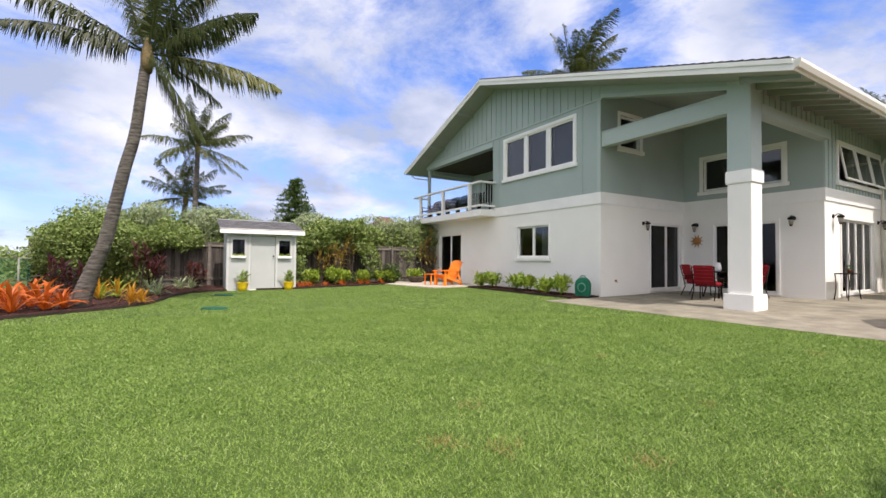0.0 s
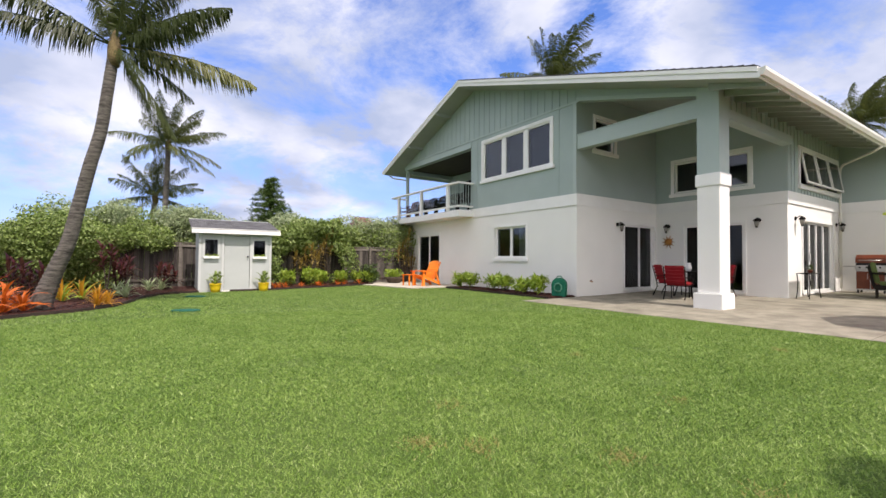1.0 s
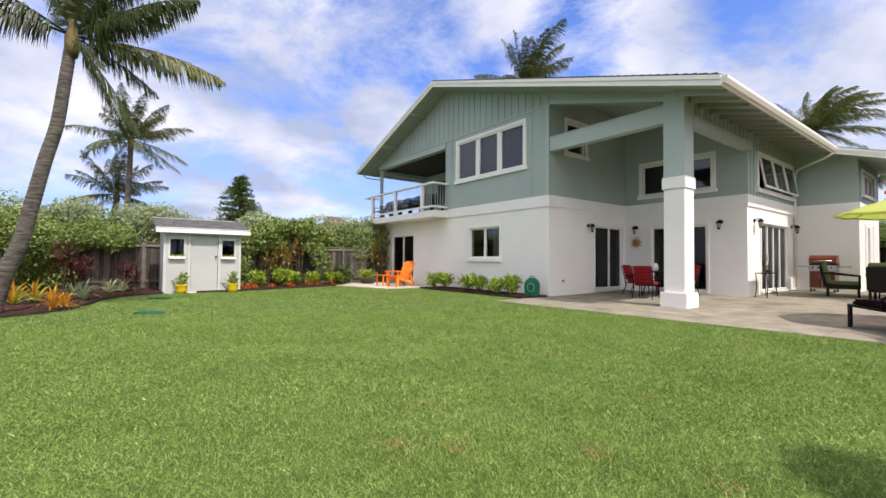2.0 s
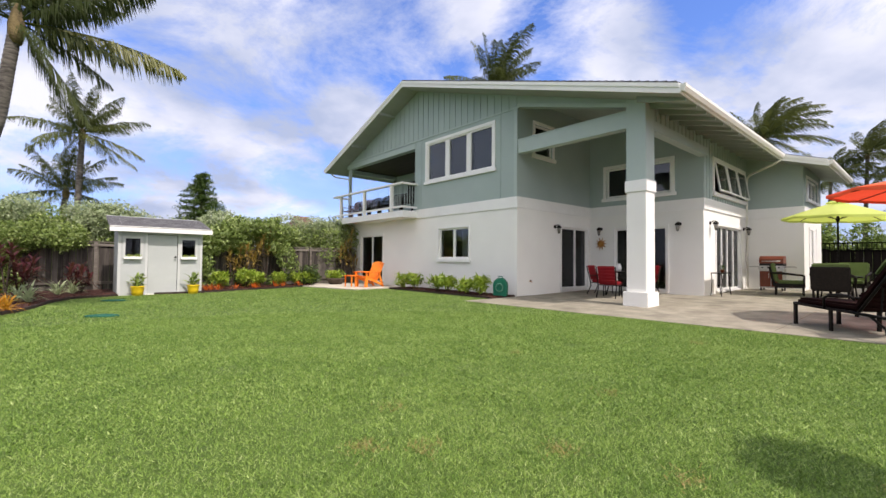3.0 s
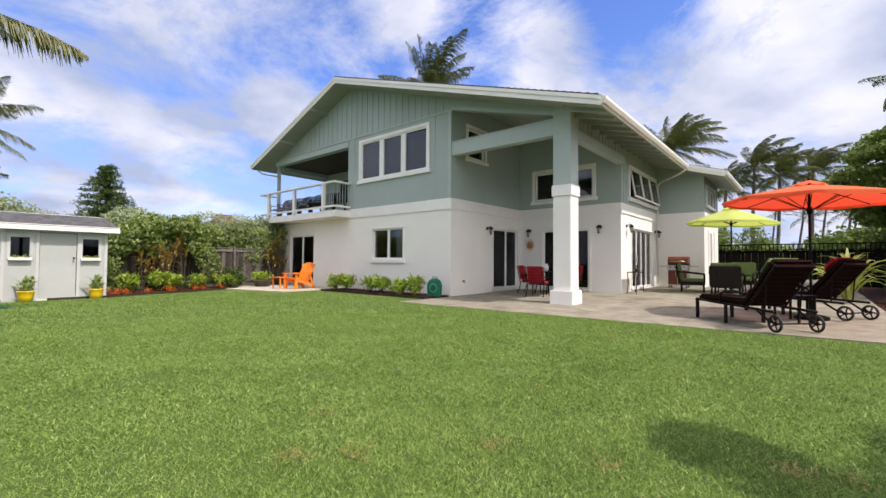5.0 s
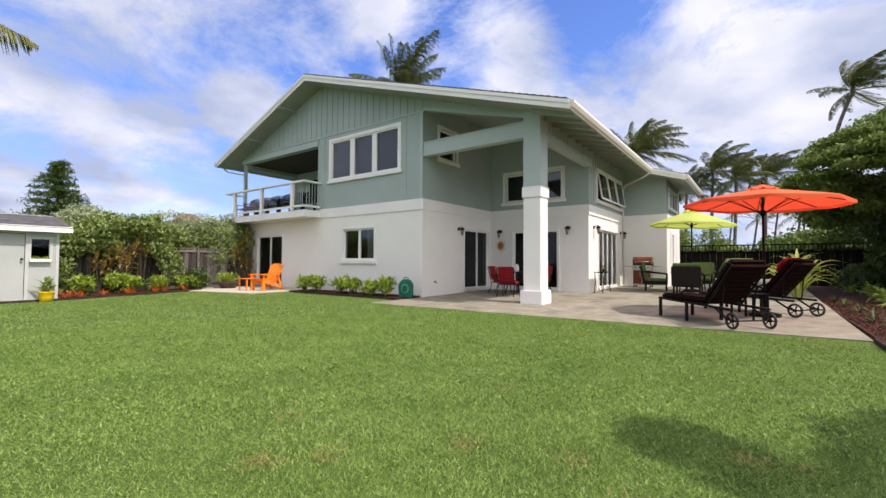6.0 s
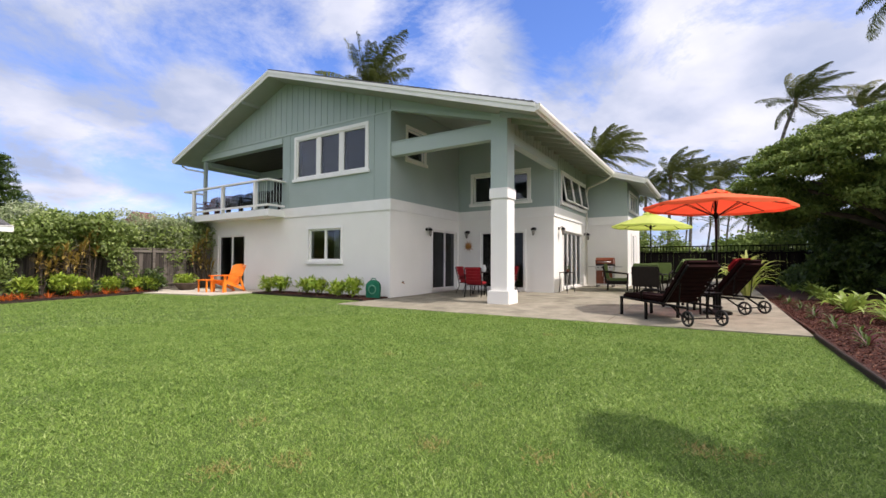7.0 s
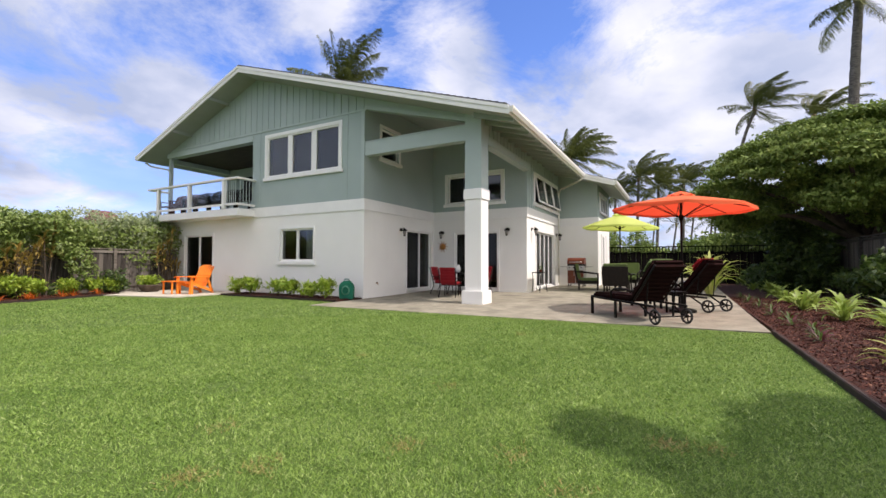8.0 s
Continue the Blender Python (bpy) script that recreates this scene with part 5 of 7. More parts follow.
for k, (x, y, s) in enumerate([(-2.62, 10.25, 1.0), (-2.25, 10.5, 0.95), (-2.95, 10.7, 1.1), (-2.0, 10.62, 0.7), (-3.3, 10.1, 1.1), (-2.6, 11.2, 1.0)]):
    plant("bromeliad", "orange-red bromeliad with long strap leaves in the mulch", "bromeliad", x, y, BROM, 22, (12, 78), 100 + k, size=(0.75 * s, 1.1 * s), group="orange bromeliads under the palm")
plant("bromeliad", "amber yellow bromeliad at the lawn's edge", "bromeliad", -1.0, 11.15, AMB, 60, (0, 85), 120, size=(0.7, 1.1))
plant("bromeliad", "amber yellow bromeliad at the lawn's edge", "bromeliad", -0.85, 11.35, AMB, 40, (0, 85), 121, size=(0.6, 1.0))
for k, (x, y) in enumerate([(-1.75, 12.6), (-1.45, 13.0), (-2.0, 13.4)]):
    plant("lily", "yellow-green strappy plant behind the palm", "plant", x, y, YEL, 26, (15, 80), 130 + k, size=(0.7, 1.2))
for k, (x, y) in enumerate([(-0.65, 13.2), (-0.85, 13.6), (-0.2, 15.4), (0.1, 15.8)]):
    plant("agave", "silvery green strappy plant in the mulch", "plant", x, y, GREY, 26, (10, 80), 140 + k)


def ti_plant(x, y, h, seed, leaves=None, name="ti_plant", label="burgundy-leaved ti plant on thin stems in the mulch", group="burgundy ti plants"):
    ob = thing(name, label, "plant", (x, y, 0.05), group=group)
    r = random.Random(seed)
    for s in range(4):
        a = s * 1.7 + r.random()
        tip = Vector((0.16 * math.cos(a), 0.16 * math.sin(a), h * r.uniform(0.6, 1.0)))
        part("stem", tube(bmesh.new(), [(0, 0, 0), tip * 0.5, tip], [0.018, 0.015, 0.012], 6), "bark_dark", ob)
        for k in range(10):
            b = k * 2.399
            m = Matrix.Translation(tip - Vector((0, 0, 0.03 * k))) @ Matrix.Rotation(b, 4, "Z") @ Matrix.Rotation(radians(-78 + 10 * k + r.uniform(-16, 16)), 4, "Y") @ Matrix.Scale(r.uniform(0.7, 1.15), 4)
            link("leaf", (leaves or TI)[k % 3 if not leaves else k % 2], ob, m)


for k, (x, y, h) in enumerate([(-2.6, 12.9, 0.75), (-2.35, 13.3, 0.6), (-1.2, 15.6, 1.25), (-0.8, 15.4, 1.05), (-1.0, 16.0, 0.8), (0.15, 16.0, 0.75), (0.3, 16.3, 0.5)]):
    ti_plant(x, y, h, 150 + k)


CROTON = [strap_mesh("leaf", 0.42, 0.075, 0.8, "rust", 0.3), strap_mesh("leaf", 0.36, 0.07, 1.2, "rust", 0.3)]
for k, (x, y, h) in enumerate([(4.5, 16.9, 1.25), (4.9, 17.0, 1.5), (5.35, 17.05, 1.7), (5.75, 17.1, 2.15), (5.1, 16.8, 1.2), (9.45, 17.4, 2.2), (9.2, 17.35, 1.7), (9.65, 17.3, 1.4)]):
    ti_plant(x, y, h, 300 + k, CROTON, "croton", "rusty yellow-green croton against the fence", "crotons along the rear fence")
SPEAR = [strap_mesh("leaf", 0.34, 0.06, 0.7, "lime", 0.35), strap_mesh("leaf", 0.30, 0.055, 1.1, "lime", 0.4)]


def shrub(x, y, r, h, material, label, seed, leaf=(0.19, 0.045), per=95, group=""):
    ob = thing("shrub", label, "shrub", (x, y, 0.05), group=group)
    g = random.Random(seed)
    for k in range(4):
        a = k * 1.57 + g.random()
        part("stem", tube(bmesh.new(), [(0, 0, 0), (r * 0.3 * math.cos(a), r * 0.3 * math.sin(a), h * 0.6)], [0.014, 0.007], 5), "bark_dark", ob)
    bl = [(g.uniform(-0.4, 0.4) * r, g.uniform(-0.4, 0.4) * r, h * g.uniform(0.45, 0.72), r * g.uniform(0.45, 0.7), r * g.uniform(0.45, 0.7), h * g.uniform(0.28, 0.4)) for _ in range(6)]
    link("foliage", np_mesh("foliage", clump_leaves(bl, per, *leaf), 4, material), ob)
    for k in range(5):
        a = k * 1.257 + g.random()
        for i in range(7):
            m = Matrix.Translation((r * 0.45 * math.cos(a), r * 0.45 * math.sin(a), h * (0.45 + 0.12 * (k % 3)))) @ Matrix.Rotation(a + i * 0.9, 4, "Z") @ Matrix.Rotation(radians(-g.uniform(15, 75)), 4, "Y") @ Matrix.Scale(g.uniform(0.8, 1.2), 4)
            link("leaf", SPEAR[i % 2], ob, m)
    return ob


for k, (x, y, r, h) in enumerate([(9.36, 13.0, 0.40, 0.55), (9.32, 12.3, 0.40, 0.56), (9.40, 11.1, 0.38, 0.50), (9.32, 10.5, 0.42, 0.55), (9.36, 9.6, 0.38, 0.45), (9.36, 9.0, 0.36, 0.60)]):
    shrub(x, y, r, h, "lime", "lime green leafy shrub planted along the house wall", 170 + k, group="lime shrubs along the house")
for k, (x, y, r, h) in enumerate([(3.9, 15.85, 0.45, 0.75), (4.85, 16.25, 0.55, 0.78), (5.25, 16.35, 0.4, 0.7), (6.05, 16.5, 0.45, 0.62), (6.9, 16.9, 0.42, 0.6), (7.45, 17.1, 0.42, 0.62), (8.6, 17.0, 0.55, 0.72)]):
    shrub(x, y, r * 0.80, h * 0.82, "lime", "yellow-green leafy shrub along the rear bed", 190 + k, group="lime shrubs along the rear bed")
for k, (x, y) in enumerate([(3.45, 15.25), (3.65, 15.28), (4.25, 15.5), (4.9, 15.7), (5.0, 15.72), (5.75, 16.0), (6.05, 16.1), (6.8, 16.4), (3.3, 15.22)]):
    plant("bromeliad", "low orange-red bromeliad at the bed's edge", "bromeliad", x, y, BROM, 16, (5, 70), 210 + k, size=(0.26, 0.42), group="orange bromeliads at the bed's edge")

# side bed: nest ferns, small dark plants, arching plant by the loungers
for k, (x, y, s) in enumerate([(19.5, -2.6, 1.1), (17.6, -2.5, 1.0), (16.0, -2.35, 1.1), (14.4, -2.3, 1.0), (13.1, -2.5, 1.1), (12.2, -2.15, 1.15), (11.1, -2.55, 1.15), (10.2, -2.35, 1.1), (9.2, -2.7, 1.1), (8.1, -2.45, 1.15), (10.9, -3.4, 1.1), (8.8, -3.5, 1.1), (7.2, -2.75, 0.95), (20.8, -2.3, 1.0)]):
    plant("nest_fern", "bright yellow-green bird's nest fern in the mulch", "fern", x, y - 0.2, NEST, 26, (5, 60), 230 + k, size=(0.46 * s, 0.76 * s), group="ferns in the side bed")
for k in range(17):
    x = 7.3 + 0.56 * k
    plant("cordyline", "small dark red-green plant in the mulch", "plant", x, -1.58 - 0.08 * (k % 3), DRK, 22, (0, 42), 260 + k, size=(0.55, 0.9), group="small dark plants in the side bed")
for k, (x, y) in enumerate([(14.75, -0.3), (15.7, -0.3)]):
    plant("spider_lily", "large plant with long arching yellow-green leaves", "plant", x, y - 0.45, ARC, 46, (20, 70), 290 + k, 0.1, (0.85, 1.3))
plant("spider_plant", "pale variegated spider plant at the bed's edge", "plant", 5.7, -1.85, [strap_mesh("leaf", 0.4, 0.05, 1.2, "pale", 0.5)], 26, (5, 70), 295)
plant("dracaena", "grey-green plant with long narrow leaves", "plant", 6.6, -2.35, GREEN_GREY, 22, (20, 80), 296, size=(0.9, 1.3))
# ---------------------------------------------------------------- garden shed
def garden_shed():
    ob = thing("garden_shed", "small pale grey garden shed with white trim and shingled roof", "shed", (2.08, 15.05, 0))
    w, d, h = 1.04, 1.55, 1.80
    holes = [(-0.89, -0.53, 1.12, 1.62), (0.50, 0.86, 1.12, 1.62), (-0.36, 0.40, 0.03, 1.76)]
    us = wall_grid("S", 0.0, 0.08, -w, w, 0.0, h, holes)
    part("wall", us, "shed", ob, "pale grey boarded front")
    for x in (-w, w - 0.08):
        b = prism(bmesh.new(), [(x, 0.08, 0), (x, d, 0), (x, d, 2.30), (x, 0.08, h)], (0.08, 0, 0))
        part("wall", b, "shed", ob)
    part("wall", boxes((-w + 0.08, w - 0.08, d - 0.08, d, 0, 2.28)), "shed", ob)
    part("floor", boxes((-w + 0.08, w - 0.08, 0.08, d - 0.08, 0.0, 0.05)), "fence_rail", ob)
    # added dark panel, stands in for the unlit inside behind the windows
    part("lining", boxes((-w + 0.1, w - 0.1, 0.40, 0.43, 0.06, 1.84)), "dark_wood", ob)
    for x in (-w - 0.012, w - 0.055):
        part("corner_board", boxes((x, x + 0.067, -0.018, 0.05, 0, h)), "shed_trim", ob)
    part("skirt", boxes((-w, w, -0.012, 0.0, 0.0, 0.10)), "shed", ob)
    door = part("door", boxes((-0.345, 0.385, 0.02, 0.06, 0.04, 1.745), bevel=0.004), "shed", ob, "plain pale grey door, closed")
    part("frame", boxes((-0.42, -0.355, -0.022, 0.03, 0.0, 1.80), (0.395, 0.46, -0.022, 0.03, 0.0, 1.80), (-0.355, 0.395, -0.022, 0.03, 1.755, 1.80)), "shed_trim", door)
    b = bmesh.new()
    lathe(b, [(0.02, 0), (0.012, 0.02), (0.012, 0.035), (0.028, 0.05), (0.024, 0.075), (0.01, 0.085)], 12)
    b.transform(Matrix.Translation((0.33, 0.02, 1.10)) @ Matrix.Rotation(radians(90), 4, "X"))
    part("door_knob", b, "dark_metal", door, smooth=True)
    part("threshold", boxes((-0.40, 0.44, -0.06, 0.03, 0.0, 0.03)), "gutter", door)
    for c in (-0.71, 0.68):
        f = part("window", boxes((c - 0.235, c - 0.175, -0.025, 0.05, 1.06, 1.68), (c + 0.175, c + 0.235, -0.025, 0.05, 1.06, 1.68), (c - 0.175, c + 0.175, -0.025, 0.05, 1.62, 1.68), (c - 0.175, c + 0.175, -0.025, 0.05, 1.06, 1.12)), "shed_trim", ob, "small white framed window")
        part("pane", boxes((c - 0.175, c + 0.175, 0.03, 0.036, 1.12, 1.62)), "screen", f)
        tray = part("window_box", boxes((c - 0.21, c + 0.21, -0.10, -0.025, 1.03, 1.10), bevel=0.006), "trim", f, "narrow white flower box")
        q = clump_leaves([(c - 0.1, -0.07, 1.13, 0.09, 0.04, 0.05), (c + 0.1, -0.07, 1.13, 0.09, 0.04, 0.045)], 700, 0.05, 0.025)
        link("foliage", np_mesh("foliage", q, 4, "lime"), f)
    # roof rising to the back
    slope = (2.36 - 1.93) / (d + 0.30)
    def top(y):
        return 1.93 + slope * (y + 0.20)
    b = prism(bmesh.new(), [(-w - 0.20, -0.20, top(-0.20)), (-w - 0.20, d + 0.15, top(d + 0.15)), (-w - 0.20, d + 0.15, top(d + 0.15) - 0.10), (-w - 0.20, -0.20, top(-0.20) - 0.10)], (2 * w + 0.42, 0, 0))
    roof = part("roof", b, "shed", ob)
    part("fascia", boxes((-w - 0.22, w + 0.24, -0.235, -0.20, 1.80, 1.955), bevel=0.004), "trim", ob, "white fascia board")
    r = random.Random(5)
    for j in range(9):
        y0 = -0.24 + j * 0.2
        x = -w - 0.23 - (0.15 if j % 2 else 0)
        while x < w + 0.23:
            x1 = min(x + 0.30, w + 0.25)
            xa = max(x, -w - 0.23)
            if x1 - xa > 0.03:
                z = top(y0) + 0.004
                b = prism(bmesh.new(), [(xa + 0.004, y0, z + 0.012), (xa + 0.004, y0 + 0.22, z + slope * 0.22 + 0.004), (xa + 0.004, y0 + 0.22, z + slope * 0.22 - 0.001), (xa + 0.004, y0, z)], (x1 - xa - 0.008, 0, 0))
                part("shingle", b, "shingle", roof)
            x += 0.30
    return ob


garden_shed()


def pot_plant(x, y, seed):
    ob = thing("pot", "yellow ribbed pot with a leafy green plant beside the shed", "plant pot", (x, y, 0.0), group="yellow pots by the shed")
    b = bmesh.new()
    n = 24
    prof = [(0.12, 0), (0.145, 0.12), (0.165, 0.24), (0.175, 0.25), (0.17, 0.27), (0.15, 0.27), (0.14, 0.23)]
    lathe(b, prof, n)
    for v in b.verts:
        if 0.01 < v.co.z < 0.23:
            a = math.atan2(v.co.y, v.co.x)
            k = 1 + 0.035 * math.cos(a * 12)
            v.co.x *= k; v.co.y *= k
    part("vessel", b, "yellow_pot", ob, "yellow ribbed pot", smooth=True)
    part("soil", lathe(bmesh.new(), [(0.138, 0.22), (0.138, 0.235)], n), "mulch", ob)
    rosette(ob, YEL[:1] + [NEST[2]], 16, (15, 85), seed, 0.24, (0.35, 0.7))
    link("foliage", np_mesh("foliage", clump_leaves([(0, 0, 0.42, 0.15, 0.15, 0.16), (0.05, 0.03, 0.56, 0.10, 0.10, 0.10)], 260, 0.12, 0.045), 4, "hedge"), ob)
    return ob


pot_plant(1.48, 14.82, 1)
pot_plant(2.86, 14.80, 2)

# ---------------------------------------------------------------- concrete pad and orange chair
b = bmesh.new()
prism(b, [(0, 0, -0.1), (2.0, 0.2, -0.1), (2.52, 0.2, -0.1), (2.52, 4.1, -0.1), (-0.35, 4.1, -0.1), (-0.75, 2.9, -0.1)], (0, 0, 0.14))
mesh_thing("concrete_pad", b, "pad", "pale concrete pad beside the house door, sunlight in its colour", "paving", (7.6, 13.55, 0), kind="structure")


def adirondack(at, turn):
    ob = thing("garden_chair", "bright orange slatted garden chair on the concrete pad", "chair", at, turn)
    # faces -y; wide sloping seat, fan back, broad arms
    for x in (-0.27, 0.27):
        b = prism(bmesh.new(), [(x - 0.015, -0.42, 0.0), (x - 0.015, -0.34, 0.0), (x - 0.015, -0.30, 0.30), (x - 0.015, 0.42, 0.06), (x - 0.015, 0.50, 0.0), (x - 0.015, 0.58, 0.0), (x - 0.015, 0.50, 0.12), (x - 0.015, -0.30, 0.40), (x - 0.015, -0.40, 0.38)], (0.03, 0, 0))
        part("side_rail", b, "orange", ob)
        part("front_leg", boxes((x - 0.02 + (0.04 if x > 0 else -0.04), x + 0.02 + (0.04 if x > 0 else -0.04), -0.40, -0.30, 0.0, 0.55), bevel=0.006), "orange", ob)
        part("arm", boxes((x - 0.07 + (0.05 if x > 0 else -0.05), x + 0.07 + (0.05 if x > 0 else -0.05), -0.46, 0.32, 0.55, 0.58), bevel=0.012), "orange", ob)
        b = prism(bmesh.new(), [(x - 0.02, 0.26, 0.55), (x - 0.02, 0.33, 0.55), (x - 0.02, 0.56, 0.0), (x - 0.02, 0.46, 0.0)], (0.04, 0, 0))
        part("back_leg", b, "orange", ob)
    for k in range(6):
        y = -0.40 + 0.11 * k
        z = 0.405 - 0.28 * (y + 0.40)
        part("seat_slat", boxes((-0.29, 0.29, y, y + 0.095, z, z + 0.022), bevel=0.005), "orange", ob)
    for k in range(7):
        x = -0.255 + 0.085 * k
        top = 0.98 - 0.9 * (x * x)
        b = prism(bmesh.new(), [(x - 0.038, 0.20, 0.24), (x + 0.038, 0.20, 0.24), (x * 1.12 + 0.038, 0.52, top), (x * 1.12 - 0.038, 0.52, top)], (0, 0.022, 0.006))
        part("back_slat", b, "orange", ob)
    part("back_brace", boxes((-0.31, 0.31, 0.36, 0.385, 0.56, 0.63)), "orange", ob)
    return ob


adirondack((8.80, 14.55, 0.04), -80)
b = boxes((-0.25, 0.25, -0.2, 0.2, 0.40, 0.43), bevel=0.01)
st = thing("side_table", "small orange slatted garden table beside the chair", "table", (8.30, 14.95, 0.04), -80)
part("tabletop", b, "orange", st)
for sx in (-1, 1):
    for sy in (-1, 1):
        part("leg", boxes((sx * 0.19 - 0.02, sx * 0.19 + 0.02, sy * 0.15 - 0.02, sy * 0.15 + 0.02, 0, 0.40)), "orange", st)

# low flower bowl by the pad
bw = thing("flower_bowl", "low dark bowl of yellow-green leaves on the pad", "plant pot", (8.55, 16.75, 0.04))
part("bowl", lathe(bmesh.new(), [(0.25, 0), (0.40, 0.22), (0.42, 0.25), (0.38, 0.25)], 20), "bark_dark", bw, smooth=True)
rosette(bw, YEL[:1], 26, (15, 80), 8, 0.24, (0.6, 0.9))

# ---------------------------------------------------------------- hose box, tap, lids in the lawn
def hose_box():
    ob = thing("hose_box", "green plastic hose reel box by the house corner", "hose box", (9.62, 8.48, 0.04), 0)
    ob.scale = (0.74, 0.74, 0.86)
    b = prism(bmesh.new(), [(-0.26, -0.17, 0), (0.26, -0.17, 0), (0.28, -0.17, 0.42), (0.20, -0.17, 0.56), (0.06, -0.17, 0.62), (-0.06, -0.17, 0.62), (-0.20, -0.17, 0.56), (-0.28, -0.17, 0.42)], (0, 0.34, 0))
    bmesh.ops.bevel(b, geom=list(b.edges), offset=0.03, segments=2, affect="EDGES", clamp_overlap=True)
    b.transform(Matrix.Rotation(radians(-62), 4, "Z"))
    part("body", b, "green_plastic", ob, smooth=False)
    for k in range(3):
        c = boxes((-0.18 + 0.13 * k, -0.10 + 0.13 * k, -0.19, -0.165, 0.08, 0.44), bevel=0.01)
        c.transform(Matrix.Rotation(radians(-62), 4, "Z"))
        part("rib", c, "green_plastic", ob)
    c = tube(bmesh.new(), [(-0.1, 0, 0.60), (-0.08, 0, 0.67), (0.08, 0, 0.67), (0.1, 0, 0.60)], 0.018, 8)
    c.transform(Matrix.Rotation(radians(-62), 4, "Z"))
    part("handle", c, "green_plastic", ob, smooth=True)
    for k in range(3):
        r = 0.15 - 0.012 * k
        c = tube(bmesh.new(), [(r * math.cos(a * 0.4189), -0.20 - 0.02 * k, 0.30 + r * math.sin(a * 0.4189)) for a in range(16)], 0.013, 6)
        c.transform(Matrix.Rotation(radians(-62), 4, "Z"))
        part("hose_loop", c, "hose_green", ob, "coiled pale green hose", smooth=True)


hose_box()
for x, y in ((0.48, 9.9), (0.86, 13.3)):
    b = bmesh.new()
    lathe(b, [(0.20, -0.02), (0.20, 0.022), (0.18, 0.032), (0.02, 0.034)], 24)
    b.transform(Matrix.Diagonal((1.35, 0.9, 1, 1)))
    mesh_thing("valve_lid", b, "lid_plastic", "green plastic valve box lid set in the lawn", "lid", (x, y, -0.004), -30, group="lids in the lawn")
tp = thing("garden_tap", "small brass tap on the white wall", "tap", (10.75, 8.30, 0.46))
part("pipe", tube(bmesh.new(), [(0, 0, 0), (0, -0.07, 0), (0, -0.09, -0.04)], 0.014, 8), "sun_orange", tp, smooth=True)
part("knob", lathe(bmesh.new(), [(0.03, 0.02), (0.03, 0.035)], 10, (0, -0.05, 0)), "dark_metal", tp)

# ---------------------------------------------------------------- wall lamps and ornament
def wall_lamp(at, turn):
    ob = thing("wall_lamp", "dark bronze lantern on the white stucco wall", "wall lamp", at, turn, group="lanterns on the house")
    part("back_plate", wall_plate(1.0), "dark_metal", ob)
    part("arm", tube(bmesh.new(), [(0, -0.02, 0), (0, -0.10, 0.06), (0, -0.15, 0.05), (0, -0.16, 0.0)], 0.012, 7), "dark_metal", ob, smooth=True)
    part("hood", lathe(bmesh.new(), [(0.085, -0.02), (0.075, 0.02), (0.03, 0.055), (0.01, 0.075)], 14, (0, -0.16, -0.02)), "dark_metal", ob, smooth=True)
    part("glass", lathe(bmesh.new(), [(0.035, -0.17), (0.055, -0.10), (0.06, -0.03)], 12, (0, -0.16, -0.02)), "lamp_glass", ob, "frosted glass", smooth=True)
    part("finial", lathe(bmesh.new(), [(0.01, -0.21), (0.04, -0.18), (0.036, -0.165)], 12, (0, -0.16, -0.02)), "dark_metal", ob, smooth=True)
    return ob


def wall_plate(size):
    b = lathe(bmesh.new(), [(0.06, 0), (0.06, 0.015), (0.03, 0.03)], 14)
    b.transform(Matrix.Scale(size, 4) @ Matrix.Rotation(radians(90), 4, "X"))
    return b


M["lamp_glass"] = mat("frosted_lamp_glass", (0.20, 0.19, 0.165), (0.27, 0.255, 0.225), 6, 0.3, 0.0, 40)
wall_lamp((12.09, 8.30, 2.22), 0)
wall_lamp((14.28, 7.87, 2.24), -90)
wall_lamp((14.28, 5.26, 2.27), -90)
wall_lamp((14.82, 4.59, 2.30), 0)
wall_lamp((18.28, 4.59, 2.30), 0)

so = thing("sun_ornament", "ochre metal sun ornament hanging on the white wall", "wall ornament", (14.26, 7.86, 1.72), -90)
part("disc", wall_plate(1.9), "sun_orange", so)
for k in range(10):
    a = k * math.pi / 5
    b = prism(bmesh.new(), [(0.10 * math.cos(a - 0.25), -0.012, 0.10 * math.sin(a - 0.25)), (0.235 * math.cos(a), -0.012, 0.235 * math.sin(a)), (0.10 * math.cos(a + 0.25), -0.012, 0.10 * math.sin(a + 0.25))], (0, 0.01, 0))
    part("ray", b, "sun_orange", so)

# ---------------------------------------------------------------- umbrellas
def umbrella_cloth(name, a, b, inner):
    m = mat(name, a, b, 2.0, 0.85, 0.1, 200)
    n, l = m.node_tree.nodes, m.node_tree.links
    tr = n.new("ShaderNodeBsdfTranslucent"); tr.inputs["Color"].default_value = (*inner, 1)
    mx = n.new("ShaderNodeMixShader"); mx.inputs[0].default_value = 0.45
    l.new(n["Principled BSDF"].outputs[0], mx.inputs[1]); l.new(tr.outputs[0], mx.inputs[2])
    l.new(mx.outputs[0], n["Material Output"].inputs["Surface"])
    return m


M["red_canopy"] = umbrella_cloth("coral_red_canvas", (0.85, 0.185, 0.065), (0.89, 0.22, 0.085), (0.88, 0.075, 0.035))
M["lime_canopy"] = umbrella_cloth("lime_green_canvas", (0.60, 0.70, 0.17), (0.66, 0.75, 0.22), (0.58, 0.68, 0.14))


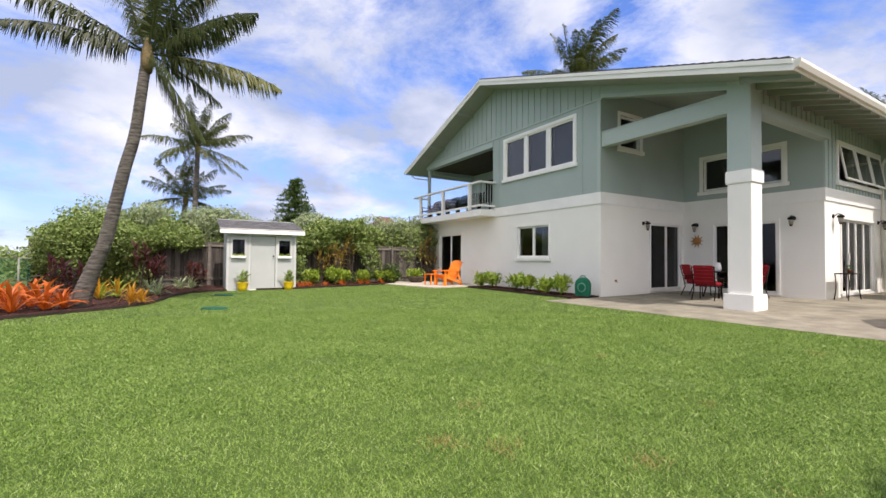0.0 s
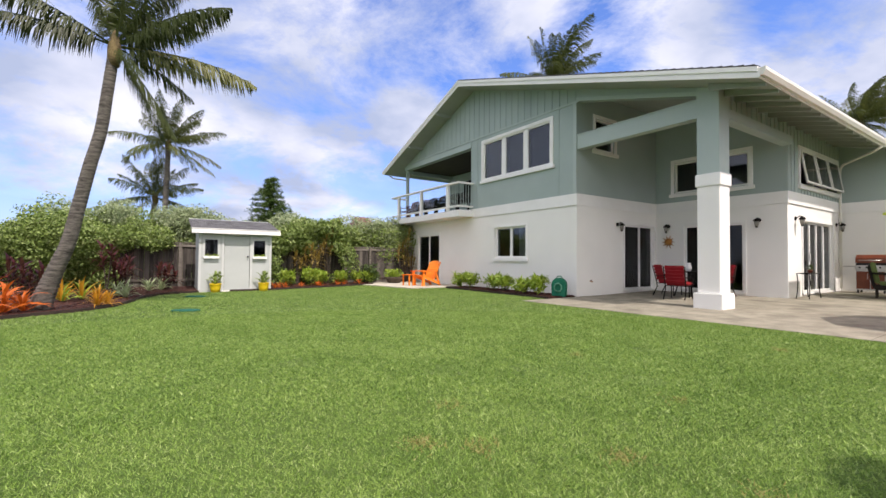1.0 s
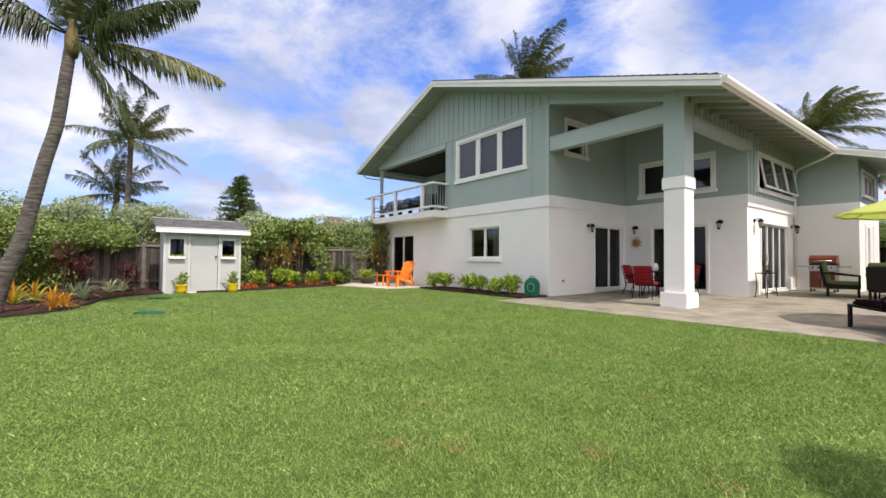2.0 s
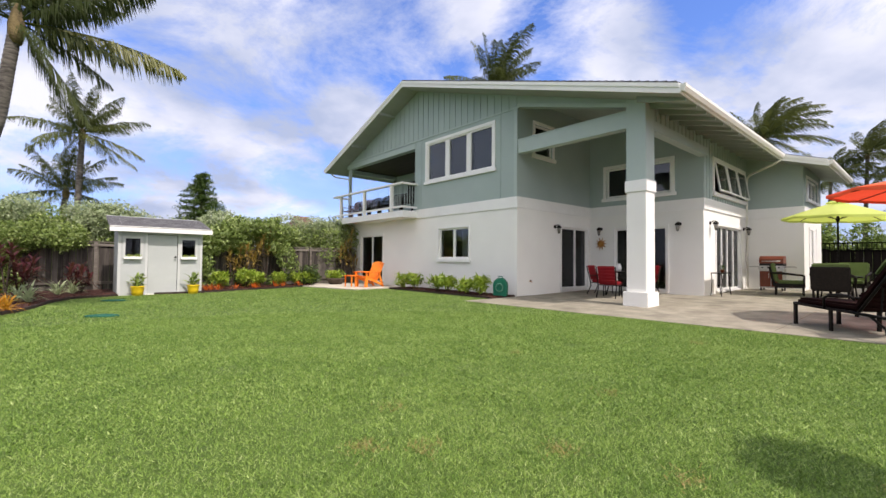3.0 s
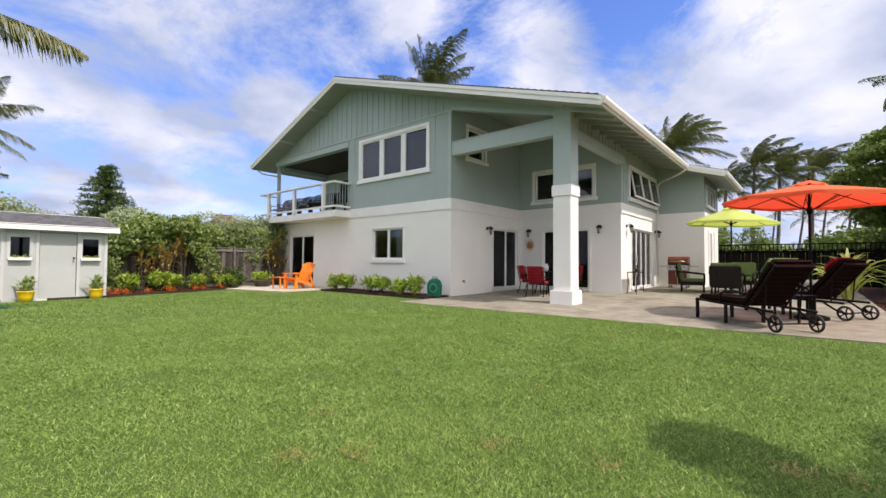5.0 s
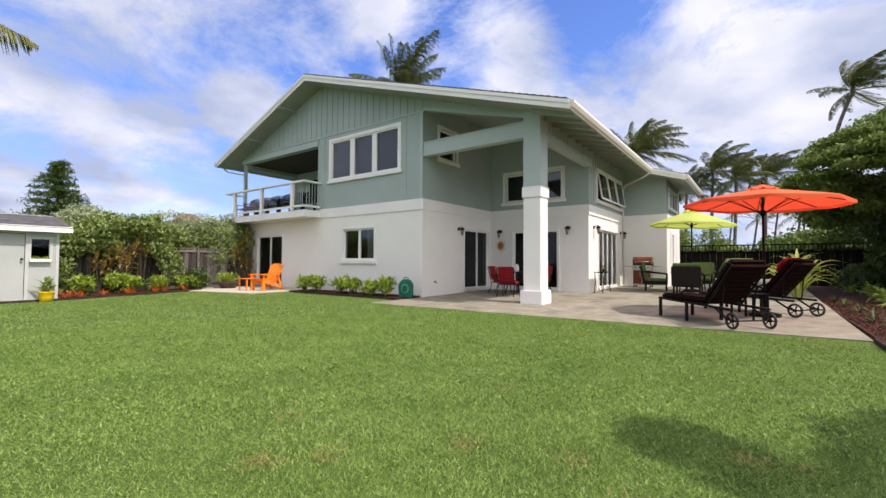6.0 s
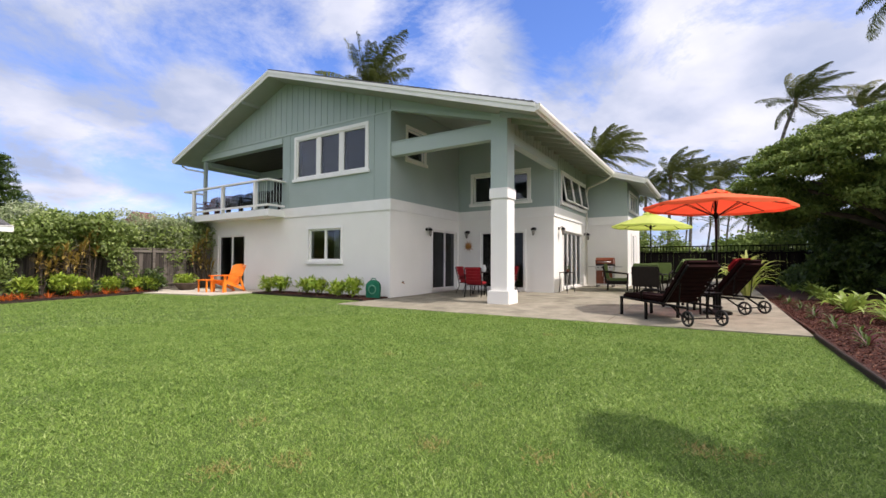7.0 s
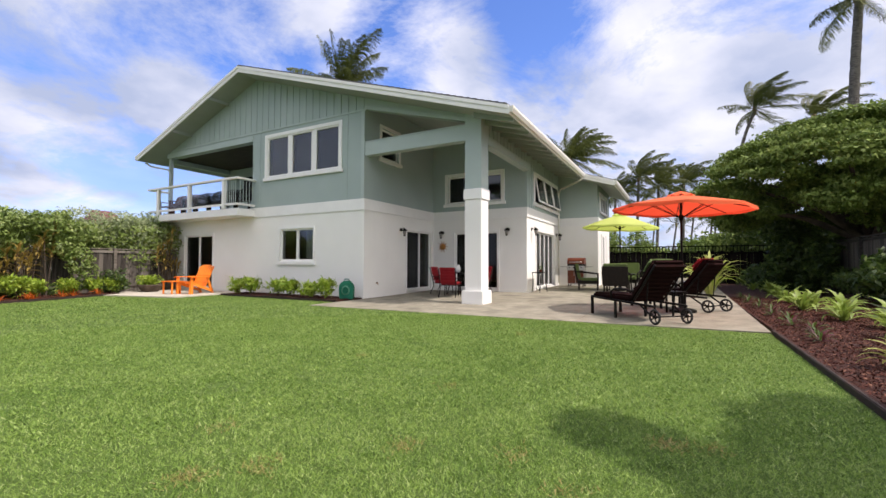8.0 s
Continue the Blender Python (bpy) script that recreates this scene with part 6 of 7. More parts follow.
def umbrella(at, top, radius, drop, cloth, label, turn, lean=0.0):
    ob = thing("patio_umbrella", label, "umbrella", at, turn, group="patio umbrellas")
    z = top - at[2]
    n = 8
    def canopy(r_in, r_out, z_in, z_out, rings):
        b = bmesh.new()
        rows = []
        for i in range(rings + 1):
            s = i / rings
            row = []
            for k in range(n * 4):
                a = 2 * math.pi * k / (n * 4)
                u = (k % 4) / 4
                flat = math.cos(math.pi / n) / math.cos((u - 0.5) * 2 * math.pi / n)
                r = (r_in + (r_out - r_in) * s) * flat
                sag = -0.05 * s * math.sin(math.pi * u) * radius * 0.5
                row.append(b.verts.new((r * math.cos(a), r * math.sin(a), z_in + (z_out - z_in) * s ** 1.12 + sag + lean * r * math.cos(a))))
            rows.append(row)
        for p, q in zip(rows, rows[1:]):
            for k in range(n * 4):
                b.faces.new((p[k], p[(k + 1) % (n * 4)], q[(k + 1) % (n * 4)], q[k]))
        return b
    me = canopy(0.12, radius, z - 0.10, z - drop, 8)
    cl = part("canopy", me, cloth, ob, smooth=True)
    b = canopy(radius, radius * 1.004, z - drop, z - drop - 0.05, 1)
    part("valance", b, cloth, cl, smooth=True)
    b = canopy(0.02, 0.27, z, z - 0.085, 2)
    part("vent", b, cloth, cl, smooth=True)
    part("pole", tube(bmesh.new(), [(0, 0, 0), (0, 0, z - 0.02)], 0.022, 10), "dark_metal", ob, smooth=True)
    part("finial", lathe(bmesh.new(), [(0.02, z - 0.01), (0.028, z + 0.02), (0.01, z + 0.06)], 10), "dark_metal", ob, smooth=True)
    part("hub", lathe(bmesh.new(), [(0.04, z - 0.62), (0.045, z - 0.56), (0.04, z - 0.5)], 10), "dark_metal", ob, smooth=True)
    for k in range(n):
        a = 2 * math.pi * k / n
        c, s = math.cos(a), math.sin(a)
        def at_r(f):
            return Vector((c * radius * f, s * radius * f, z - 0.10 + (0.10 - drop) * f ** 1.12 - 0.02 + lean * c * radius * f))
        rb = part("rib", tube(bmesh.new(), [at_r(0.06), at_r(0.5), at_r(0.98)], 0.010, 6), "dark_metal", ob)
        part("strut", tube(bmesh.new(), [(0.04 * c, 0.04 * s, z - 0.56), at_r(0.5)], 0.008, 6), "dark_metal", rb)
    part("base", lathe(bmesh.new(), [(0.26, 0.0), (0.26, 0.05), (0.10, 0.09), (0.035, 0.12), (0.035, 0.35)], 20), "dark_metal", ob, "heavy round dark base", smooth=False)
    return ob


umbrella((10.45, -0.03, slab_z(10.45)), 2.62, 1.36, 0.36, "red_canopy", "coral red canvas patio umbrella, open, over the loungers", 94, 0.03)
umbrella((16.4, 1.86, slab_z(16.4, 1.86)), 2.90, 1.27, 0.52, "lime_canopy", "lime green canvas patio umbrella, open, over the garden table", 95, 0.035)

# ---------------------------------------------------------------- loungers
def wheel(parent, x, y, r=0.135):
    b = bmesh.new()
    pts = [(x, y + (r - 0.02) * math.cos(2 * math.pi * k / 20), r + (r - 0.02) * math.sin(2 * math.pi * k / 20)) for k in range(21)]
    w = part("wheel", tube(b, pts, 0.02, 8), "black", parent, "dark spoked wheel", smooth=True)
    part("wheel_hub", boxes((x - 0.025, x + 0.025, y - 0.025, y + 0.025, r - 0.025, r + 0.025), bevel=0.006), "dark_metal", w)
    for k in range(5):
        a = 2 * math.pi * k / 5
        part("spoke", tube(bmesh.new(), [(x, y, r), (x, y + (r - 0.03) * math.cos(a), r + (r - 0.03) * math.sin(a))], 0.011, 6), "dark_metal", w)


def lounger(at, turn, cushion, pillow):
    """Foot at -y, head with wheels at +y, back raised."""
    ob = thing("sun_lounger", "dark bronze wheeled sun lounger with a %s cushion and raised back" % cushion, "sun lounger", at, turn, group="sun loungers on the patio")
    for x in (-0.34, 0.34):
        part("side_frame", tube(bmesh.new(), [(x, -0.98, 0.36), (x, -0.5, 0.345), (x, 0.2, 0.33), (x, 0.85, 0.31)], 0.022, 8), "dark_metal", ob, smooth=True)
        part("leg", boxes((x - 0.02, x + 0.02, -0.97, -0.92, 0, 0.36)), "dark_metal", ob)
        part("leg", boxes((x - 0.018, x + 0.018, -0.20, -0.155, 0, 0.34)), "dark_metal", ob)
        part("back_leg", tube(bmesh.new(), [(x, 0.50, 0.32), (x * 0.97, 0.75, 0.16), (x * 0.92, 0.86, 0.135)], 0.018, 7), "dark_metal", ob, smooth=True)
        part("arm", tube(bmesh.new(), [(x * 1.06, -0.28, 0.34), (x * 1.1, -0.27, 0.50), (x * 1.1, -0.16, 0.56), (x * 1.1, 0.22, 0.57), (x * 1.08, 0.30, 0.52)], 0.02, 7), "dark_metal", ob, smooth=True)
        wheel(ob, x * 0.96, 0.86)
    part("axle", tube(bmesh.new(), [(-0.33, 0.86, 0.135), (0.33, 0.86, 0.135)], 0.012, 7), "dark_metal", ob)
    part("foot_bar", tube(bmesh.new(), [(-0.34, -0.98, 0.36), (0.34, -0.98, 0.36)], 0.022, 8), "dark_metal", ob)
    for k in range(9):
        y = -0.90 + 0.125 * k
        part("seat_slat", boxes((-0.32, 0.32, y, y + 0.06, 0.335, 0.35)), "dark_metal", ob)
    back = Matrix.Translation((0, 0.30, 0.34)) @ Matrix.Rotation(radians(49), 4, "X")
    for x in (-0.32, 0.32):
        b = tube(bmesh.new(), [(x, 0, 0), (x, 0.45, 0.0), (x * 0.96, 0.88, 0.02)], 0.02, 8)
        b.transform(back)
        part("back_rail", b, "dark_metal", ob, smooth=True)
        b = tube(bmesh.new(), [(x * 0.9, 0.62, 0.32), (x * 0.9, 0.66, 0.72)], 0.012, 6)
        part("back_stay", b, "dark_metal", ob)
    for k in range(9):
        b = boxes((-0.31, 0.31, 0.06 + 0.095 * k, 0.115 + 0.095 * k, -0.012, 0.004))
        b.transform(back)
        part("back_slat", b, "maroon", ob)
    b = boxes((-0.32, 0.32, -0.95, 0.30, 0.352, 0.46), bevel=0.035)
    part("seat_cushion", b, "maroon", ob, "dark maroon seat cushion", smooth=False)
    b = boxes((-0.33, 0.33, 0.0, 0.92, 0.006, 0.15), bevel=0.05)
    b.transform(back)
    part("back_cushion", b, "maroon", ob, "dark maroon back cushion")
    b = boxes((-0.26, 0.26, 0.50, 0.85, 0.145, 0.28), bevel=0.06)
    b.transform(back)
    part("pillow", b, pillow, ob, "soft head pillow")
    return ob


lounger((9.03, 0.74, slab_z(9.0, 0.74)), 133, "maroon", "lime_cloth")
lounger((11.12, 0.06, slab_z(11.1)), 147, "maroon", "red_cloth")
sd = thing("side_table", "small dark metal side table between the loungers", "table", (9.95, 0.20, slab_z(9.95)), 148)
part("tabletop", boxes((-0.24, 0.24, -0.24, 0.24, 0.44, 0.47), bevel=0.01), "dark_metal", sd)
for sx in (-1, 1):
    for sy in (-1, 1):
        part("leg", boxes((sx * 0.2 - 0.015, sx * 0.2 + 0.015, sy * 0.2 - 0.015, sy * 0.2 + 0.015, 0, 0.44)), "dark_metal", sd)

# ---------------------------------------------------------------- garden seating with lime cushions
def wicker_chair(at, turn, towel=False):
    ob = thing("garden_chair", "dark brown wicker garden chair with lime green cushions", "chair", at, turn, group="wicker chairs round the garden table")
    part("seat", boxes((-0.38, 0.38, -0.36, 0.36, 0.22, 0.34), bevel=0.02), "wicker", ob)
    b = boxes((-0.40, 0.40, 0.0, 0.06, 0.0, 0.62), bevel=0.02)
    b.transform(Matrix.Translation((0, 0.33, 0.26)) @ Matrix.Rotation(radians(-10), 4, "X"))
    part("backrest", b, "wicker", ob)
    for sx in (-1, 1):
        part("arm", tube(bmesh.new(), [(sx * 0.40, -0.33, 0.3), (sx * 0.42, -0.34, 0.58), (sx * 0.42, 0.0, 0.62), (sx * 0.40, 0.40, 0.66)], 0.028, 8), "wicker", ob, smooth=True)
        for y in (-0.32, 0.32):
            part("leg", boxes((sx * 0.35 - 0.025, sx * 0.35 + 0.025, y - 0.025, y + 0.025, 0, 0.24)), "wicker", ob)
    part("seat_cushion", boxes((-0.35, 0.35, -0.36, 0.28, 0.342, 0.43), bevel=0.03), "lime_cloth", ob, "lime green seat cushion")
    b = boxes((-0.37, 0.37, -0.10, -0.004, 0.12, 0.70), bevel=0.03)
    b.transform(Matrix.Translation((0, 0.33, 0.26)) @ Matrix.Rotation(radians(-10), 4, "X"))
    part("back_cushion", b, "lime_cloth", ob, "lime green back cushion")
    return ob


for x, y, a in ((15.35, 1.86, 90), (16.35, 2.95, 10), (17.5, 1.75, -95), (16.5, 0.75, 180)):
    wicker_chair((x, y, slab_z(x, y) + 0.006), a)
gt = thing("garden_table", "dark garden table under the lime green umbrella", "table", (16.4, 1.86, slab_z(16.4, 1.86)))
part("tabletop", lathe(bmesh.new(), [(0.5, 0.56), (0.51, 0.58), (0.5, 0.60)], 28), "dark_metal", gt)
for k in range(4):
    a = k * math.pi / 2 + 0.6
    part("leg", tube(bmesh.new(), [(0.42 * math.cos(a), 0.42 * math.sin(a), 0), (0.36 * math.cos(a), 0.36 * math.sin(a), 0.57)], 0.02, 7), "dark_metal", gt)

# ---------------------------------------------------------------- grill
gr = thing("gas_grill", "red-brown and steel gas grill standing by the wall", "grill", (17.97, 3.69, slab_z(18.0, 3.7) + 0.01), -90)
gr.scale = (0.9, 0.9, 0.93)
part("cabinet", boxes((-0.36, 0.36, -0.25, 0.25, 0.10, 0.80), bevel=0.01), "steel", gr, "steel cabinet")
for x0, x1 in ((-0.34, -0.01), (0.01, 0.34)):
    dd = part("cabinet_door", boxes((x0, x1, -0.272, -0.252, 0.14, 0.70), bevel=0.006), "copper", gr, "red-brown door")
    part("handle", tube(bmesh.new(), [(x1 - 0.05 if x0 < -0.1 else x0 + 0.05, -0.29, 0.45), (x1 - 0.05 if x0 < -0.1 else x0 + 0.05, -0.29, 0.64)], 0.01, 6), "steel", dd)
part("control_panel", boxes((-0.38, 0.38, -0.29, -0.20, 0.76, 0.90), bevel=0.01), "steel", gr)
for k in range(4):
    b = lathe(bmesh.new(), [(0.03, 0), (0.025, 0.03)], 12)
    b.transform(Matrix.Translation((-0.25 + 0.165 * k, -0.29, 0.83)) @ Matrix.Rotation(radians(90), 4, "X"))
    part("knob", b, "black", gr)
part("firebox", boxes((-0.37, 0.37, -0.20, 0.25, 0.82, 0.98), bevel=0.01), "black", gr)
b = prism(bmesh.new(), [(-0.37, -0.24, 0.98), (-0.37, -0.22, 1.14), (-0.37, -0.10, 1.24), (-0.37, 0.15, 1.25), (-0.37, 0.25, 0.98)], (0.74, 0, 0))
part("hood", b, "copper", gr, "red-brown rounded hood")
part("hood_handle", tube(bmesh.new(), [(-0.28, -0.28, 1.06), (0.28, -0.28, 1.06)], 0.014, 8), "steel", gr, smooth=True)
for sx in (-1, 1):
    part("side_shelf", boxes((min(sx * 0.38, sx * 0.68), max(sx * 0.38, sx * 0.68), -0.22, 0.22, 0.84, 0.88), bevel=0.006), "steel", gr)
    for y in (-0.2, 0.2):
        b = lathe(bmesh.new(), [(0.05, -0.02), (0.05, 0.02)], 12)
        b.transform(Matrix.Translation((sx * 0.32, y, 0.05)) @ Matrix.Rotation(radians(90), 4, "Y"))
        part("castor", b, "black", gr)

# ---------------------------------------------------------------- covered patio: dining set and console
def dining_chair(at, turn):
    ob = thing("dining_chair", "dark metal patio chair with bright red slatted cushions", "chair", at, turn, group="red chairs round the patio table")
    for sx in (-1, 1):
        part("leg", tube(bmesh.new(), [(sx * 0.25, -0.26, 0), (sx * 0.24, -0.24, 0.42)], 0.014, 7), "dark_metal", ob)
        part("leg", tube(bmesh.new(), [(sx * 0.25, 0.34, 0), (sx * 0.24, 0.22, 0.3), (sx * 0.24, 0.24, 0.45), (sx * 0.25, 0.36, 1.0)], 0.014, 7), "dark_metal", ob, smooth=True)
        part("arm", tube(bmesh.new(), [(sx * 0.26, -0.22, 0.40), (sx * 0.28, -0.24, 0.62), (sx * 0.28, 0.05, 0.67), (sx * 0.26, 0.28, 0.66)], 0.014, 7), "dark_metal", ob, smooth=True)
    part("seat_frame", boxes((-0.25, 0.25, -0.25, 0.25, 0.40, 0.42)), "dark_metal", ob)
    part("seat_cushion", boxes((-0.27, 0.27, -0.29, 0.22, 0.422, 0.53), bevel=0.045), "red_cloth", ob, "red seat cushion")
    for k in range(5):
        b = boxes((-0.26, 0.26, -0.075, 0.02, 0.0, 0.112), bevel=0.04)
        b.transform(Matrix.Translation((0, 0.25 + 0.022 * k, 0.50 + 0.103 * k)) @ Matrix.Rotation(radians(-13), 4, "X"))
        part("back_cushion", b, "red_cloth", ob, "red quilted back roll")
    return ob


for x, y, a in ((11.84, 6.26, 100), (12.81, 7.06, 5), (13.44, 5.97, -110)):
    dining_chair((x, y, slab_z(x, y) + 0.004), a).scale = (1.06, 1.0, 0.88)
dt = thing("patio_table", "round dark patio table with a glass top under the roof", "table", (12.78, 6.42, slab_z(12.78, 6.42)))
part("tabletop", lathe(bmesh.new(), [(0.60, 0.70), (0.62, 0.715), (0.60, 0.73)], 32), "dark_metal", dt)
for k in range(4):
    a = k * math.pi / 2 + 0.4
    part("leg", tube(bmesh.new(), [(0.40 * math.cos(a), 0.40 * math.sin(a), 0), (0.30 * math.cos(a), 0.30 * math.sin(a), 0.4), (0.44 * math.cos(a), 0.44 * math.sin(a), 0.70)], 0.018, 7), "dark_metal", dt, smooth=True)
pit = thing("pitcher", "small white pitcher standing on the patio table", "pitcher", (12.75, 6.45, slab_z(12.78, 6.42) + 0.73))
part("body", lathe(bmesh.new(), [(0.06, 0), (0.085, 0.08), (0.075, 0.17), (0.05, 0.21), (0.065, 0.24)], 16), "trim", pit, smooth=True)
part("handle", tube(bmesh.new(), [(0.07, 0, 0.18), (0.12, 0, 0.16), (0.12, 0, 0.09), (0.08, 0, 0.06)], 0.01, 6), "trim", pit, smooth=True)

ct = thing("console_table", "slim dark metal console table with curved legs", "table", (14.72, 4.28, slab_z(14.7, 4.28) + 0.002))
part("tabletop", boxes((-0.42, 0.42, -0.15, 0.15, 0.66, 0.685), bevel=0.006), "dark_metal", ct)
for sx in (-1, 1):
    for sy in (-1, 1):
        part("leg", tube(bmesh.new(), [(sx * 0.44, sy * 0.14, 0), (sx * 0.37, sy * 0.13, 0.2), (sx * 0.34, sy * 0.13, 0.45), (sx * 0.40, sy * 0.13, 0.66)], 0.012, 7), "dark_metal", ct, smooth=True)
cp = thing("plant_pot", "small dark pot with red flowers on the console table", "plant pot", (14.85, 4.28, slab_z(14.7, 4.28) + 0.687))
cp.scale = (0.6, 0.6, 0.6)
part("pot", lathe(bmesh.new(), [(0.07, 0), (0.10, 0.12), (0.105, 0.14)], 14), "copper", cp, smooth=True)
link("foliage", np_mesh("foliage", clump_leaves([(0, 0, 0.24, 0.10, 0.10, 0.13)], 900, 0.07, 0.03), 4, "deep"), cp)

# ---------------------------------------------------------------- balcony chairs
def slat_chair(at, turn, material, label):
    ob = thing("balcony_chair", label, "chair", at, turn, group="chairs on the balcony")
    part("seat", boxes((-0.28, 0.28, -0.28, 0.25, 0.34, 0.37), bevel=0.006), material, ob)
    for sx in (-1, 1):
        part("front_leg", boxes((sx * 0.27 - 0.02, sx * 0.27 + 0.02, -0.27, -0.21, 0, 0.56)), material, ob)
        part("back_leg", boxes((sx * 0.27 - 0.02, sx * 0.27 + 0.02, 0.20, 0.27, 0, 0.56)), material, ob)
        part("arm", boxes((sx * 0.29 - 0.05, sx * 0.29 + 0.05, -0.32, 0.30, 0.56, 0.585), bevel=0.008), material, ob)
    for k in range(8):
        x = -0.26 + 0.0743 * k
        top = 0.92 - 0.7 * x * x
        b = prism(bmesh.new(), [(x - 0.022, 0.20, 0.36), (x + 0.022, 0.20, 0.36), (x * 1.1 + 0.022, 0.38, top), (x * 1.1 - 0.022, 0.38, top)], (0, 0.02, 0.004))
        part("back_slat", b, material, ob)
    return ob


M["brown_slat"] = mat("dark_brown_slats", (0.07, 0.022, 0.018), (0.12, 0.04, 0.03), 6, 0.6, 0.2, 60)
for k, y in enumerate((18.0, 17.2, 16.4, 15.55, 14.75, 13.95)):
    mt, lb = ("brown_slat", "dark red-brown slatted chair on the balcony") if k < 2 else ("dark_metal", "dark grey slatted chair on the balcony")
    slat_chair((9.92, y, 3.002), -90, mt, lb).scale = (1.28, 1.1, 0.92)

# small brown roof beyond the hedge
nb = thing("neighbour_house", "low neighbouring house with a red-brown roof beyond the hedge", "house", (17.5, 42, -0.7))
part("wall", boxes((-3.5, 3.5, -2.5, 2.5, 0, 4.7)), "stucco", nb)
part("roof", prism(bmesh.new(), [(-0.7, -3.2, 4.6), (-0.7, 0, 6.12), (-0.7, 3.2, 4.6)], (1.5, 0, 0)), "copper", nb)
# distant hill, air haze painted into its blue-green colour
hb = bmesh.new()
pts = [(0, y, 14 * math.exp(-((y + 60) / 120) ** 2) * (1 + 0.25 * math.sin(y * 0.06) + 0.12 * math.sin(y * 0.19))) for y in range(-420, 330, 12)]
lo = [hb.verts.new((-60, y, -1)) for _, y, _ in pts]
hi = [hb.verts.new((0, y, 2.2 * z)) for _, y, z in pts]
bk = [hb.verts.new((90, y, -1)) for _, y, _ in pts]
for i in range(len(pts) - 1):
    hb.faces.new((lo[i], lo[i + 1], hi[i + 1], hi[i])); hb.faces.new((hi[i], hi[i + 1], bk[i + 1], bk[i]))
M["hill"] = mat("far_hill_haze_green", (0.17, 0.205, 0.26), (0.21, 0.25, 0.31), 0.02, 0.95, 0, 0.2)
mesh_thing("backdrop", hb, "hill", "distant hills, blue-green with painted haze", "hills", (620, 0, 0), kind="structure", smooth=True)
# ---------------------------------------------------------------- fences, board by board
def board_fence(name, label, x0, y0, x1, y1, h, board, gap, material, rail_material, seed, posts=2.4, lattice=False, inner=1):
    """Boards on rails between posts; inner: the side of the posts and rails."""
    L = math.hypot(x1 - x0, y1 - y0)
    ob = thing(name, label, "fence", (x0, y0, 0), math.degrees(math.atan2(y1 - y0, x1 - x0)))
    r = random.Random(seed)
    meshes = []
    for k in range(4):
        b = boxes((0, board, -0.011, 0.011, 0.03, h - 0.01 * k), bevel=0)
        me = bpy.data.meshes.new("board")
        bmesh.ops.recalc_face_normals(b, faces=b.faces)
        b.to_mesh(me); b.free()
        me.materials.append(M[material])
        meshes.append(me)
    n = int(L / (board + gap))
    for k in range(n):
        m = Matrix.Translation((k * (board + gap), r.uniform(-0.004, 0.004), r.uniform(-0.012, 0.008))) @ Matrix.Rotation(radians(r.uniform(-0.35, 0.35)), 4, "Y")
        link("board", r.choice(meshes), ob, m)
    for k in range(int(L / posts) + 1):
        x = min(k * posts, L - 0.09)
        ya, yb = (-0.105, -0.016) if inner < 0 else (0.016, 0.105)
        part("post", boxes((x, x + 0.09, ya, yb, 0, h + 0.03), bevel=0.005), rail_material, ob)
    for z in (0.22, h - 0.12):
        ya, yb = (-0.052, -0.014) if inner < 0 else (0.014, 0.052)
        part("rail", boxes((0, L, ya, yb, z, z + 0.085)), rail_material, ob)
    part("cap", boxes((0, L, -0.06, 0.06, h + 0.005, h + 0.035)), rail_material, ob)
    if lattice:
        for k in range(int(L / 0.16)):
            part("lattice_slat", boxes((k * 0.16, k * 0.16 + 0.035, -0.008, 0.008, h + 0.035, h + 0.27)), rail_material, ob)
        part("top_rail", boxes((0, L, -0.04, 0.04, h + 0.27, h + 0.32)), rail_material, ob)
    return ob


board_fence("rear_fence", "weathered grey board fence along the rear of the garden", -4.2, 17.8, 10.1, 17.8, 1.55, 0.135, 0.006, "fence", "fence_rail", 3, inner=-1)
board_fence("dark_fence", "dark stained board fence with an open lattice top", 27.5, 6.0, 27.5, -6.2, 1.78, 0.14, 0.004, "dark_wood", "dark_wood", 4, lattice=True, inner=-1)
board_fence("side_fence", "weathered board fence behind the side bed, tree shade in its colour", 6.0, -5.0, 27.4, -5.0, 1.92, 0.14, 0.005, "side_fence", "side_rail", 5)


M["grey_post"] = mat("weathered_green_grey_metal", (0.16, 0.18, 0.14), (0.24, 0.26, 0.20), 5, 0.6, 0.1, 40)


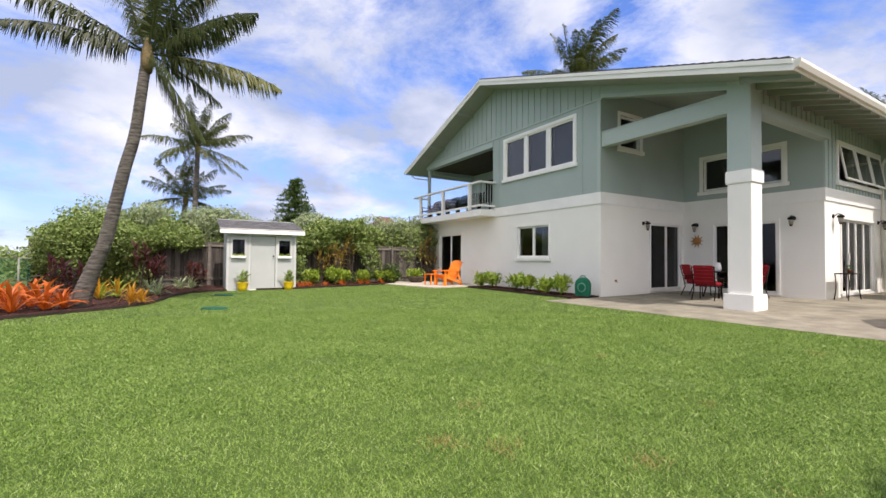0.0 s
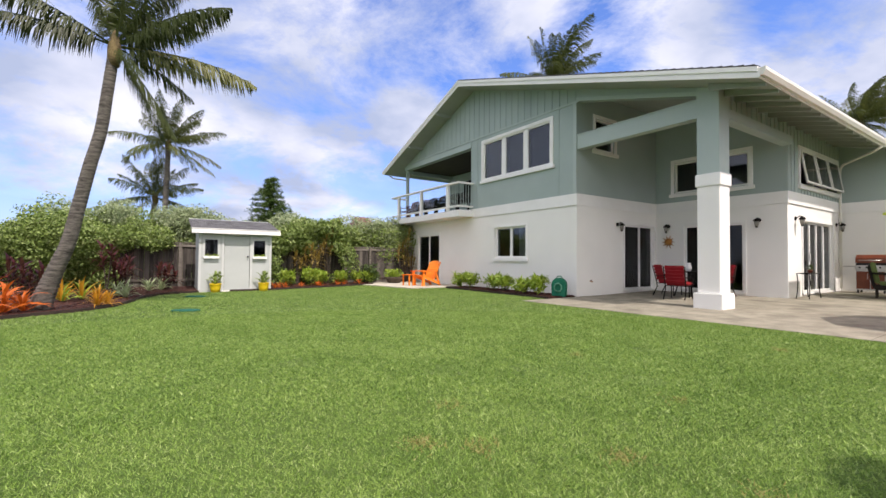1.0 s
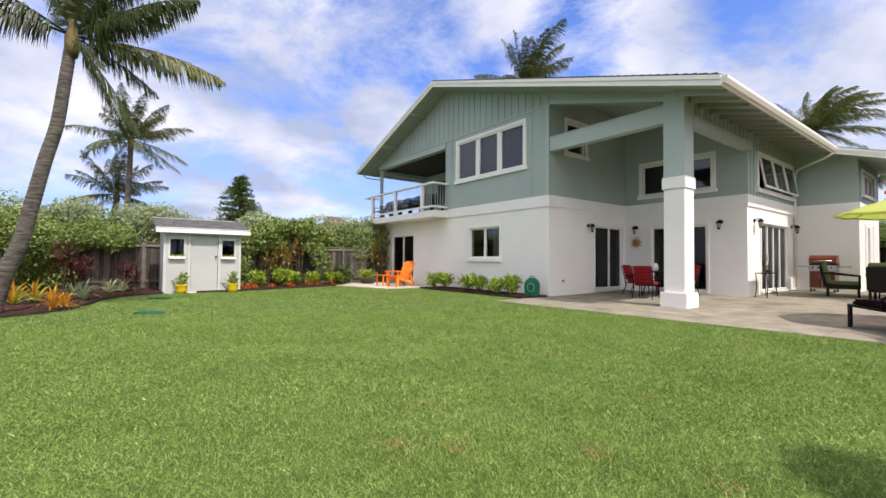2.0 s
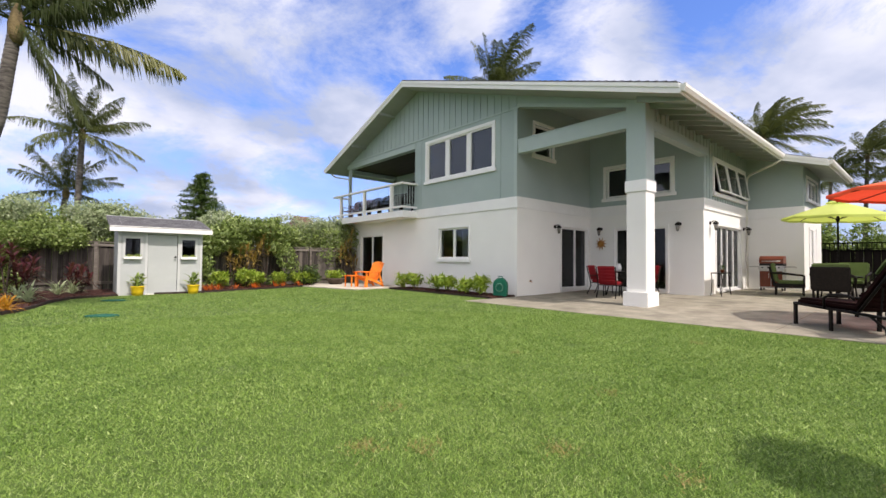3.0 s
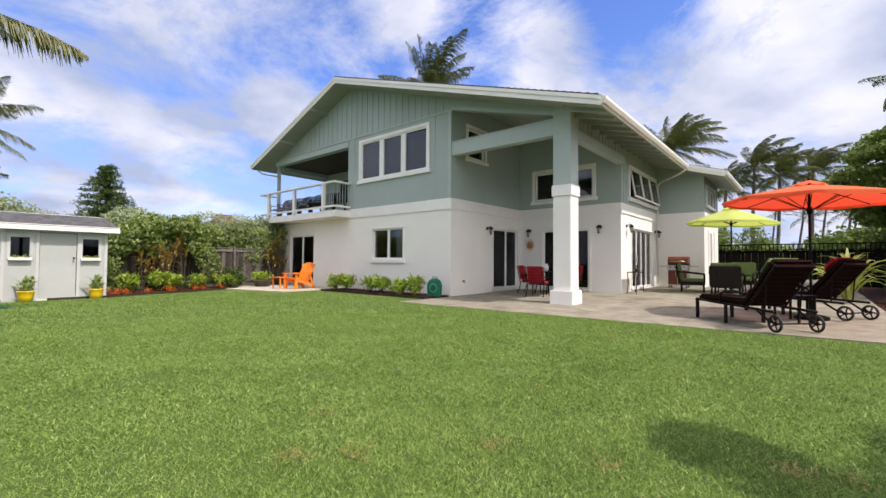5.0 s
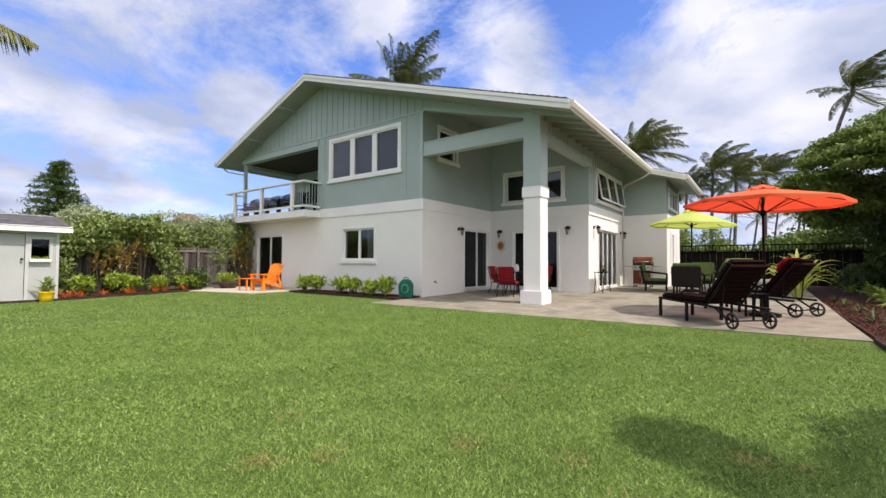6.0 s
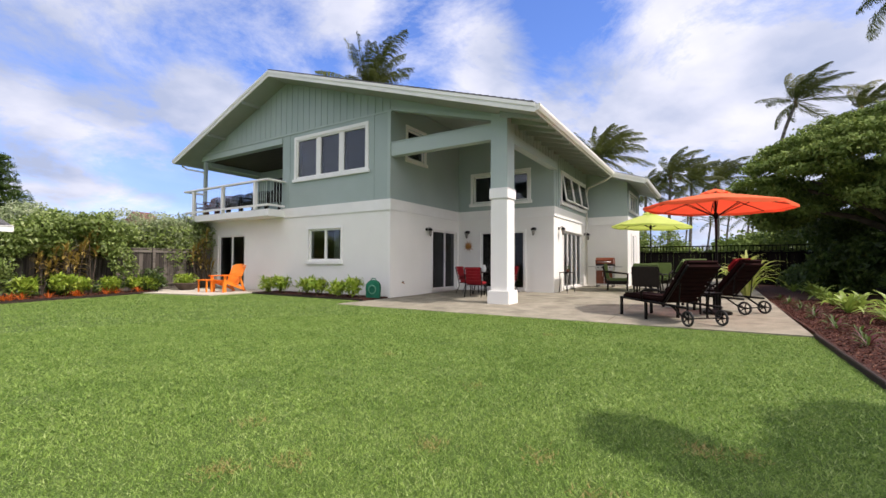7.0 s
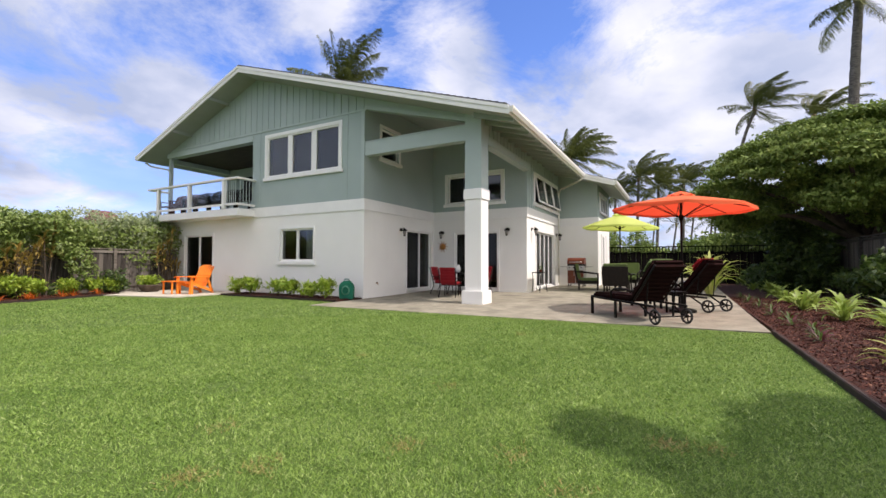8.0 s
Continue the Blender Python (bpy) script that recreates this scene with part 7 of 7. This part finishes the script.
# chain-link fence at the open end of the hedge
def wire_fence(x0, y0, x1, y1, h):
    L = math.hypot(x1 - x0, y1 - y0)
    ob = thing("wire_fence", "green chain-link fence on thin steel posts", "fence", (x0, y0, 0), math.degrees(math.atan2(y1 - y0, x1 - x0)))
    for k in range(int(L / 2.2) + 1):
        p = part("post", tube(bmesh.new(), [(k * 2.2, 0, 0), (k * 2.2, 0, h)], 0.022, 8), "grey_post", ob, smooth=True)
        for s in (-1, 1):
            part("arm", tube(bmesh.new(), [(k * 2.2, 0, h - 0.02), (k * 2.2 + 0.22 * s, 0.1 * s, h + 0.16)], 0.012, 6), "grey_post", p)
    part("top_rail", tube(bmesh.new(), [(0, 0, h), (L, 0, h)], 0.012, 6), "grey_post", ob)
    b = bmesh.new()
    n = int((L + h) / 0.11)
    for k in range(n):
        for d in (1, -1):
            a = k * 0.11 - (h if d > 0 else 0)
            xa, za, xb, zb = a, 0.02, a + h * d if d > 0 else a - h, h
            lo, hi = (xa, za), (xb, zb)
            ta, tb = 0.0, 1.0
            for s in (0.0, L):
                if lo[0] != hi[0]:
                    u = (s - lo[0]) / (hi[0] - lo[0])
                    if 0 < u < 1:
                        inside_first = 0 <= lo[0] <= L
                        ta, tb = (ta, min(tb, u)) if inside_first else (max(ta, u), tb)
            if not (0 <= lo[0] + (hi[0] - lo[0]) * (ta + tb) / 2 <= L):
                continue
            P = [(lo[0] + (hi[0] - lo[0]) * t, 0, lo[1] + (hi[1] - lo[1]) * t) for t in (ta, tb)]
            tube(b, P, 0.004, 3, False)
    part("mesh_wire", b, "green_plastic", ob)


wire_fence(-7.78, 13.1, -3.38, 14.5, 0.98)
# ---------------------------------------------------------------- grass blades over the lawn
def grass(name, n, inside, size, label, seed):
    r = np.random.default_rng(seed)
    reach = inside
    # thick where the lawn is nearest, thinning out evenly with distance
    rad = np.sqrt(size[4] ** 2 + (reach ** 2 - size[4] ** 2) * r.random(n)) if size[4] else reach * r.random(n) ** size[2]
    ang = r.uniform(*size[3], n)
    p = np.stack([rad * np.cos(ang + 0.785), rad * np.sin(ang + 0.785)], 1)
    ok = ~((p[:, 0] > 8.15 - 0.026 * (p[:, 1] + 1.2)) & (p[:, 1] < 8.35)) & ~((p[:, 0] > 8.95)) & (p[:, 1] > -1.18)
    edge = np.array(EDGE_W)
    lim = np.interp(p[:, 1], edge[:, 1], edge[:, 0], left=-14, right=1)
    ok &= p[:, 0] > lim + 0.03
    nx, ny = np.array([q[0] for q in BED_N[:5]]), np.array([q[1] for q in BED_N[:5]])
    ok &= p[:, 1] < np.interp(p[:, 0], np.concatenate([[1.0], nx]), np.concatenate([[14.9], ny])) - 0.03
    ok &= ~((p[:, 0] > 6.8 + 0.0) & (p[:, 1] > 13.5) & (p[:, 0] > 7.62 - 0.26 * (p[:, 1] - 13.55)))
    # thin worn spots
    for wx, wy, wr in ((2.3, 3.4, 0.22), (3.0, 3.1, 0.15), (3.6, 2.2, 0.18), (1.2, 4.4, 0.2), (4.8, 3.0, 0.16)):
        d = np.hypot(p[:, 0] - wx, p[:, 1] - wy)
        ok &= (d > wr) | (r.random(n) > 0.55)
    p = p[ok]
    n = len(p)
    # blades curl over, each its own way: a stem piece and a bent tip
    a, b = r.uniform(0, 2 * np.pi, n), r.uniform(0, 2 * np.pi, n)
    patch = 0.9 + 0.15 * np.sin(p[:, 0] * 1.3 + np.sin(p[:, 1] * 1.1) * 2) * np.sin(p[:, 1] * 1.7 + p[:, 0])
    h = size[0] * r.uniform(0.4, 1.25, n) * patch
    w = size[1] * r.uniform(0.6, 1.25, n)
    lean = r.uniform(0.3, 2.3, n) * h
    side = np.stack([np.cos(a), np.sin(a), 0 * a], 1) * w[:, None] / 2
    base = np.concatenate([p, np.zeros((n, 1))], 1)
    tip = base + np.stack([np.cos(b) * lean, np.sin(b) * lean, h], 1)
    stuff(name, np.stack([base - side, base + side, tip], 1), "grass", label, "grass", "stuff")


grass("grass", 1300000, 9.0, (0.020, 0.0046, 0.76, (-1.25, 1.2), 0), "short green grass blades of the lawn", 1)
grass("grass", 750000, 18.0, (0.024, 0.0120, 0.5, (-1.45, 1.4), 3.2), "short green grass blades of the lawn", 3)
grass("grass", 260000, 7.0, (0.022, 0.0090, 0.62, (1.2, 5.03), 0), "short green grass blades of the lawn", 5)


# dry brown tufts here and there
M["straw"] = leaf_mat("dry_grass", (0.22, 0.17, 0.05), (0.36, 0.29, 0.11), (0.42, 0.36, 0.17), rough=0.8, through_light=0.2)
r = np.random.default_rng(9)
tufts = []
for x, y, n in ((1.28, 2.13, 160), (1.52, 1.91, 110), (2.10, 1.40, 130), (2.29, 0.82, 80), (2.85, 0.08, 150), (2.04, 0.45, 80), (6.25, 2.09, 90), (2.9, -0.15, 80), (3.3, 1.75, 60), (3.9, 3.2, 60), (1.75, 2.6, 60)):
    p = np.array([x, y]) + r.normal(size=(n, 2)) * 0.055
    b = np.concatenate([p, np.full((n, 1), 0.004)], 1)
    a, d = r.uniform(0, 6.28, n), r.uniform(0, 6.28, n)
    side = np.stack([np.cos(a), np.sin(a), 0 * a], 1) * 0.0035
    tufts.append(np.stack([b - side, b + side, b + np.stack([np.cos(d) * 0.03, np.sin(d) * 0.03, r.uniform(0.008, 0.028, n)], 1)], 1))
stuff("dry_grass", np.concatenate(tufts), "straw", "small dry brown tufts in the lawn", "grass", "stuff")
